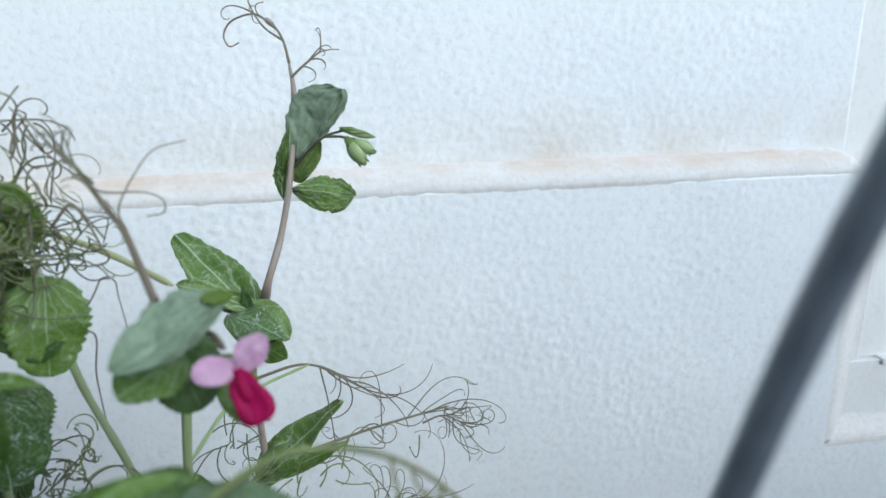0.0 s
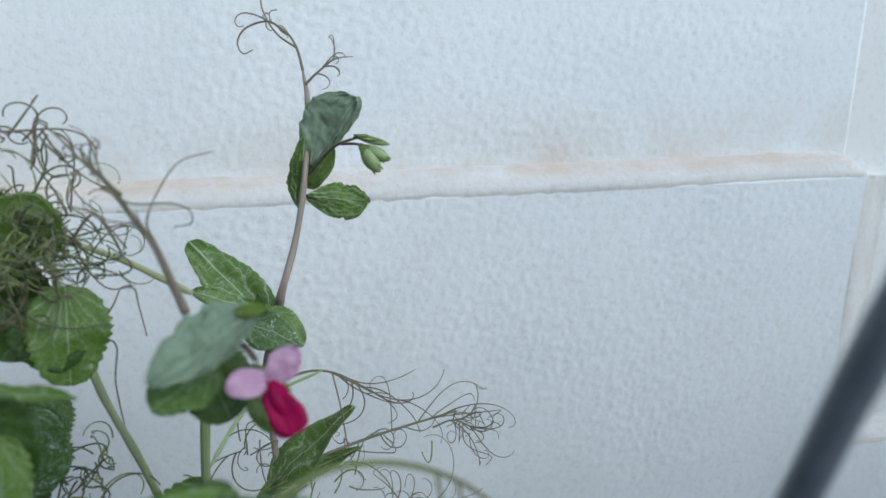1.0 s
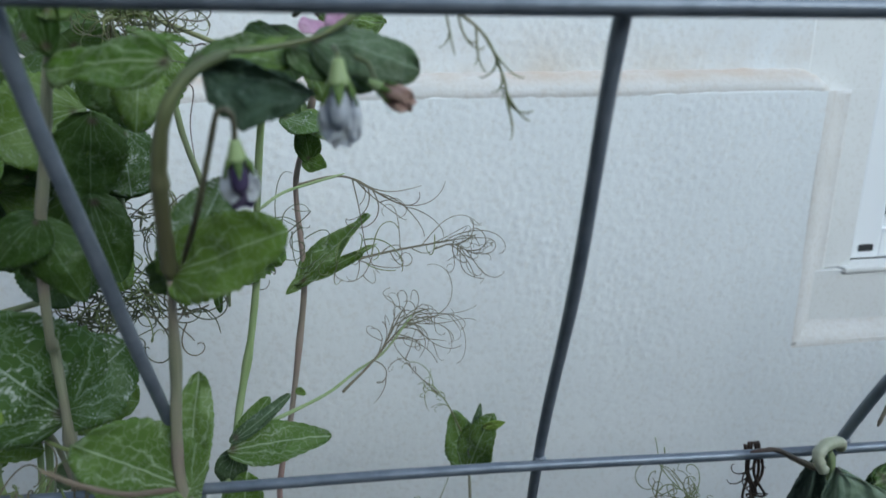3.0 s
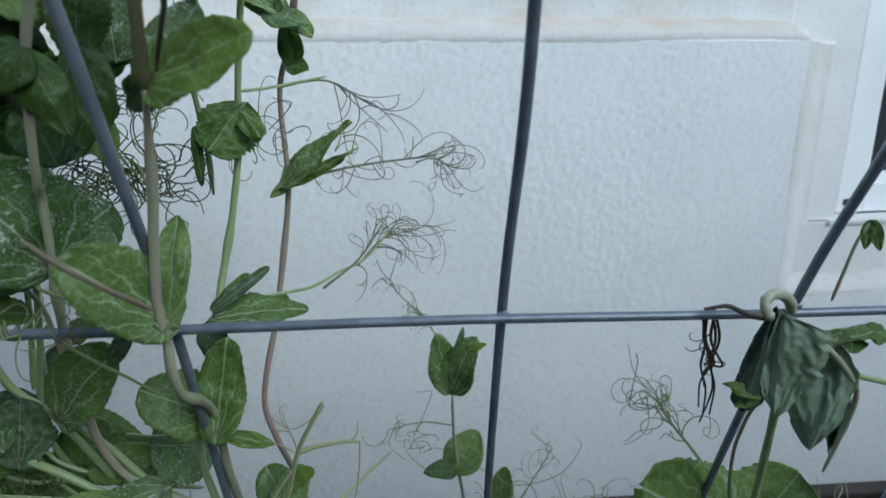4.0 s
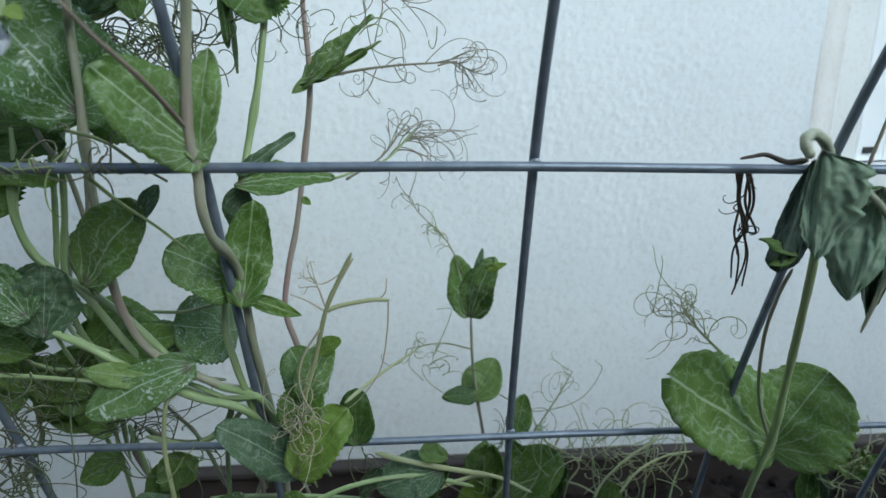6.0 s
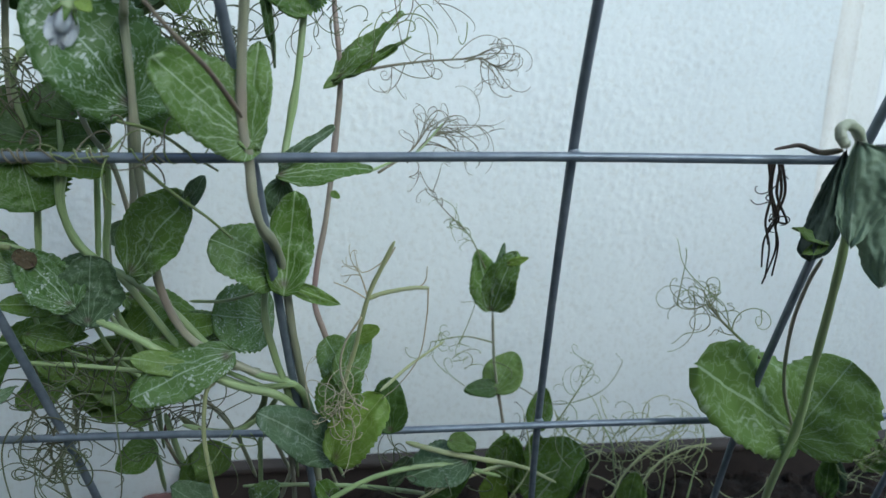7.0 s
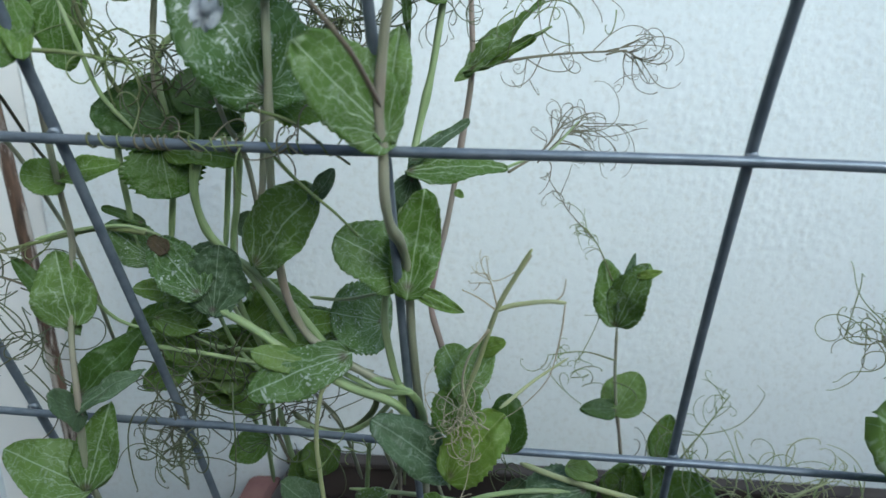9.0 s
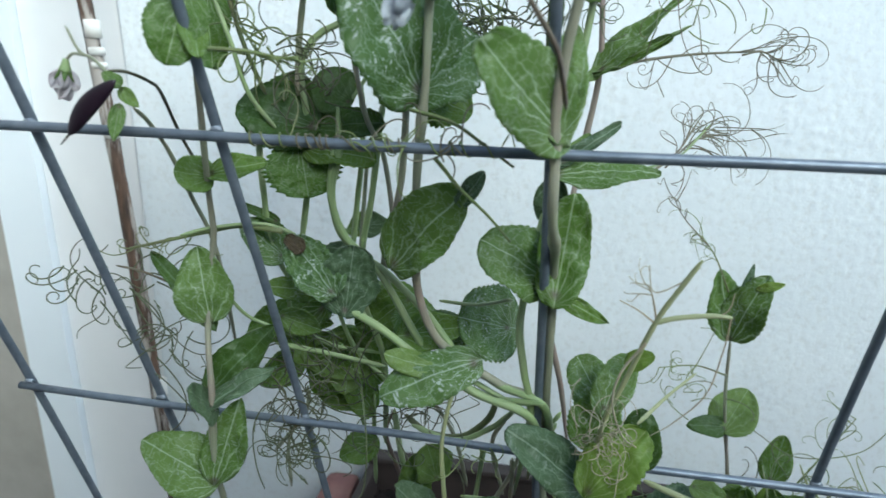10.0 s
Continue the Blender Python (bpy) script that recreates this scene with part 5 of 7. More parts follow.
stem(p8, [(-0.2843, 0.0880, 0.7129), (-0.2666, 0.0630, 0.7126), (-0.2387, 0.0562, 0.6999), (-0.2137, 0.0560, 0.6813), (-0.1834, 0.0536, 0.6650), (-0.1552, 0.0526, 0.6539), (-0.1450, 0.0798, 0.6106)], 0.0022, 0.0026, "g")
stem(p8, [(-0.2647, 0.0645, 0.7973), (-0.2676, 0.0672, 0.7703), (-0.2609, 0.0673, 0.7495), (-0.2411, 0.0674, 0.7281), (-0.2126, 0.0715, 0.6766), (-0.1810, 0.0684, 0.6568), (-0.1469, 0.0475, 0.6653)], 0.0022, 0.0020, "g")
stem(p8, [(-0.2518, 0.0600, 0.8524), (-0.2458, 0.0625, 0.8158), (-0.2384, 0.0698, 0.7939), (-0.2341, 0.0738, 0.7545), (-0.2313, 0.0708, 0.7351)], 0.0014, 0.0014, "p")
stem(p8, [(-0.3063, 0.0669, 0.8221), (-0.3062, 0.0650, 0.7922), (-0.3064, 0.0673, 0.7700), (-0.3056, 0.0700, 0.7432), (-0.2945, 0.0723, 0.7191), (-0.2760, 0.0678, 0.7147)], 0.0018, 0.0016, "g")
stem(p8, [(-0.3165, 0.0500, 0.8709), (-0.3097, 0.0500, 0.8499), (-0.3058, 0.0564, 0.8267), (-0.2948, 0.0634, 0.8077)], 0.0012, 0.0012, "g")
stem(p8, [(-0.2482, 0.0900, 0.8400), (-0.2608, 0.0869, 0.8219), (-0.2701, 0.0835, 0.8065)], 0.0012, 0.0012, "g")
stem(p8, [(-0.2551, 0.0910, 0.8310), (-0.2552, 0.0895, 0.7968), (-0.2606, 0.0930, 0.7632), (-0.2634, 0.0907, 0.7360)], 0.0017, 0.0017, "g")
stem(p8, [(-0.2256, 0.0712, 0.8283), (-0.2262, 0.0645, 0.7969), (-0.2301, 0.0670, 0.7722), (-0.2396, 0.0707, 0.7358), (-0.2372, 0.0728, 0.7149)], 0.0019, 0.0020, "p")
stem(p8, [(-0.2085, 0.0730, 0.7121), (-0.1864, 0.0628, 0.7147), (-0.1668, 0.0624, 0.7189)], 0.0010, 0.0010, "g")
stem(p8, [(-0.3101, 0.0764, 0.6777), (-0.2796, 0.0768, 0.6734), (-0.2422, 0.0775, 0.6664)], 0.0014, 0.0014, "g")
stem(p8, [(-0.2287, 0.0898, 0.6203), (-0.2011, 0.0898, 0.6115), (-0.1782, 0.0898, 0.6221), (-0.1639, 0.0798, 0.6412)], 0.0018, 0.0018, "g")
stem(p8, [(-0.1955, 0.0575, 0.6657), (-0.1985, 0.0476, 0.6640), (-0.2035, 0.0498, 0.6353), (-0.2026, 0.0498, 0.6081), (-0.2010, 0.0498, 0.5879)], 0.0012, 0.0014, "s")
stem(p8, [(-0.1822, 0.0998, 0.6011), (-0.1861, 0.1098, 0.5720), (-0.1907, 0.1198, 0.5313)], 0.0016, 0.0018, "g")
stem(p8, [(-0.1637, 0.0998, 0.5950), (-0.1638, 0.1098, 0.5651), (-0.1661, 0.1198, 0.5285)], 0.0016, 0.0018, "p")
stem(p8, [(-0.2421, 0.0998, 0.6239), (-0.2397, 0.1098, 0.5820), (-0.2328, 0.1198, 0.5360)], 0.0020, 0.0022, "g")
stem(p8, [(-0.1975, 0.0998, 0.5628), (-0.1528, 0.1098, 0.5520), (-0.1044, 0.1198, 0.5369), (-0.0527, 0.1198, 0.5236)], 0.0016, 0.0018, "g")
stem(p8, [(-0.0820, 0.0898, 0.5938), (-0.0542, 0.0948, 0.5796), (-0.0205, 0.0998, 0.5662), (0.0018, 0.1048, 0.5566)], 0.0020, 0.0020, "s")
leaf(p8, (-0.3084, 0.0850, 0.6921), (-0.2837, 0.0858, 0.6838), 0.0175, "g", facing=(0.37, -0.86, 0.86))
leaf(p8, (-0.2630, 0.1098, 0.7455), (-0.2448, 0.1095, 0.7480), 0.0159, "b", facing=(0.26, -0.94, 0.53))
leaf(p8, (-0.2807, 0.1081, 0.6605), (-0.2988, 0.1098, 0.6248), 0.0336, "g", facing=(0.29, -0.86, 0.61))
tangle(p8, (-0.2948, 0.0739, 0.6516), (0.0511, 0.03, 0.0443), 16, 0.0511, 32, "h", r=0.00055)
tangle(p8, (-0.2793, 0.0891, 0.6495), (0.0571, 0.03, 0.0321), 9, 0.0499, 33, "h", r=0.0005)
tangle(p8, (-0.2916, 0.0698, 0.6228), (0.0172, 0.02, 0.0207), 14, 0.0310, 34, "h", r=0.0005, tight=1.4)
tangle(p8, (-0.2136, 0.0898, 0.6273), (0.0481, 0.03, 0.0222), 14, 0.0407, 35, "h")
tangle(p8, (-0.1969, 0.0900, 0.8650), (0.0188, 0.02, 0.0188), 22, 0.0313, 36, "h", r=0.0005)
tangle(p8, (-0.2231, 0.0034, 0.8076), (0.0222, 0.006, 0.0030), 8, 0.0148, 37, "t")
tangle(p8, (-0.1940, -0.0003, 0.8048), (0.0149, 0.008, 0.0074), 6, 0.0198, 38, "q")
tangle(p8, (-0.1834, 0.0398, 0.6362), (0.0196, 0.01, 0.0082), 6, 0.0196, 39, "t")
strand(p8, glide([(-0.2008, 0.0040, 0.8019), (-0.1904, 0.0105, 0.7876), (-0.1787, 0.0167, 0.7750), (-0.1683, 0.0221, 0.7618)], 8), 0.00100, 0.00059, "t")
strand(p8, glide([(-0.2146, 0.0220, 0.8207), (-0.1946, 0.0125, 0.8159), (-0.1784, 0.0035, 0.8063), (-0.1674, 0.0044, 0.7983)], 8), 0.00100, 0.00059, "t")
stem(p8, [(-0.1491, -0.0243, 0.8238), (-0.1517, -0.0394, 0.8342), (-0.1549, -0.0520, 0.8433), (-0.1628, -0.0620, 0.8550), (-0.1692, -0.0680, 0.8653)], 0.0011, 0.0008, "u")
leaf(p8, (-0.2002, -0.0350, 0.8666), (-0.1961, -0.0350, 0.8628), 0.0060, "y", facing=(0.41, -0.91, 0.30))
flower(p8, (-0.2023, -0.0350, 0.8685), (-0.396, 0.000, -0.918), 0.0190, "blue", "blue", (0.42, -0.90, -0.11), 0.05, "faded pale blue drooping flower")

p10 = thing("pea_plant", (-0.1223, 0.0269, 0.6710), "bleached broken pea stem with dry tendrils", "pea stem", "")
stem(p10, [(-0.1195, 0.0698, 0.5978), (-0.1200, 0.0298, 0.6622), (-0.1103, 0.0201, 0.7005), (-0.1024, 0.0112, 0.7306), (-0.0947, 0.0074, 0.7478), (-0.0881, 0.0041, 0.7615)], 0.0014, 0.0011, "s")
stem(p10, [(-0.1030, 0.0112, 0.7297), (-0.0944, 0.0110, 0.7326), (-0.0800, 0.0108, 0.7346), (-0.0708, 0.0108, 0.7341)], 0.0013, 0.0010, "s")
strand(p10, glide([(-0.1063, 0.0091, 0.7209), (-0.1158, 0.0096, 0.7058), (-0.1184, 0.0112, 0.6892), (-0.1123, 0.0129, 0.6712), (-0.1052, 0.0134, 0.6652)], 8), 0.00070, 0.00041, "r")
strand(p10, glide([(-0.0937, 0.0095, 0.7471), (-0.0876, 0.0085, 0.7574), (-0.0935, 0.0092, 0.7502), (-0.1049, 0.0098, 0.7447), (-0.1083, 0.0085, 0.7569)], 8), 0.00040, 0.00024, "r")
strand(p10, glide([(-0.1030, 0.0112, 0.7297), (-0.1111, 0.0106, 0.7358), (-0.1191, 0.0102, 0.7400)], 8), 0.00050, 0.00029, "r")
strand(p10, glide([(-0.0772, 0.0108, 0.7338), (-0.0728, 0.0104, 0.7383), (-0.0717, 0.0096, 0.7460)], 8), 0.00040, 0.00024, "r")
strand(p10, glide([(-0.0714, 0.0109, 0.7335), (-0.0724, 0.0124, 0.7174), (-0.0768, 0.0147, 0.6941), (-0.0880, 0.0216, 0.6746), (-0.0976, 0.0224, 0.6663)], 8), 0.00040, 0.00024, "r")
tendrils(p10, [(-0.1024, 0.0112, 0.7306), (-0.1051, 0.0101, 0.7416), (-0.1075, 0.0094, 0.7479)], 4, 0.0168, 40, "r", r=0.00032, tight=0.6, stalk=0.0005)
tangle(p10, (-0.1213, 0.0112, 0.6679), (0.0108, 0.008, 0.0126), 26, 0.0285, 41, "r", r=0.00028, tight=1.9)
stem(p10, [(-0.0982, 0.0483, 0.6573), (-0.0764, 0.0782, 0.6594), (-0.0503, 0.1187, 0.6553)], 0.0012, 0.0008, "s")

p11 = thing("pea_plant", (0.1229, 0.1698, 0.4688), "low pale green pea shoots twisting over the soil", "pea plant", "pea plants")
stem(p11, [(0.0842, 0.1798, 0.4530), (0.0882, 0.1798, 0.4831), (0.0998, 0.1848, 0.5024), (0.0684, 0.1898, 0.5257), (0.0601, 0.1998, 0.5436)], 0.0010, 0.0008, "s")
stem(p11, [(0.0942, 0.1498, 0.4640), (0.1118, 0.1598, 0.4953), (0.1410, 0.1698, 0.5144), (0.1720, 0.1798, 0.5225)], 0.0013, 0.0009, "s")
stem(p11, [(0.1143, 0.1498, 0.4734), (0.1425, 0.1598, 0.5037), (0.1734, 0.1698, 0.5113), (0.2001, 0.1698, 0.5146)], 0.0012, 0.0009, "s")
stem(p11, [(0.0272, 0.1898, 0.4761), (0.0591, 0.1898, 0.4849), (0.1031, 0.1898, 0.4743), (0.1452, 0.1798, 0.4462)], 0.0010, 0.0010, "s")
tendrils(p11, [(0.1361, 0.1698, 0.5090), (0.1615, 0.1798, 0.5176), (0.1877, 0.1898, 0.5267)], 9, 0.0422, 42, "s", r=0.00046, tight=1.3, stalk=0.001)
tendrils(p11, [(0.0606, 0.1998, 0.5260), (0.0843, 0.2098, 0.5534), (0.0993, 0.2098, 0.5812)], 7, 0.0470, 43, "t", r=0.0004, tight=1.2, stalk=0.0008)
tangle(p11, (0.1189, 0.1798, 0.5098), (0.0824, 0.03, 0.0232), 16, 0.0464, 44, "s")
tangle(p11, (0.0825, 0.1998, 0.5180), (0.0474, 0.03, 0.0263), 8, 0.0474, 45, "t")
leaf(p11, (0.0501, 0.2198, 0.5145), (0.0616, 0.2348, 0.5476), 0.0245, "g", facing=(-0.23, -0.82, 0.73), full=0.5)
leaf(p11, (0.0595, 0.1898, 0.4727), (0.0767, 0.1798, 0.5022), 0.0543, "d", facing=(-0.24, -0.77, 1.19), back=0.4)
leaf(p11, (0.0510, 0.2198, 0.4770), (0.0485, 0.2238, 0.5060), 0.0220, "y", facing=(-0.22, -0.79, 0.77))
leaf(p11, (0.0207, 0.2098, 0.4807), (0.0185, 0.2138, 0.5151), 0.0214, "g", facing=(-0.18, -0.80, 0.88))
leaf(p11, (0.1149, 0.1398, 0.4784), (0.1170, 0.1438, 0.5092), 0.0194, "g", facing=(-0.34, -0.71, 1.01), full=0.6)
tangle(p11, (0.3700, 0.1698, 0.4800), (0.0432, 0.03, 0.0324), 12, 0.0486, 46, "t")
leaf(p11, (0.2772, 0.1198, 0.4904), (0.2759, 0.1198, 0.5294), 0.0167, "d", facing=(-0.57, -0.62, 0.64))

p12 = thing("pea_plant", (-0.1864, 0.0880, 0.9479), "tall pea growth matted with curling tendrils", "pea plant", "pea plants")
stem(p12, [(-0.2939, 0.0815, 0.7281), (-0.2809, 0.0748, 0.7945), (-0.2755, 0.0700, 0.8529), (-0.1991, 0.0750, 0.8814), (-0.1892, 0.0750, 0.9371), (-0.1903, 0.0830, 0.9509)], 0.0018, 0.0016, "g")
stem(p12, [(-0.1533, 0.1130, 0.8457), (-0.1522, 0.1060, 0.8730), (-0.1524, 0.0980, 0.8931), (-0.1539, 0.0880, 0.9196), (-0.1588, 0.0830, 0.9442), (-0.1605, 0.0780, 0.9643), (-0.1675, 0.0830, 0.9805), (-0.1706, 0.0880, 0.9920), (-0.1724, 0.0880, 1.0133)], 0.0017, 0.0013, "g")
stem(p12, [(-0.1240, 0.0880, 0.9843), (-0.1366, 0.0980, 0.9876), (-0.1540, 0.1060, 0.9945), (-0.1715, 0.1080, 1.0015), (-0.1852, 0.1080, 1.0050)], 0.0014, 0.0012, "s")
leaf(p12, (-0.1735, 0.0830, 0.9842), (-0.1672, 0.0730, 0.9629), 0.0278, "d", facing=(0.44, -0.85, 0.38), back=0.2, tooth=0.08, full=0.5)
leaf(p12, (-0.1779, 0.0830, 0.9813), (-0.1864, 0.0730, 0.9690), 0.0231, "d", facing=(0.45, -0.84, 0.39), back=0.2, tooth=0.08)
leaf(p12, (-0.1514, 0.0080, 0.9889), (-0.1319, 0.0080, 0.9849), 0.0053, "g", facing=(0.49, -0.79, 1.87), fold=0.2)
leaf(p12, (-0.2010, 0.0980, 0.9289), (-0.1931, 0.0930, 0.9131), 0.0250, "d", facing=(0.47, -0.78, 0.52), back=0.3, tooth=0.1, full=0.5)
leaf(p12, (-0.2070, 0.0980, 0.9087), (-0.2132, 0.0980, 0.9199), 0.0151, "d", facing=(0.47, -0.75, 0.47))
leaf(p12, (-0.1621, 0.0180, 0.9749), (-0.1560, 0.0180, 0.9527), 0.0240, "d", facing=(0.35, -0.93, 0.19), back=0.25, tooth=0.1, full=0.5)
leaf(p12, (-0.1922, 0.0780, 0.9340), (-0.2028, 0.0730, 0.9434), 0.0303, "d", facing=(0.36, -0.91, 0.40), back=0.3, tooth=0.08, full=0.5)
leaf(p12, (-0.2153, 0.0480, 0.9331), (-0.2233, 0.0480, 0.9451), 0.0197, "d", facing=(0.46, -0.86, 0.21))
leaf(p12, (-0.1905, 0.0180, 1.0138), (-0.1942, 0.0220, 1.0228), 0.0161, "g", facing=(0.44, -0.89, -0.07))
leaf(p12, (-0.1892, 0.0750, 0.9371), (-0.1739, 0.0700, 0.9207), 0.0339, "d", facing=(0.35, -0.94, 0.17), back=0.4, full=0.5)
leaf(p12, (-0.1915, 0.0800, 0.9345), (-0.2025, 0.0800, 0.9480), 0.0279, "d", facing=(0.35, -0.94, 0.17), back=0.3)
tangle(p12, (-0.1732, 0.0880, 1.0092), (0.0202, 0.03, 0.0182), 60, 0.0242, 47, "t", r=0.0003)
tangle(p12, (-0.1757, 0.0780, 0.9997), (0.0137, 0.02, 0.0137), 14, 0.0234, 48, "t")
tangle(p12, (-0.1792, 0.0980, 1.0425), (0.0141, 0.02, 0.0091), 16, 0.0222, 49, "q")
tangle(p12, (-0.1702, 0.0880, 1.0048), (0.0224, 0.03, 0.0244), 12, 0.0305, 50, "q", r=0.0004)
tangle(p12, (-0.1844, 0.1080, 0.8989), (0.0172, 0.02, 0.0098), 12, 0.0172, 51, "t")
strand(p12, glide([(-0.1629, 0.0880, 1.0086), (-0.1599, 0.0880, 0.9978), (-0.1536, 0.0880, 0.9886), (-0.1447, 0.0880, 0.9880), (-0.1437, 0.0880, 0.9812), (-0.1425, 0.0880, 0.9686)], 8), 0.00036, 0.00021, "k")
strand(p12, glide([(-0.1594, 0.0830, 0.9709), (-0.1520, 0.0830, 0.9681), (-0.1566, 0.0880, 0.9497), (-0.1558, 0.0880, 0.9237)], 8), 0.00036, 0.00021, "k")
strand(p12, glide([(-0.1603, 0.0880, 0.9712), (-0.1526, 0.0880, 0.9819), (-0.1487, 0.0880, 0.9883), (-0.1436, 0.0880, 0.9890)], 8), 0.00036, 0.00021, "k")
strand(p12, glide([(-0.1574, 0.0780, 1.0107), (-0.1498, 0.0780, 1.0182), (-0.1447, 0.0780, 1.0099), (-0.1424, 0.0780, 1.0027)], 8), 0.00060, 0.00035, "q")
strand(p12, glide([(-0.2055, 0.1080, 0.8959), (-0.1870, 0.1080, 0.9104), (-0.1763, 0.1080, 0.9133), (-0.1736, 0.1080, 0.9088), (-0.1774, 0.1080, 0.9065)], 8), 0.00042, 0.00025, "k")
tangle(p12, (-0.2009, 0.0750, 0.8606), (0.0178, 0.02, 0.0178), 16, 0.0267, 52, "t")
tangle(p12, (-0.1716, 0.0900, 0.8563), (0.0126, 0.02, 0.0157), 8, 0.0252, 53, "q")
tangle(p12, (-0.1936, 0.0880, 0.8805), (0.0138, 0.02, 0.0194), 14, 0.0249, 54, "t")
leaf(p12, (-0.3295, 0.1044, 0.9118), (-0.3223, 0.0885, 0.8773), 0.0387, "g", facing=(0.04, -1.00, 0.13), back=0.2, tooth=0.06, full=0.5)
leaf(p12, (-0.2481, 0.1041, 0.9369), (-0.2578, 0.0881, 0.8986), 0.0438, "d", facing=(0.19, -1.00, 0.47), back=0.2, tooth=0.06, full=0.5)
leaf(p12, (-0.3591, 0.1258, 0.9428), (-0.3787, 0.1310, 0.9226), 0.0275, "d", facing=(0.17, -1.00, 0.64), back=0.2, tooth=0.06, full=0.5)
leaf(p12, (-0.3029, 0.1301, 0.9222), (-0.2736, 0.1156, 0.8944), 0.0350, "d", facing=(0.22, -1.00, 0.60), back=0.2, tooth=0.06, full=0.5)
leaf(p12, (-0.2984, 0.1333, 0.9404), (-0.2949, 0.1159, 0.9103), 0.0358, "d", facing=(0.29, -1.00, 0.69), back=0.2, tooth=0.06, full=0.5)
leaf(p12, (-0.2559, 0.0663, 0.9805), (-0.2130, 0.0616, 0.9755), 0.0353, "m", facing=(-0.19, -1.00, 0.09), back=0.2, tooth=0.06, full=0.5)
leaf(p12, (-0.2881, 0.1139, 0.9277), (-0.2969, 0.1175, 0.9002), 0.0256, "d", facing=(0.30, -1.00, 0.03), back=0.2, tooth=0.06, full=0.5)
leaf(p12, (-0.2655, 0.0545, 0.9606), (-0.2928, 0.0695, 0.9309), 0.0451, "g", facing=(-0.39, -1.00, 0.08), back=0.2, tooth=0.06, full=0.5)
leaf(p12, (-0.2790, 0.1449, 0.9960), (-0.3075, 0.1437, 1.0114), 0.0277, "g", facing=(0.37, -1.00, 0.63), back=0.2, tooth=0.06, full=0.5)
leaf(p12, (-0.3058, 0.0960, 0.9328), (-0.2770, 0.0852, 0.9103), 0.0394, "m", facing=(-0.18, -1.00, 0.44), back=0.2, tooth=0.06, full=0.5)
leaf(p12, (-0.2483, 0.1436, 0.9212), (-0.2775, 0.1278, 0.9204), 0.0347, "g", facing=(-0.38, -1.00, 0.43), back=0.2, tooth=0.06, full=0.5)
leaf(p12, (-0.2625, 0.0560, 0.9478), (-0.2718, 0.0211, 0.9318), 0.0384, "d", facing=(0.07, -1.00, 0.67), back=0.2, tooth=0.06, full=0.5)
leaf(p12, (-0.3664, 0.0869, 0.9479), (-0.3827, 0.0717, 0.9168), 0.0374, "m", facing=(-0.19, -1.00, 0.55), back=0.2, tooth=0.06, full=0.5)
leaf(p12, (-0.3522, 0.1313, 0.9960), (-0.3267, 0.1209, 0.9833), 0.0251, "g", facing=(-0.25, -1.00, 0.30), back=0.2, tooth=0.06, full=0.5)
leaf(p12, (-0.2513, 0.0602, 0.9051), (-0.2872, 0.0393, 0.9126), 0.0338, "g", facing=(0.19, -1.00, 0.15), back=0.2, tooth=0.06, full=0.5)
leaf(p12, (-0.2734, 0.0771, 0.9702), (-0.3157, 0.0644, 0.9722), 0.0408, "g", facing=(-0.13, -1.00, 0.58), back=0.2, tooth=0.06, full=0.5)
leaf(p12, (-0.3555, 0.1119, 0.9425), (-0.3681, 0.1196, 0.9088), 0.0346, "g", facing=(-0.06, -1.00, 0.29), back=0.2, tooth=0.06, full=0.5)
leaf(p12, (-0.2419, 0.1248, 0.9949), (-0.2173, 0.1538, 1.0152), 0.0449, "d", facing=(0.25, -1.00, 0.03), back=0.2, tooth=0.06, full=0.5)
leaf(p12, (-0.2164, 0.1194, 0.9893), (-0.1893, 0.1161, 0.9557), 0.0422, "d", facing=(0.00, -1.00, 0.17), back=0.2, tooth=0.06, full=0.5)
leaf(p12, (-0.3666, 0.1037, 0.8675), (-0.3405, 0.0907, 0.8742), 0.0273, "d", facing=(-0.12, -1.00, 0.14), back=0.2, tooth=0.06, full=0.5)
leaf(p12, (-0.2791, 0.1317, 0.8840), (-0.2358, 0.1365, 0.8862), 0.0329, "m", facing=(0.29, -1.00, 0.03), back=0.2, tooth=0.06, full=0.5)
leaf(p12, (-0.3239, 0.0769, 0.9338), (-0.3294, 0.0784, 0.8982), 0.0276, "d", facing=(-0.36, -1.00, 0.03), back=0.2, tooth=0.06, full=0.5)
leaf(p12, (-0.2879, 0.0533, 0.9598), (-0.2868, 0.0390, 0.9264), 0.0315, "d", facing=(0.07, -1.00, 0.25), back=0.2, tooth=0.06, full=0.5)
leaf(p12, (-0.3375, 0.0829, 0.8773), (-0.3328, 0.0728, 0.8387), 0.0323, "g", facing=(-0.03, -1.00, 0.46), back=0.2, tooth=0.06, full=0.5)
leaf(p12, (-0.1476, -0.0020, 0.9792), (-0.1494, -0.0100, 0.9546), 0.0176, "g", facing=(0.42, -0.94, 0.18), tooth=0.1, full=0.5)
leaf(p12, (-0.1863, 0.0480, 0.9558), (-0.1921, 0.0480, 0.9197), 0.0275, "d", facing=(0.58, -0.91, 0.24), tooth=0.08, full=0.5)
leaf(p12, (-0.1834, 0.0300, 0.9239), (-0.1771, 0.0300, 0.8897), 0.0218, "d", facing=(0.38, -0.93, 0.20), full=0.5)
leaf(p2, (-0.2144, 0.0340, 0.8304), (-0.2366, 0.0120, 0.8777), 0.0590, "m", facing=(0.39, -0.92, 0.50), back=0.14, full=0.4, bulge=0.85, tooth=0.05, skew=0.12)
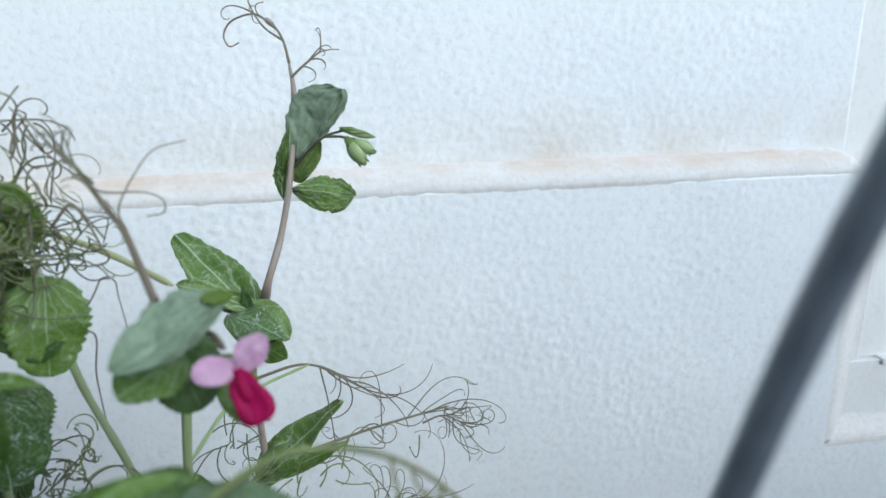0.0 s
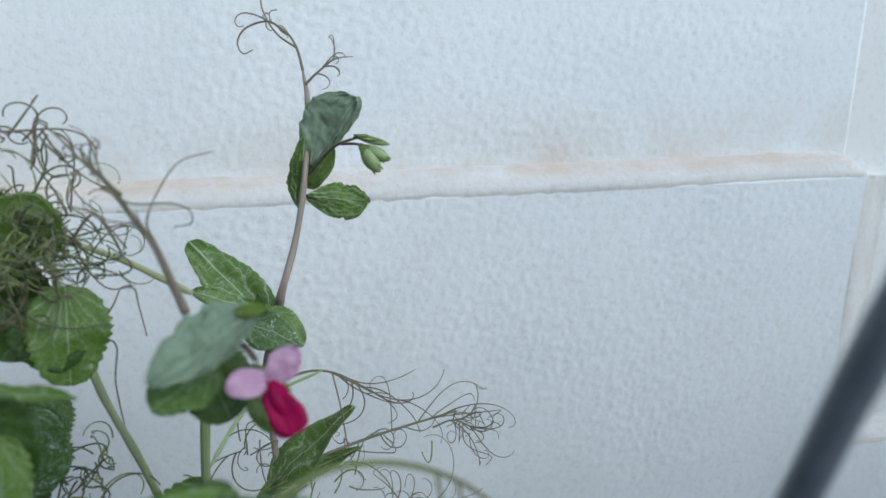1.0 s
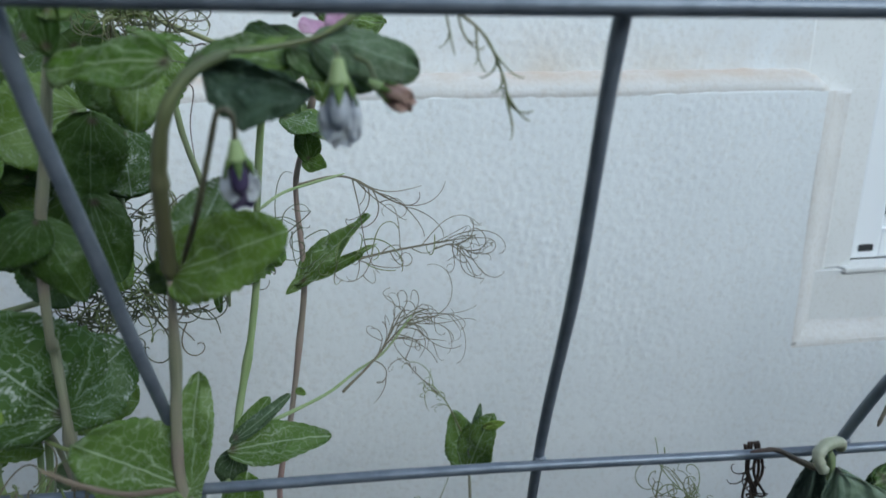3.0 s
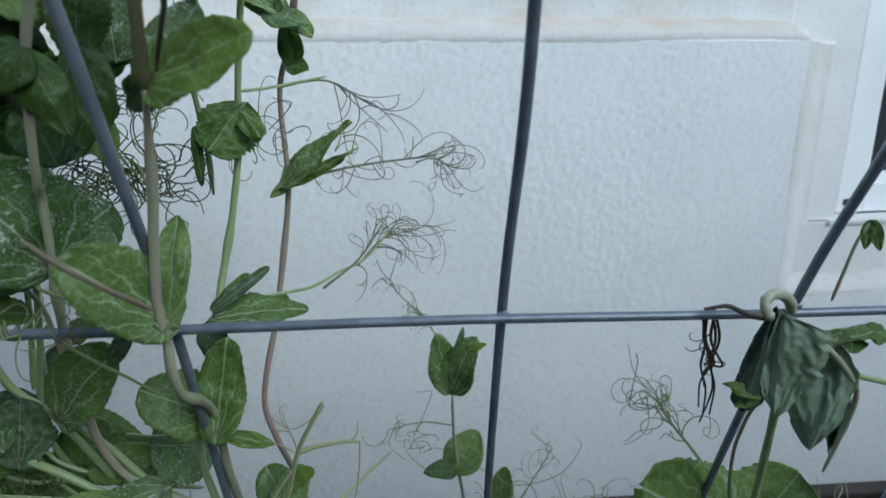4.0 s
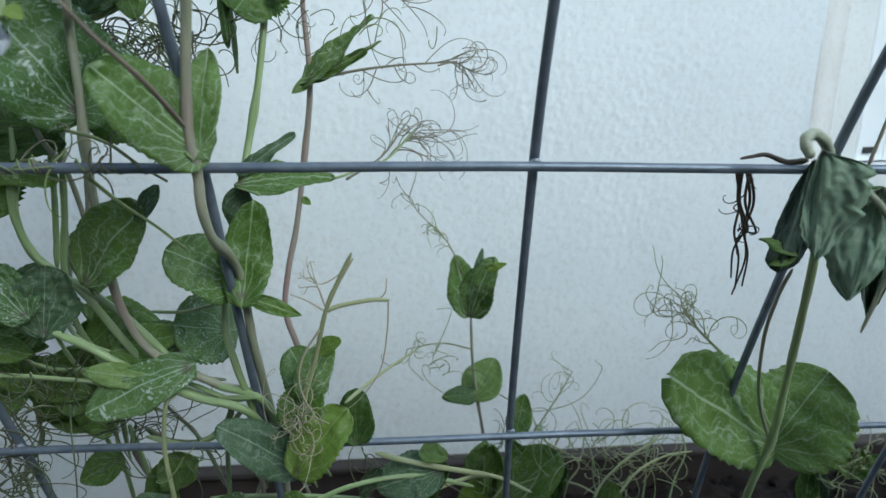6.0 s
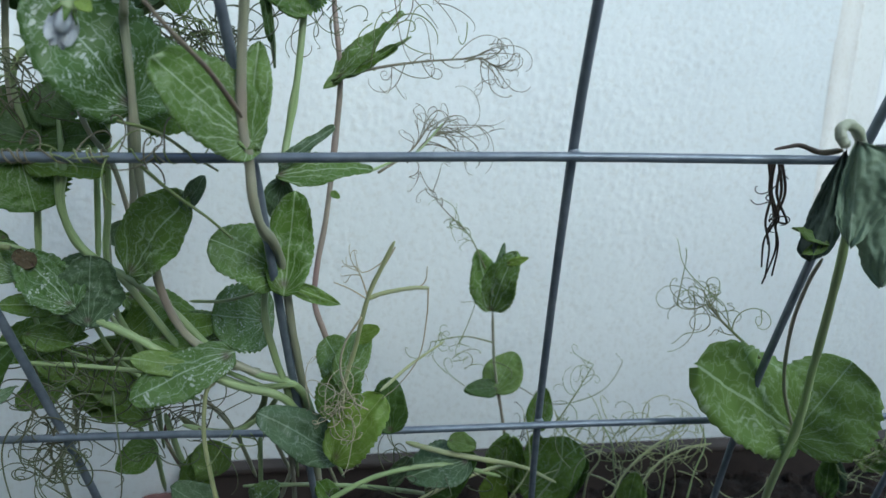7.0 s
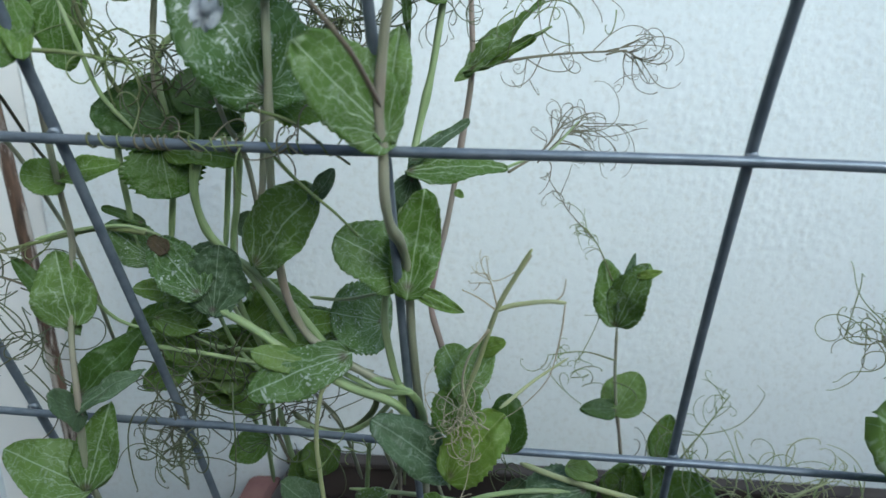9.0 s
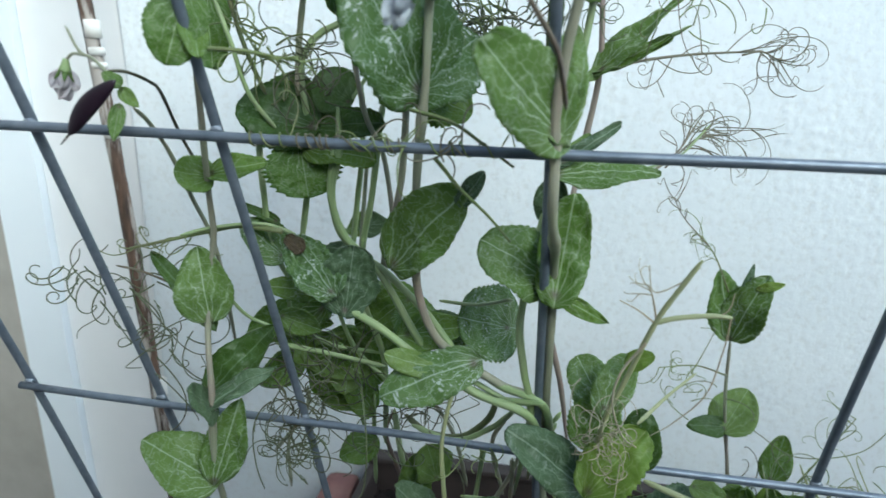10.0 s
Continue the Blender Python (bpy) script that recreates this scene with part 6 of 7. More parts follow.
leaf(p2, (-0.2130, 0.0360, 0.8305), (-0.1866, 0.0500, 0.8531), 0.0411, "m", facing=(0.31, -0.95, 0.53), back=0.2, full=0.4, bulge=0.85, tooth=0.05)
leaf(p2, (-0.2151, 0.0550, 0.8278), (-0.1902, 0.0600, 0.8171), 0.0279, "g", facing=(0.23, -0.97, 0.51), back=0.2, full=0.4, bulge=0.85, tooth=0.09)
leaf(p2, (-0.2281, 0.0500, 0.7400), (-0.1908, 0.0360, 0.7821), 0.0351, "f", facing=(0.25, -0.94, 0.71), back=0.08, full=0.36, bulge=0.85, tooth=0.03, fold=0.1, skew=-0.12)
leaf(p2, (-0.1932, 0.0360, 0.7767), (-0.1801, 0.0340, 0.7904), 0.0099, "b", facing=(0.19, -0.97, 0.65), back=0.12, full=0.4, bulge=0.85, tooth=0.04, bend=-0.12, fold=0.2)
leaf(p2, (-0.1870, 0.0550, 0.6836), (-0.2354, 0.0350, 0.6694), 0.0292, "m", facing=(0.24, -0.86, 0.95), back=0.1, full=0.4, bulge=0.85, tooth=0.05, fold=-0.1)
leaf(p2, (-0.2028, 0.0500, 0.6806), (-0.2338, 0.0400, 0.6924), 0.0158, "l", facing=(0.26, -0.87, 0.92), back=0.1, full=0.4, bulge=0.85, tooth=0.04, fold=-0.15)
leaf(p1, (-0.1517, -0.0100, 0.8154), (-0.1800, -0.0270, 0.8476), 0.0339, "f", facing=(0.15, -0.99, 0.48), back=0.22, full=0.4, bulge=0.85, tooth=0.05, fold=0.12, skew=0.1)
leaf(p1, (-0.1503, -0.0080, 0.8154), (-0.1453, 0.0100, 0.8551), 0.0158, "f", facing=(0.06, -1.00, 0.46), back=0.16, full=0.4, bulge=0.85, tooth=0.04, fold=0.2)
leaf(p1, (-0.1509, 0.0420, 0.7375), (-0.1832, 0.0360, 0.7588), 0.0357, "f", facing=(0.12, -0.96, 0.76), back=0.12, full=0.4, bulge=0.85, tooth=0.05, fold=0.1)
leaf(p1, (-0.1458, 0.0300, 0.7341), (-0.1385, 0.0450, 0.7810), 0.0272, "g", facing=(0.03, -0.97, 0.74), back=0.14, full=0.4, bulge=0.85, tooth=0.04, fold=0.14)
leaf(p1, (-0.0850, -0.0440, 0.9816), (-0.0567, -0.0540, 0.9748), 0.0177, "b", facing=(-0.05, -0.99, 0.61), back=0.06, full=0.4, bulge=0.85, tooth=0.05, fold=-0.28, droop=0.1)
leaf(p1, (-0.1178, -0.0450, 0.9758), (-0.0875, -0.0300, 0.9813), 0.0104, "d", facing=(0.14, -0.98, 0.60), back=0.12, full=0.4, bulge=0.85, tooth=0.04, fold=0.1)
leaf(p1, (-0.1287, -0.0400, 0.9767), (-0.1695, -0.0200, 0.9744), 0.0212, "g", facing=(0.37, -0.92, 0.61), back=0.04, full=0.4, bulge=0.85, tooth=0.06, fold=0.1)
limp_leaf(p1, (-0.1157, -0.0500, 0.9764), (-0.0858, -0.0620, 0.9677), 0.0140, 0.0036, 0.42, 0.5, "k", (0.14, -0.98, 0.46), 2, 0.06, 0.75)
leaf(p3, (-0.1466, 0.0550, 0.7871), (-0.0966, 0.0580, 0.7890), 0.0225, "f", facing=(-0.04, -0.99, 1.52), back=0.06, full=0.5, bulge=0.85, tooth=0.04, fold=0.1)
leaf(p3, (-0.1440, 0.0550, 0.7948), (-0.1148, 0.0620, 0.8105), 0.0079, "b", facing=(-0.01, -1.00, 0.58), back=0.12, full=0.4, bulge=0.85, tooth=0.04, fold=0.25, bend=-0.1)
leaf(p3, (-0.1460, 0.0650, 0.7870), (-0.1294, 0.0750, 0.8061), 0.0108, "g", facing=(0.02, -1.00, 0.59), back=0.12, full=0.4, bulge=0.85, tooth=0.04, fold=0.3)
leaf(p3, (-0.1467, 0.0580, 0.7833), (-0.1532, 0.0600, 0.7627), 0.0163, "b", facing=(0.06, -0.98, 0.67), back=0.12, full=0.4, bulge=0.85, tooth=0.04)
leaf(p3, (-0.1287, 0.0880, 0.8959), (-0.1435, 0.0700, 0.8761), 0.0347, "g", facing=(0.20, -0.98, 0.57), back=0.2, full=0.4, bulge=0.85, tooth=0.1, fold=-0.45, crumple=0.08)
leaf(p3, (-0.1287, 0.0880, 0.8959), (-0.1158, 0.0700, 0.8825), 0.0134, "g", facing=(0.17, -0.98, 0.56), back=0.12, full=0.4, bulge=0.85, tooth=0.1, fold=-0.4)
leaf(p3, (-0.1515, 0.0800, 0.8848), (-0.1484, 0.0700, 0.8577), 0.0060, "d", facing=(0.24, -0.96, 0.61), back=0.12, full=0.4, bulge=0.85, tooth=0.04, crumple=0.1)
leaf(p3, (-0.1014, 0.0140, 0.9863), (-0.1118, 0.0000, 0.9835), 0.0160, "g", facing=(0.34, -0.83, 0.94), back=0.12, full=0.4, bulge=0.85, tooth=0.08)
leaf(p3, (-0.1036, 0.0180, 0.9893), (-0.0970, 0.0140, 0.9712), 0.0197, "d", facing=(0.29, -0.85, 0.95), back=0.12, full=0.4, bulge=0.85, tooth=0.06)
leaf(p3, (-0.0932, 0.0260, 0.9792), (-0.0869, 0.0200, 0.9628), 0.0107, "l", facing=(0.22, -0.85, 0.98), back=0.12, full=0.4, bulge=0.85, tooth=0.04)
leaf(p3, (-0.0893, 0.0020, 1.0069), (-0.0821, 0.0000, 1.0078), 0.0037, "y", facing=(0.24, -0.91, 0.85), back=0.12, full=0.4, bulge=0.85, tooth=0.1)
limp_leaf(p3, (-0.0845, 0.0040, 1.0065), (-0.1076, -0.0100, 0.9951), 0.0093, 0.0050, 0.4, 0.5, "w", (0.31, -0.87, 0.69), 1, 0.04, 0.5)
leaf(p3, (-0.1083, 0.1500, 0.9511), (-0.1405, 0.1460, 0.9670), 0.0106, "f", facing=(0.24, -0.91, 0.82), back=0.12, full=0.4, bulge=0.85, tooth=0.04, fold=0.2)
leaf(p3, (-0.1089, 0.1500, 0.9505), (-0.0903, 0.1400, 0.9375), 0.0185, "f", facing=(0.16, -0.91, 0.88), back=0.12, full=0.5, bulge=0.85, tooth=0.04)
leaf(p4, (-0.1170, 0.1721, 0.8394), (-0.0690, 0.1741, 0.8830), 0.0250, "f", facing=(-0.25, -0.55, 1.00), back=0.1, fold=0.12, full=0.6, tooth=0.02)
leaf(p4, (-0.1137, 0.1720, 0.8425), (-0.0748, 0.1600, 0.8571), 0.0102, "f", facing=(-0.09, -0.99, 0.44), back=0.12, full=0.4, bulge=0.85, tooth=0.04, fold=0.15, bend=-0.08)
leaf(p4, (-0.1095, 0.1530, 0.9494), (-0.1456, 0.1680, 0.9859), 0.0230, "f", facing=(0.25, -0.93, 0.79), back=0.12, full=0.4, bulge=0.85, tooth=0.04, fold=0.2)
limp_leaf(p4, (-0.0826, 0.1700, 1.0204), (-0.0579, 0.1600, 1.0537), 0.0054, 0.0194, 0.72, 0.5, "w", (0.07, -0.99, 0.37), 1, 0.05, 0.5)
limp_leaf(p4, (-0.0905, 0.1720, 0.9990), (-0.0843, 0.1680, 1.0354), 0.0022, 0.0072, 0.4, 0.3, "f", (0.12, -0.98, 0.44), 1, 0.05, 0.6)
limp_leaf(p4, (-0.0859, 0.1660, 1.0061), (-0.0558, 0.1520, 1.0044), 0.0092, 0.0098, 0.75, 0.4, "f", (0.07, -0.98, 0.48), 1, 0.05, 0.5)
leaf(p4, (-0.0836, 0.1750, 1.0107), (-0.0708, 0.1720, 1.0296), 0.0117, "l", facing=(0.09, -0.99, 0.62), back=0.12, full=0.5, bulge=0.85, tooth=0.04)
leaf(p4, (-0.1162, 0.1680, 0.8409), (-0.0656, 0.1600, 0.8664), 0.0086, "g", facing=(0.06, -0.99, 0.63), back=0.12, full=0.7, bulge=0.85, tooth=0, fold=0.2)
leaf(p8, (-0.2650, 0.0520, 0.7222), (-0.2905, 0.0600, 0.7494), 0.0260, "m", facing=(0.42, -0.87, 0.76), back=0.12, full=0.4, bulge=0.85, tooth=0.06, crumple=0.12)
leaf(p8, (-0.2822, 0.0560, 0.7437), (-0.2916, 0.0580, 0.7505), 0.0100, "x", facing=(0.44, -0.87, 0.73), back=0.12, full=0.4, bulge=0.85, tooth=0.1, crumple=0.11)
leaf(p8, (-0.2584, 0.0550, 0.7104), (-0.2537, 0.0600, 0.7465), 0.0328, "b", facing=(0.36, -0.89, 0.79), back=0.12, full=0.4, bulge=0.85, tooth=0.04, crumple=0.08, fold=-0.2)
leaf(p8, (-0.2750, 0.0700, 0.7158), (-0.3095, 0.0650, 0.7190), 0.0168, "g", facing=(0.44, -0.85, 0.80), back=0.12, full=0.4, bulge=0.85, tooth=0.04)
leaf(p8, (-0.3019, 0.0700, 0.7564), (-0.3207, 0.0650, 0.7658), 0.0068, "d", facing=(0.49, -0.85, 0.68), back=0.12, full=0.4, bulge=0.85, tooth=0.04)
leaf(p8, (-0.2802, 0.0760, 0.8063), (-0.3169, 0.0660, 0.8217), 0.0388, "d", facing=(0.47, -0.88, 0.53), back=0.1, full=0.4, bulge=0.85, tooth=0.05)
leaf(p8, (-0.3014, 0.0800, 0.8108), (-0.2846, 0.0850, 0.8356), 0.0310, "d", facing=(0.44, -0.90, 0.51), back=0.1, full=0.4, bulge=0.85, tooth=0.05)
leaf(p8, (-0.2797, 0.0740, 0.8082), (-0.2374, 0.0700, 0.8115), 0.0216, "d", facing=(0.37, -0.93, 0.55), back=0.12, full=0.4, bulge=0.85, tooth=0.06)
leaf(p8, (-0.2851, 0.0700, 0.7990), (-0.2795, 0.0640, 0.7710), 0.0424, "g", facing=(0.43, -0.89, 0.62), back=0.1, full=0.42, bulge=0.85, tooth=0.14)
leaf(p8, (-0.2797, 0.0700, 0.7967), (-0.2408, 0.0640, 0.7929), 0.0189, "g", facing=(0.38, -0.92, 0.59), back=0.12, full=0.4, bulge=0.85, tooth=0.1)
leaf(p8, (-0.1698, 0.0840, 0.6938), (-0.1978, 0.0750, 0.7018), 0.0507, "m", facing=(0.15, -0.92, 0.86), back=0.25, full=0.4, bulge=0.85, tooth=0.05)
leaf(p8, (-0.1953, 0.0840, 0.6857), (-0.2241, 0.0800, 0.6940), 0.0248, "m", facing=(0.21, -0.90, 0.88), back=0.2, full=0.4, bulge=0.85, tooth=0.04)
leaf(p8, (-0.2315, 0.1000, 0.5529), (-0.2244, 0.1000, 0.5944), 0.0241, "l", facing=(0.22, -0.79, 1.08), back=0.12, full=0.4, bulge=0.85, tooth=0.04)
leaf(p8, (-0.1162, 0.0550, 0.6616), (-0.1303, 0.0680, 0.6856), 0.0279, "f", facing=(-0.03, -0.89, 0.95), back=0.15, full=0.4, bulge=0.85, tooth=0.04)
leaf(p8, (-0.1179, 0.0340, 0.6731), (-0.1055, 0.0500, 0.6967), 0.0209, "f", facing=(-0.06, -0.90, 0.94), back=0.15, full=0.4, bulge=0.85, tooth=0.04)
leaf(p8, (-0.1089, 0.0340, 0.6983), (-0.0971, 0.0300, 0.7054), 0.0103, "y", facing=(-0.10, -0.91, 0.91), back=0.12, full=0.4, bulge=0.85, tooth=0.04)
leaf(p8, (-0.1286, 0.0360, 0.6255), (-0.1674, 0.0300, 0.6591), 0.0285, "b", facing=(0.05, -0.83, 1.05), back=0.1, full=0.4, bulge=0.85, tooth=0.03)
leaf(p8, (-0.1238, 0.0220, 0.6319), (-0.0965, 0.0340, 0.6622), 0.0307, "y", facing=(-0.07, -0.83, 1.05), back=0.1, full=0.4, bulge=0.85, tooth=0.08, wave=0.12)
leaf(p8, (-0.1258, 0.0350, 0.6520), (-0.1152, 0.0450, 0.6750), 0.0277, "g", facing=(-0.04, -0.87, 1.00), back=0.15, full=0.4, bulge=0.85, tooth=0.05)
leaf(p8, (-0.0926, 0.0600, 0.6241), (-0.0929, 0.0680, 0.6557), 0.0237, "d", facing=(-0.11, -0.85, 1.01), back=0.1, full=0.4, bulge=0.85, tooth=0.04)
leaf(p8, (-0.2883, 0.1000, 0.6936), (-0.3404, 0.1000, 0.6730), 0.0301, "g", facing=(0.46, -0.81, 0.85), back=0.12, full=0.4, bulge=0.85, tooth=0.04)
leaf(p8, (-0.3207, 0.1100, 0.6749), (-0.2929, 0.1100, 0.6473), 0.0279, "g", facing=(0.43, -0.81, 0.89), back=0.12, full=0.4, bulge=0.85, tooth=0.04)
leaf(p8, (-0.2215, 0.1100, 0.6805), (-0.2581, 0.1000, 0.6710), 0.0253, "g", facing=(0.32, -0.86, 0.88), back=0.12, full=0.4, bulge=0.85, tooth=0.04)
leaf(p8, (-0.2554, 0.1100, 0.7032), (-0.2103, 0.1000, 0.6849), 0.0245, "g", facing=(0.38, -0.84, 0.90), back=0.12, full=0.4, bulge=0.85, tooth=0.04)
leaf(p8, (-0.2994, 0.0700, 0.7362), (-0.3168, 0.0600, 0.7574), 0.0249, "m", facing=(0.50, -0.83, 0.75), back=0.12, full=0.4, bulge=0.85, tooth=0.04)
leaf(p8, (-0.3127, 0.1200, 0.6434), (-0.3395, 0.1100, 0.6316), 0.0242, "g", facing=(0.45, -0.79, 0.92), back=0.12, full=0.4, bulge=0.85, tooth=0.04)
leaf(p8, (-0.2640, 0.1200, 0.6121), (-0.2783, 0.1100, 0.6461), 0.0256, "g", facing=(0.36, -0.82, 0.95), back=0.12, full=0.4, bulge=0.85, tooth=0.04)
tangle(p8, (-0.2961, 0.0700, 0.6089), (0.0164, 0.02, 0.0127), 12, 0.0327, 84, "h", r=0.00045, tight=1.5)
leaf(p8, (-0.2779, 0.0700, 0.8096), (-0.3167, 0.0650, 0.8206), 0.0352, "d", facing=(0.51, -0.86, 0.60), back=0.12, full=0.4, bulge=0.85, tooth=0.05)
leaf(p8, (-0.2614, 0.0850, 0.8220), (-0.2790, 0.0800, 0.8345), 0.0303, "d", facing=(0.44, -0.89, 0.57), back=0.12, full=0.4, bulge=0.85, tooth=0.04)
leaf(p8, (-0.2317, 0.1000, 0.7022), (-0.2555, 0.0950, 0.6836), 0.0267, "g", facing=(0.40, -0.84, 0.87), back=0.12, full=0.4, bulge=0.85, tooth=0.04)
leaf(p8, (-0.2586, 0.0800, 0.7336), (-0.2811, 0.0700, 0.7120), 0.0383, "b", facing=(0.48, -0.82, 0.81), back=0.12, full=0.4, bulge=0.85, tooth=0.04)
leaf(p8, (-0.2296, 0.1200, 0.6730), (-0.2519, 0.1100, 0.6836), 0.0242, "g", facing=(0.38, -0.84, 0.89), back=0.12, full=0.4, bulge=0.85, tooth=0.04)
leaf(p8, (-0.2858, 0.1200, 0.6658), (-0.2526, 0.1100, 0.6378), 0.0322, "g", facing=(0.38, -0.83, 0.91), back=0.12, full=0.4, bulge=0.85, tooth=0.04)
leaf(p8, (-0.2959, 0.1300, 0.6234), (-0.2898, 0.1200, 0.6522), 0.0284, "l", facing=(0.41, -0.81, 0.92), back=0.12, full=0.4, bulge=0.85, tooth=0.04)
leaf(p8, (-0.2145, 0.1000, 0.5759), (-0.2205, 0.1000, 0.6003), 0.0279, "l", facing=(0.27, -0.80, 1.03), back=0.12, full=0.4, bulge=0.85, tooth=0.04)
leaf(p8, (-0.2399, 0.1200, 0.6883), (-0.2696, 0.1100, 0.6783), 0.0288, "g", facing=(0.36, -0.87, 0.84), back=0.12, full=0.4, bulge=0.85, tooth=0.04)
leaf(p8, (-0.3024, 0.1120, 0.6606), (-0.2649, 0.1050, 0.6459), 0.0299, "l", facing=(0.29, -0.86, 0.93), back=0.12, full=0.4, bulge=0.85, tooth=0.04)
leaf(p8, (-0.2651, 0.1250, 0.6191), (-0.3025, 0.1200, 0.6233), 0.0263, "l", facing=(0.27, -0.84, 0.97), back=0.12, full=0.5, bulge=0.85, tooth=0.04)
leaf(p7, (-0.3205, 0.0360, 0.7862), (-0.3328, 0.0250, 0.7902), 0.0209, "g", facing=(0.57, -0.81, 0.61), back=0.15, full=0.4, bulge=0.85, tooth=0.06)
leaf(p7, (-0.3183, 0.0360, 0.7874), (-0.2909, 0.0400, 0.7932), 0.0127, "g", facing=(0.52, -0.85, 0.61), back=0.12, full=0.4, bulge=0.85, tooth=0.04, fold=0.2)
leaf(p7, (-0.3017, -0.0040, 0.8654), (-0.3080, -0.0120, 0.8386), 0.0246, "g", facing=(0.51, -0.86, 0.43), back=0.1, full=0.4, bulge=0.85, tooth=0.05)
leaf(p7, (-0.3004, -0.0030, 0.8604), (-0.2936, -0.0120, 0.8416), 0.0120, "g", facing=(0.48, -0.87, 0.43), back=0.12, full=0.4, bulge=0.85, tooth=0.04)
leaf(p11, (-0.0625, 0.1100, 0.5375), (-0.0302, 0.1000, 0.5722), 0.0331, "d", facing=(-0.09, -0.80, 1.09), back=0.12, full=0.4, bulge=0.85, tooth=0.04)
leaf(p11, (-0.0936, 0.1000, 0.5557), (-0.0788, 0.0900, 0.5809), 0.0134, "b", facing=(-0.01, -0.81, 1.09), back=0.12, full=0.4, bulge=0.85, tooth=0.04)
leaf(p11, (0.0229, 0.2000, 0.4644), (0.0197, 0.1900, 0.5250), 0.0248, "g", facing=(-0.19, -0.79, 1.08), back=0.12, full=0.4, bulge=0.85, tooth=0.04)
leaf(p11, (0.0502, 0.2100, 0.4846), (0.0455, 0.2000, 0.5196), 0.0217, "l", facing=(-0.23, -0.80, 1.06), back=0.12, full=0.4, bulge=0.85, tooth=0.04)
leaf(p11, (0.0651, 0.1900, 0.4724), (0.0817, 0.1800, 0.5105), 0.0388, "d", facing=(-0.27, -0.77, 1.08), back=0.12, full=0.4, bulge=0.85, tooth=0.04)
leaf(p11, (-0.1868, 0.0800, 0.5573), (-0.1663, 0.0700, 0.5823), 0.0223, "m", facing=(0.18, -0.78, 1.10), back=0.12, full=0.4, bulge=0.85, tooth=0.04)
leaf(p11, (-0.2181, 0.0900, 0.5493), (-0.2384, 0.0800, 0.5809), 0.0264, "b", facing=(0.28, -0.77, 1.08), back=0.12, full=0.4, bulge=0.85, tooth=0.04)
leaf(p11, (-0.0489, 0.1000, 0.5852), (-0.0321, 0.0900, 0.5852), 0.0150, "l", facing=(-0.11, -0.82, 1.06), back=0.12, full=0.4, bulge=0.85, tooth=0.04)
leaf(p11, (-0.1375, 0.1000, 0.5419), (-0.1439, 0.0900, 0.5686), 0.0180, "g", facing=(0.10, -0.79, 1.10), back=0.12, full=0.4, bulge=0.85, tooth=0.04)
leaf(p11, (0.0024, 0.2000, 0.4491), (0.0086, 0.2000, 0.4821), 0.0259, "y", facing=(-0.17, -0.78, 1.10), back=0.12, full=0.4, bulge=0.85, tooth=0.04)
leaf(p11, (0.1042, 0.1300, 0.4897), (0.1067, 0.1250, 0.5255), 0.0207, "l", facing=(-0.36, -0.73, 1.08), back=0.12, full=0.4, bulge=0.85, tooth=0.04)
leaf(p11, (0.0373, 0.1850, 0.4736), (0.0791, 0.1800, 0.5171), 0.0559, "g", facing=(-0.24, -0.78, 1.08), back=0.2, full=0.36, bulge=0.85, tooth=0.03)
leaf(p11, (-0.0393, 0.1000, 0.5668), (-0.0825, 0.0900, 0.5648), 0.0361, "b", facing=(-0.06, -0.80, 1.49), back=0.1, full=0.4, bulge=0.85, tooth=0.05)
leaf(p11, (0.0076, 0.2000, 0.4831), (0.0182, 0.1950, 0.5225), 0.0295, "g", facing=(-0.17, -0.80, 1.07), back=0.12, full=0.4, bulge=0.85, tooth=0.04)
leaf(p11, (0.3555, 0.1900, 0.4318), (0.3354, 0.1850, 0.4854), 0.0214, "k", facing=(-0.57, -0.63, 1.02), back=0.12, full=0.7, bulge=0.85, tooth=0.04, fold=0.3)
leaf(p11, (0.3912, 0.2000, 0.4494), (0.3613, 0.1900, 0.4938), 0.0166, "l", facing=(-0.60, -0.63, 0.99), back=0.12, full=0.6, bulge=0.85, tooth=0.04)
leaf(p11, (0.3945, 0.2000, 0.4491), (0.4163, 0.1900, 0.4742), 0.0193, "g", facing=(-0.62, -0.61, 0.99), back=0.12, full=0.6, bulge=0.85, tooth=0.04)
leaf(p11, (0.4154, 0.2000, 0.4414), (0.3891, 0.1900, 0.4847), 0.0154, "l", facing=(-0.62, -0.61, 0.99), back=0.12, full=0.6, bulge=0.85, tooth=0.04)
tangle(p11, (0.4009, 0.2000, 0.4668), (0.0294, 0.02, 0.0176), 14, 0.0412, 91, "s", r=0.0006, tight=0.9)
tangle(p11, (0.1209, 0.1800, 0.5107), (0.0477, 0.02, 0.0185), 14, 0.0424, 92, "s", r=0.0006, tight=0.9)
leaf(p12, (-0.2009, 0.0600, 0.9190), (-0.2070, 0.0500, 0.8752), 0.0334, "d", facing=(0.40, -0.92, 0.54), back=0.12, full=0.4, bulge=0.85, tooth=0.04, fold=-0.3, droop=0.1)
leaf(p12, (-0.1824, 0.0700, 0.9485), (-0.1795, 0.0620, 0.9205), 0.0295, "m", facing=(0.33, -0.94, 0.43), back=0.12, full=0.4, bulge=0.85, tooth=0.08)
leaf(p12, (-0.1965, 0.0200, 0.8980), (-0.1970, 0.0000, 0.9239), 0.0241, "d", facing=(0.45, -0.83, 0.83), back=0.12, full=0.4, bulge=0.85, tooth=0.04)
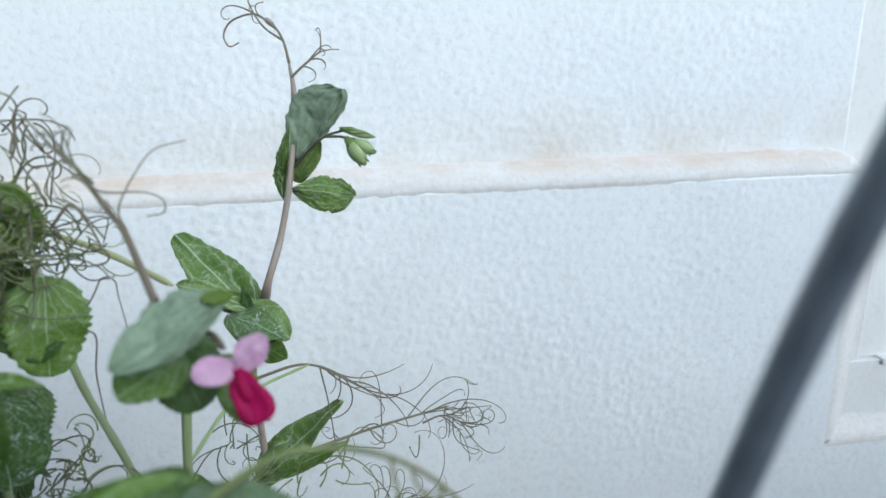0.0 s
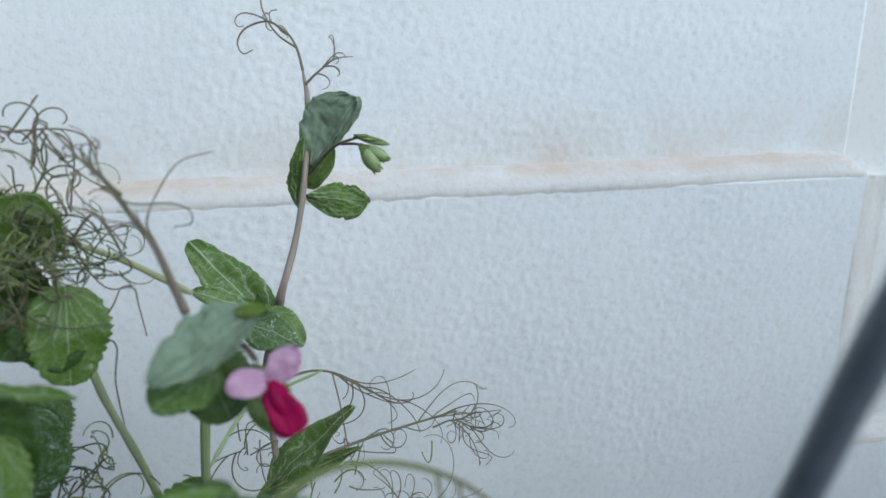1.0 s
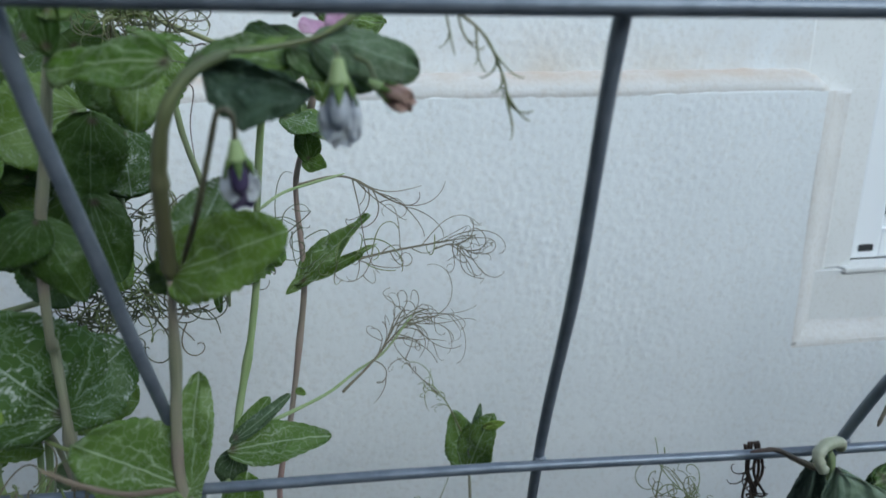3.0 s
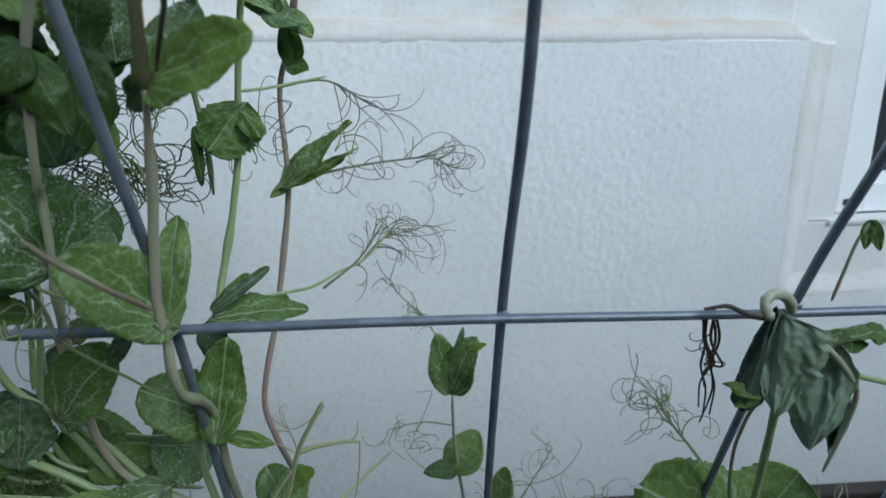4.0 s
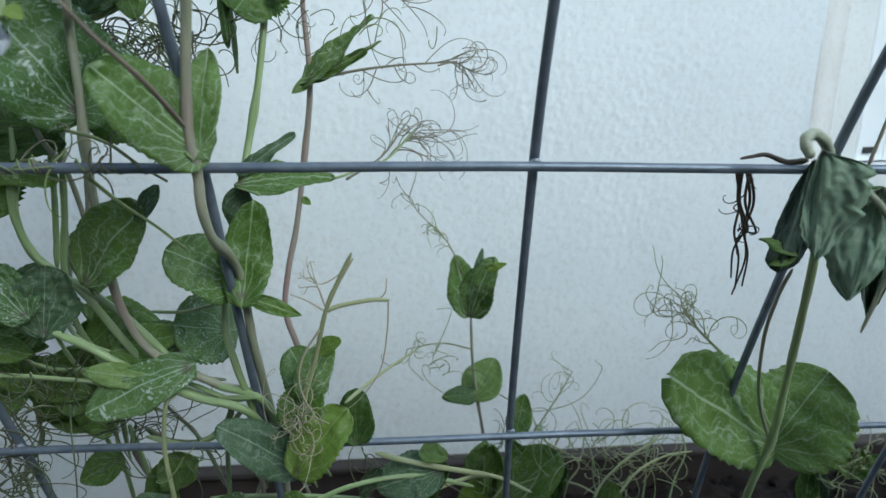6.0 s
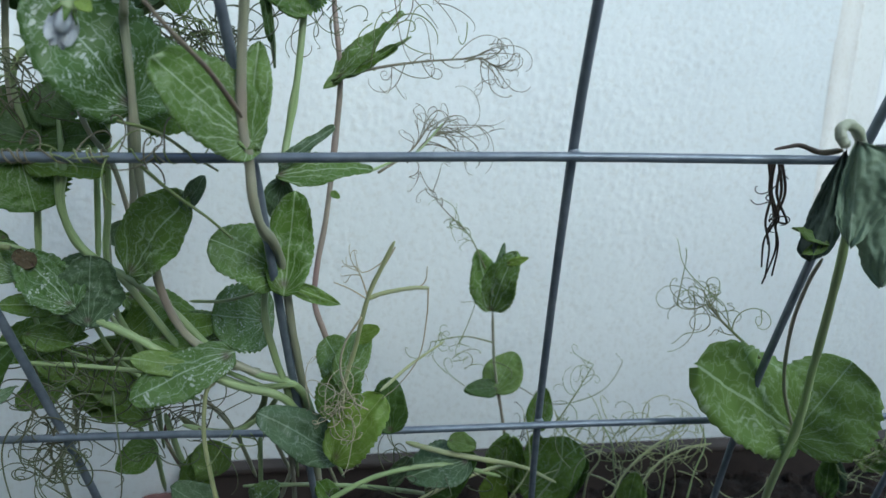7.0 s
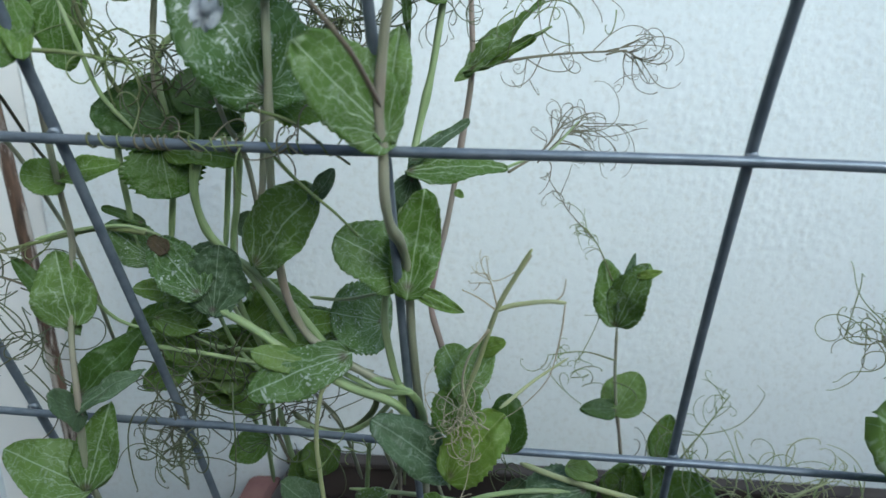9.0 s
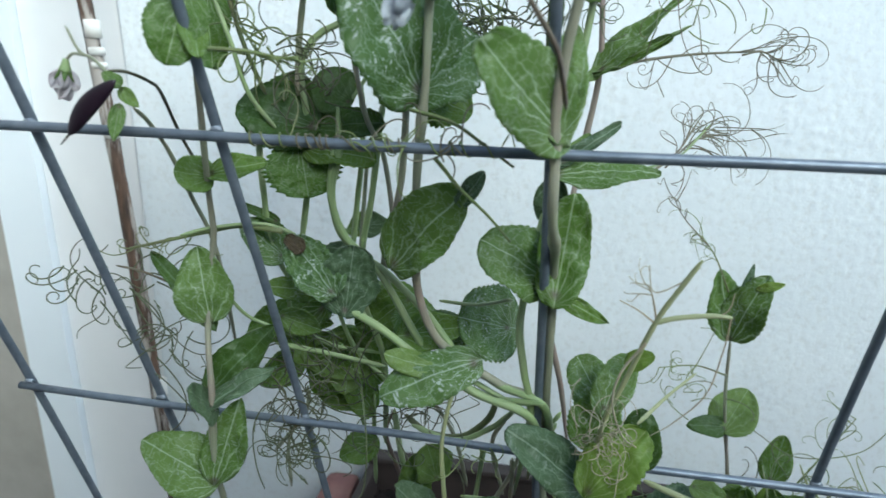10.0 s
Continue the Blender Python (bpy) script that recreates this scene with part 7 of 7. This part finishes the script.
leaf(p12, (-0.2219, 0.0600, 0.8965), (-0.2088, 0.0500, 0.8730), 0.0267, "d", facing=(0.42, -0.91, 0.47), back=0.12, full=0.4, bulge=0.85, tooth=0.04)
leaf(p12, (-0.2023, 0.0800, 0.8951), (-0.1924, 0.0700, 0.8726), 0.0191, "g", facing=(0.36, -0.93, 0.47), back=0.12, full=0.4, bulge=0.85, tooth=0.04)
tangle(p12, (-0.2115, 0.0850, 0.8556), (0.0176, 0.02, 0.0176), 34, 0.0279, 80, "h", r=0.0005, tight=1.2)
tangle(p12, (-0.2925, 0.0600, 0.8501), (0.0196, 0.02, 0.0126), 14, 0.0335, 81, "t", r=0.0006, tight=0.8)
tangle(p12, (-0.1788, 0.0900, 0.8649), (0.0188, 0.02, 0.0157), 24, 0.0344, 82, "h", r=0.0005, tight=1.2)
leaf(p12, (-0.1660, 0.0830, 0.9880), (-0.1662, 0.0750, 0.9567), 0.0260, "g", facing=(0.45, -0.83, 0.84), back=0.12, full=0.4, bulge=0.85, tooth=0.1)
leaf(p12, (-0.1852, 0.0900, 0.9452), (-0.1872, 0.0850, 0.9218), 0.0221, "m", facing=(0.47, -0.77, 0.93), back=0.12, full=0.4, bulge=0.85, tooth=0.1)
leaf(p12, (-0.1788, 0.0900, 1.0032), (-0.1749, 0.0850, 1.0259), 0.0236, "g", facing=(0.39, -0.92, 0.52), back=0.12, full=0.3, bulge=0.85, tooth=0.08)
tangle(p12, (-0.1771, 0.0900, 1.0131), (0.0111, 0.02, 0.0152), 22, 0.0263, 95, "h", r=0.0005, tight=1.2)
tangle(p12, (-0.1800, 0.0850, 1.0000), (0.0100, 0.02, 0.0100), 12, 0.0221, 96, "t", r=0.0005, tight=1.2)
leaf(p6, (0.1928, 0.0680, 0.5921), (0.1027, 0.0500, 0.6585), 0.0731, "f", facing=(-0.48, -0.72, 0.70), back=0.12, full=0.36, bulge=0.85, tooth=0.05, skew=0.1)
leaf(p6, (0.1980, 0.0680, 0.5915), (0.2281, 0.0640, 0.6450), 0.0719, "f", facing=(-0.57, -0.67, 0.67), back=0.18, full=0.4, bulge=0.85, tooth=0.06, skew=0.1)
limp_leaf(p6, (0.1368, -0.0060, 0.8004), (0.1249, -0.0100, 0.7458), 0.0082, 0.0080, 0.82, 0.85, "v", (-0.59, -0.77, 0.54), 2, 0.07, 0.35)
limp_leaf(p6, (0.1200, -0.0330, 0.8084), (0.1181, -0.0400, 0.7611), 0.0066, 0.0196, 0.7, 0.18, "w", (-0.61, -0.76, 0.53), 3, 0.045, 0.8)
limp_leaf(p6, (0.1536, -0.0300, 0.7897), (0.1422, -0.0360, 0.7387), 0.0164, 0.0113, 0.5, 0.4, "w", (-0.65, -0.71, 0.57), 3, 0.04, 0.7)
limp_leaf(p6, (0.1688, -0.0200, 0.7628), (0.1725, -0.0160, 0.7218), 0.0056, 0.0061, 0.5, 0.5, "k", (-0.66, -0.69, 0.61), 3, 0.12, 0.5)
leaf(p6, (0.1733, -0.0120, 0.7836), (0.1517, -0.0160, 0.7771), 0.0119, "d", facing=(-0.66, -0.72, 0.71), back=0.12, full=0.4, bulge=0.85, tooth=0.04)
crowd = random.Random(21)
for k in range(34):
    a = Vector((crowd.uniform(-0.36, -0.19), crowd.uniform(0.03, 0.15), crowd.uniform(0.90, 1.06)))
    b = a + Vector((crowd.uniform(-0.03, 0.03), crowd.uniform(-0.02, 0.005), crowd.uniform(-0.045, 0.015)))
    leaf(p12, a, b, crowd.uniform(0.028, 0.042), crowd.choice("dgmgd"), facing=(crowd.uniform(-0.1, 0.6), -0.9, crowd.uniform(0.1, 0.9)), back=0.15, full=0.42, bulge=0.85, tooth=0.06)
coil(p2, -0.285, 3, 0.02, 900, "t")
coil(p2, -0.262, 4, 0.018, 901, "q")
coil(p2, -0.238, 3, 0.022, 902, "t")
coil(p2, -0.222, 2, 0.01, 903, "q")
coil(p2, -0.205, 4, 0.03, 904, "t")
coil(p2, -0.26, 2, 0.03, 905, "q")
stem(p11, [(-0.1415, 0.0798, 0.5575), (-0.1025, 0.0848, 0.5722), (-0.0543, 0.0948, 0.5693), (-0.0100, 0.1098, 0.5444)], 0.0018, 0.0016, "g")
stem(p11, [(-0.0798, 0.0898, 0.5427), (-0.0458, 0.0998, 0.5506), (-0.0014, 0.1098, 0.5534), (0.0376, 0.1198, 0.5269)], 0.0015, 0.0014, "s")
tendrils(p4, [(-0.0705, 0.1714, 0.7779), (-0.0575, 0.1771, 0.7912), (-0.0442, 0.1841, 0.8010)], 12, 0.0467, 55, "q", r=0.00046, spread=0.9, tight=1.1, stalk=0.0007)
tendrils(p4, [(-0.0228, 0.1970, 0.8506), (-0.0095, 0.2000, 0.8527), (0.0034, 0.2000, 0.8462)], 12, 0.0433, 56, "q", r=0.00046, spread=1.0, tight=1.3, stalk=0.0007)
stem(p8, [(-0.2642, 0.1198, 0.6308), (-0.2732, 0.1298, 0.6034), (-0.2689, 0.1498, 0.5514)], 0.0011, 0.0018, "g")
stem(p8, [(-0.3154, 0.1198, 0.6008), (-0.3299, 0.1298, 0.5726), (-0.3393, 0.1498, 0.5191)], 0.0014, 0.0014, "p")
stem(p8, [(-0.2465, 0.1198, 0.6130), (-0.2551, 0.1298, 0.5847), (-0.2464, 0.1498, 0.5303)], 0.0010, 0.0019, "u")
stem(p8, [(-0.1331, 0.1198, 0.6198), (-0.1410, 0.1298, 0.5914), (-0.1188, 0.1498, 0.5360)], 0.0015, 0.0017, "g")
stem(p8, [(-0.1354, 0.1198, 0.6112), (-0.1422, 0.1298, 0.5823), (-0.1303, 0.1498, 0.5270)], 0.0013, 0.0014, "g")
stem(p8, [(-0.3084, 0.1198, 0.6260), (-0.3157, 0.1298, 0.5984), (-0.3507, 0.1498, 0.5501)], 0.0013, 0.0017, "p")
stem(p8, [(-0.1423, 0.1198, 0.5993), (-0.1442, 0.1298, 0.5693), (-0.1342, 0.1498, 0.5129)], 0.0011, 0.0013, "p")
stem(p8, [(-0.1695, 0.1198, 0.6124), (-0.1786, 0.1298, 0.5839), (-0.1698, 0.1498, 0.5292)], 0.0018, 0.0014, "p")
stem(p8, [(-0.1581, 0.1198, 0.5952), (-0.1631, 0.1298, 0.5653), (-0.1824, 0.1498, 0.5117)], 0.0010, 0.0020, "p")
stem(p11, [(0.1557, 0.1698, 0.4530), (0.1607, 0.1748, 0.4853), (0.1627, 0.1798, 0.5116), (0.1790, 0.1898, 0.5334)], 0.0009, 0.0006, "g")
stem(p11, [(0.0501, 0.1698, 0.4648), (0.0756, 0.1748, 0.4940), (0.0715, 0.1798, 0.5202), (0.0602, 0.1898, 0.5437)], 0.0009, 0.0006, "g")
stem(p11, [(0.1185, 0.1698, 0.4571), (0.1110, 0.1748, 0.4904), (0.1089, 0.1798, 0.5166), (0.0977, 0.1898, 0.5405)], 0.0009, 0.0006, "g")
stem(p11, [(0.1808, 0.1698, 0.4502), (0.1893, 0.1748, 0.4824), (0.2001, 0.1798, 0.5080), (0.1954, 0.1898, 0.5319)], 0.0009, 0.0006, "g")
stem(p11, [(0.0332, 0.1698, 0.4667), (0.0575, 0.1748, 0.4958), (0.0627, 0.1798, 0.5210), (0.0659, 0.1898, 0.5433)], 0.0009, 0.0006, "g")
stem(p11, [(0.0080, 0.1698, 0.4695), (0.0300, 0.1748, 0.4986), (0.0318, 0.1798, 0.5239), (0.0285, 0.1898, 0.5465)], 0.0009, 0.0006, "s")
tangle(p11, (0.0798, 0.1898, 0.5069), (0.0781, 0.03, 0.0156), 18, 0.0468, 57, "t", r=0.0005)
tangle(p11, (0.1527, 0.1698, 0.5015), (0.0563, 0.03, 0.0154), 18, 0.0461, 58, "s", r=0.0005)
tangle(p11, (0.0260, 0.2098, 0.4987), (0.0321, 0.03, 0.0214), 10, 0.0428, 59, "h", r=0.0005)
tangle(p11, (-0.0787, 0.0998, 0.5612), (0.0615, 0.03, 0.0102), 14, 0.0369, 60, "h", r=0.0005)
tendrils(p4, [(-0.0575, 0.1771, 0.7912), (-0.0465, 0.1823, 0.7984), (-0.0377, 0.1858, 0.8040)], 6, 0.0724, 61, "q", r=0.00042, spread=0.7, tight=0.55, stalk=0.0006, bias=(0.2, 0, -1.0))
leaf(p8, (-0.2330, 0.0899, 0.6934), (-0.2145, 0.0863, 0.6789), 0.0246, "g", facing=(0.33, -0.88, 0.75), back=0.3)
leaf(p8, (-0.2784, 0.0500, 0.8940), (-0.2829, 0.0400, 0.8693), 0.0315, "m", facing=(0.48, -0.86, 0.07), back=0.2, tooth=0.1, full=0.5)
stem(p8, [(-0.2728, 0.0700, 0.9026), (-0.2775, 0.0700, 0.8799), (-0.2821, 0.0700, 0.8533), (-0.2852, 0.0715, 0.8255)], 0.0016, 0.0017, "p")
stem(p8, [(-0.3132, 0.0500, 0.8942), (-0.3101, 0.0500, 0.8766), (-0.3073, 0.0550, 0.8559), (-0.3035, 0.0602, 0.8383), (-0.3008, 0.0665, 0.8258)], 0.0012, 0.0012, "o")
tangle(p8, (-0.2791, 0.0650, 0.8472), (0.0156, 0.015, 0.0125), 14, 0.0281, 62, "h")
stem(p8, [(-0.3031, 0.0911, 0.7319), (-0.3065, 0.0951, 0.6913), (-0.2842, 0.0972, 0.6699), (-0.2482, 0.1029, 0.6631)], 0.0014, 0.0014, "g")
stem(p8, [(-0.2542, 0.0953, 0.7897), (-0.2581, 0.0983, 0.7601), (-0.2624, 0.1018, 0.7248)], 0.0013, 0.0013, "p")
stem(p8, [(-0.2605, 0.0760, 0.7327), (-0.2532, 0.0763, 0.6988), (-0.2292, 0.0758, 0.6835), (-0.1918, 0.0673, 0.6680), (-0.1631, 0.0636, 0.6542)], 0.0012, 0.0016, "g")
stem(p8, [(-0.2384, 0.1081, 0.6607), (-0.2098, 0.1037, 0.6542), (-0.1773, 0.0989, 0.6523)], 0.0014, 0.0014, "p")
stem(p8, [(-0.3420, 0.0389, 0.7539), (-0.3292, 0.0486, 0.7562), (-0.3057, 0.0586, 0.7570), (-0.2881, 0.0642, 0.7504)], 0.0010, 0.0011, "g")
stem(p6, [(0.1483, -0.0034, 0.7957), (0.1413, -0.0103, 0.8039), (0.1308, -0.0190, 0.8112), (0.1200, -0.0254, 0.8151), (0.1143, -0.0282, 0.8129), (0.1146, -0.0298, 0.8086), (0.1167, -0.0314, 0.8053)], 0.0028, 0.0023, "c")
stem(p6, [(0.0974, -0.0081, 0.8025), (0.1029, -0.0093, 0.8036), (0.1085, -0.0113, 0.8044), (0.1158, -0.0160, 0.8014), (0.1184, -0.0262, 0.8034)], 0.0007, 0.0016, "k")
stem(p6, [(0.1351, -0.0255, 0.7965), (0.1471, -0.0307, 0.7885), (0.1570, -0.0336, 0.7772), (0.1659, -0.0322, 0.7627), (0.1650, -0.0276, 0.7359), (0.1623, -0.0247, 0.7160)], 0.0020, 0.0009, "p")
stem(p6, [(0.1922, -0.0015, 0.7563), (0.2176, 0.0095, 0.7455), (0.2527, 0.0209, 0.7318)], 0.0016, 0.0016, "g")
leaf(p8, (-0.2275, 0.0753, 0.6887), (-0.1900, 0.0745, 0.6975), 0.0242, "g", facing=(0.26, -0.89, 0.88), back=0.2)
leaf(p8, (-0.3144, 0.0963, 0.6794), (-0.2798, 0.0957, 0.6856), 0.0170, "g", facing=(0.44, -0.82, 0.95), back=0.1)
leaf(p8, (-0.2748, 0.1177, 0.6650), (-0.2753, 0.0998, 0.6323), 0.0347, "l", facing=(0.34, -0.86, 0.88), back=0.15, full=0.5)
leaf(p8, (-0.2629, 0.1298, 0.6392), (-0.2857, 0.1198, 0.6346), 0.0256, "b", facing=(0.30, -0.85, 0.93), back=0.2)
leaf(p8, (-0.2618, 0.1198, 0.5858), (-0.2847, 0.1098, 0.5774), 0.0251, "g", facing=(0.28, -0.80, 0.93), back=0.15, tooth=0.05)
leaf(p8, (-0.3016, 0.2227, 0.7168), (-0.2715, 0.2117, 0.7272), 0.0207, "l", facing=(0.33, -0.92, 0.61), back=0.2)
stem(p8, [(-0.2367, 0.1098, 0.6151), (-0.2218, 0.1098, 0.6033), (-0.1989, 0.1098, 0.6017), (-0.1809, 0.1048, 0.6191), (-0.1747, 0.0998, 0.6384)], 0.0022, 0.0022, "o")
stem(p8, [(-0.2833, 0.1038, 0.7049), (-0.2691, 0.1024, 0.6679), (-0.2472, 0.0994, 0.6468), (-0.2160, 0.0898, 0.6377)], 0.0013, 0.0016, "g")
stem(p8, [(-0.2607, 0.1198, 0.6231), (-0.2641, 0.1298, 0.5862), (-0.2692, 0.1498, 0.5290)], 0.0015, 0.0016, "g")
stem(p8, [(-0.2208, 0.1098, 0.6306), (-0.2046, 0.1198, 0.5960), (-0.1969, 0.1398, 0.5415)], 0.0014, 0.0015, "p")
tangle(p8, (-0.2950, 0.0797, 0.6429), (0.0244, 0.02, 0.0209), 9, 0.0418, 63, "h", r=0.0005)
tangle(p8, (-0.3028, 0.0698, 0.6092), (0.0105, 0.01, 0.0105), 12, 0.0279, 64, "h", r=0.00045, tight=1.6)
tangle(p8, (-0.2705, 0.0871, 0.6709), (0.0208, 0.02, 0.0173), 9, 0.0346, 65, "h", r=0.0005)
leaf(p12, (-0.2044, 0.1053, 0.9022), (-0.2185, 0.0903, 0.8880), 0.0250, "d", facing=(0.36, -0.89, 0.48), back=0.2, full=0.5, tooth=0.06)
leaf(p12, (-0.2258, 0.1206, 0.9080), (-0.2276, 0.1056, 0.8778), 0.0339, "d", facing=(0.40, -0.89, 0.34), back=0.2, full=0.5, tooth=0.06)
leaf(p12, (-0.2398, 0.0961, 0.9168), (-0.2162, 0.0811, 0.9032), 0.0290, "m", facing=(0.46, -0.86, 0.27), back=0.2, full=0.5, tooth=0.06)
leaf(p12, (-0.2363, 0.0870, 0.9301), (-0.2429, 0.0720, 0.9083), 0.0257, "d", facing=(0.46, -0.86, 0.47), back=0.2, full=0.5, tooth=0.06)
leaf(p12, (-0.2001, 0.0980, 0.9389), (-0.1933, 0.0930, 0.9235), 0.0198, "d", facing=(0.47, -0.79, 0.59), back=0.3, full=0.5, tooth=0.08)
tangle(p12, (-0.1819, 0.0980, 0.9029), (0.0141, 0.02, 0.0071), 16, 0.0212, 66, "h", tight=1.3)
tangle(p12, (-0.1718, 0.0780, 1.0015), (0.0176, 0.03, 0.0176), 26, 0.0215, 67, "h", r=0.0004)
tangle(p8, (-0.2696, 0.0502, 0.8377), (0.0112, 0.02, 0.0167), 14, 0.0279, 68, "h")
leaf(p8, (-0.1751, 0.0989, 0.7025), (-0.1930, 0.0963, 0.6775), 0.0316, "g", facing=(0.27, -0.87, 0.70), back=0.2, full=0.5)
tangle(p8, (-0.2719, 0.0782, 0.6563), (0.0273, 0.02, 0.0205), 8, 0.0443, 69, "h", r=0.00055)
tangle(p8, (-0.2422, 0.0898, 0.6288), (0.0289, 0.02, 0.0108), 10, 0.0398, 70, "h", r=0.0005)
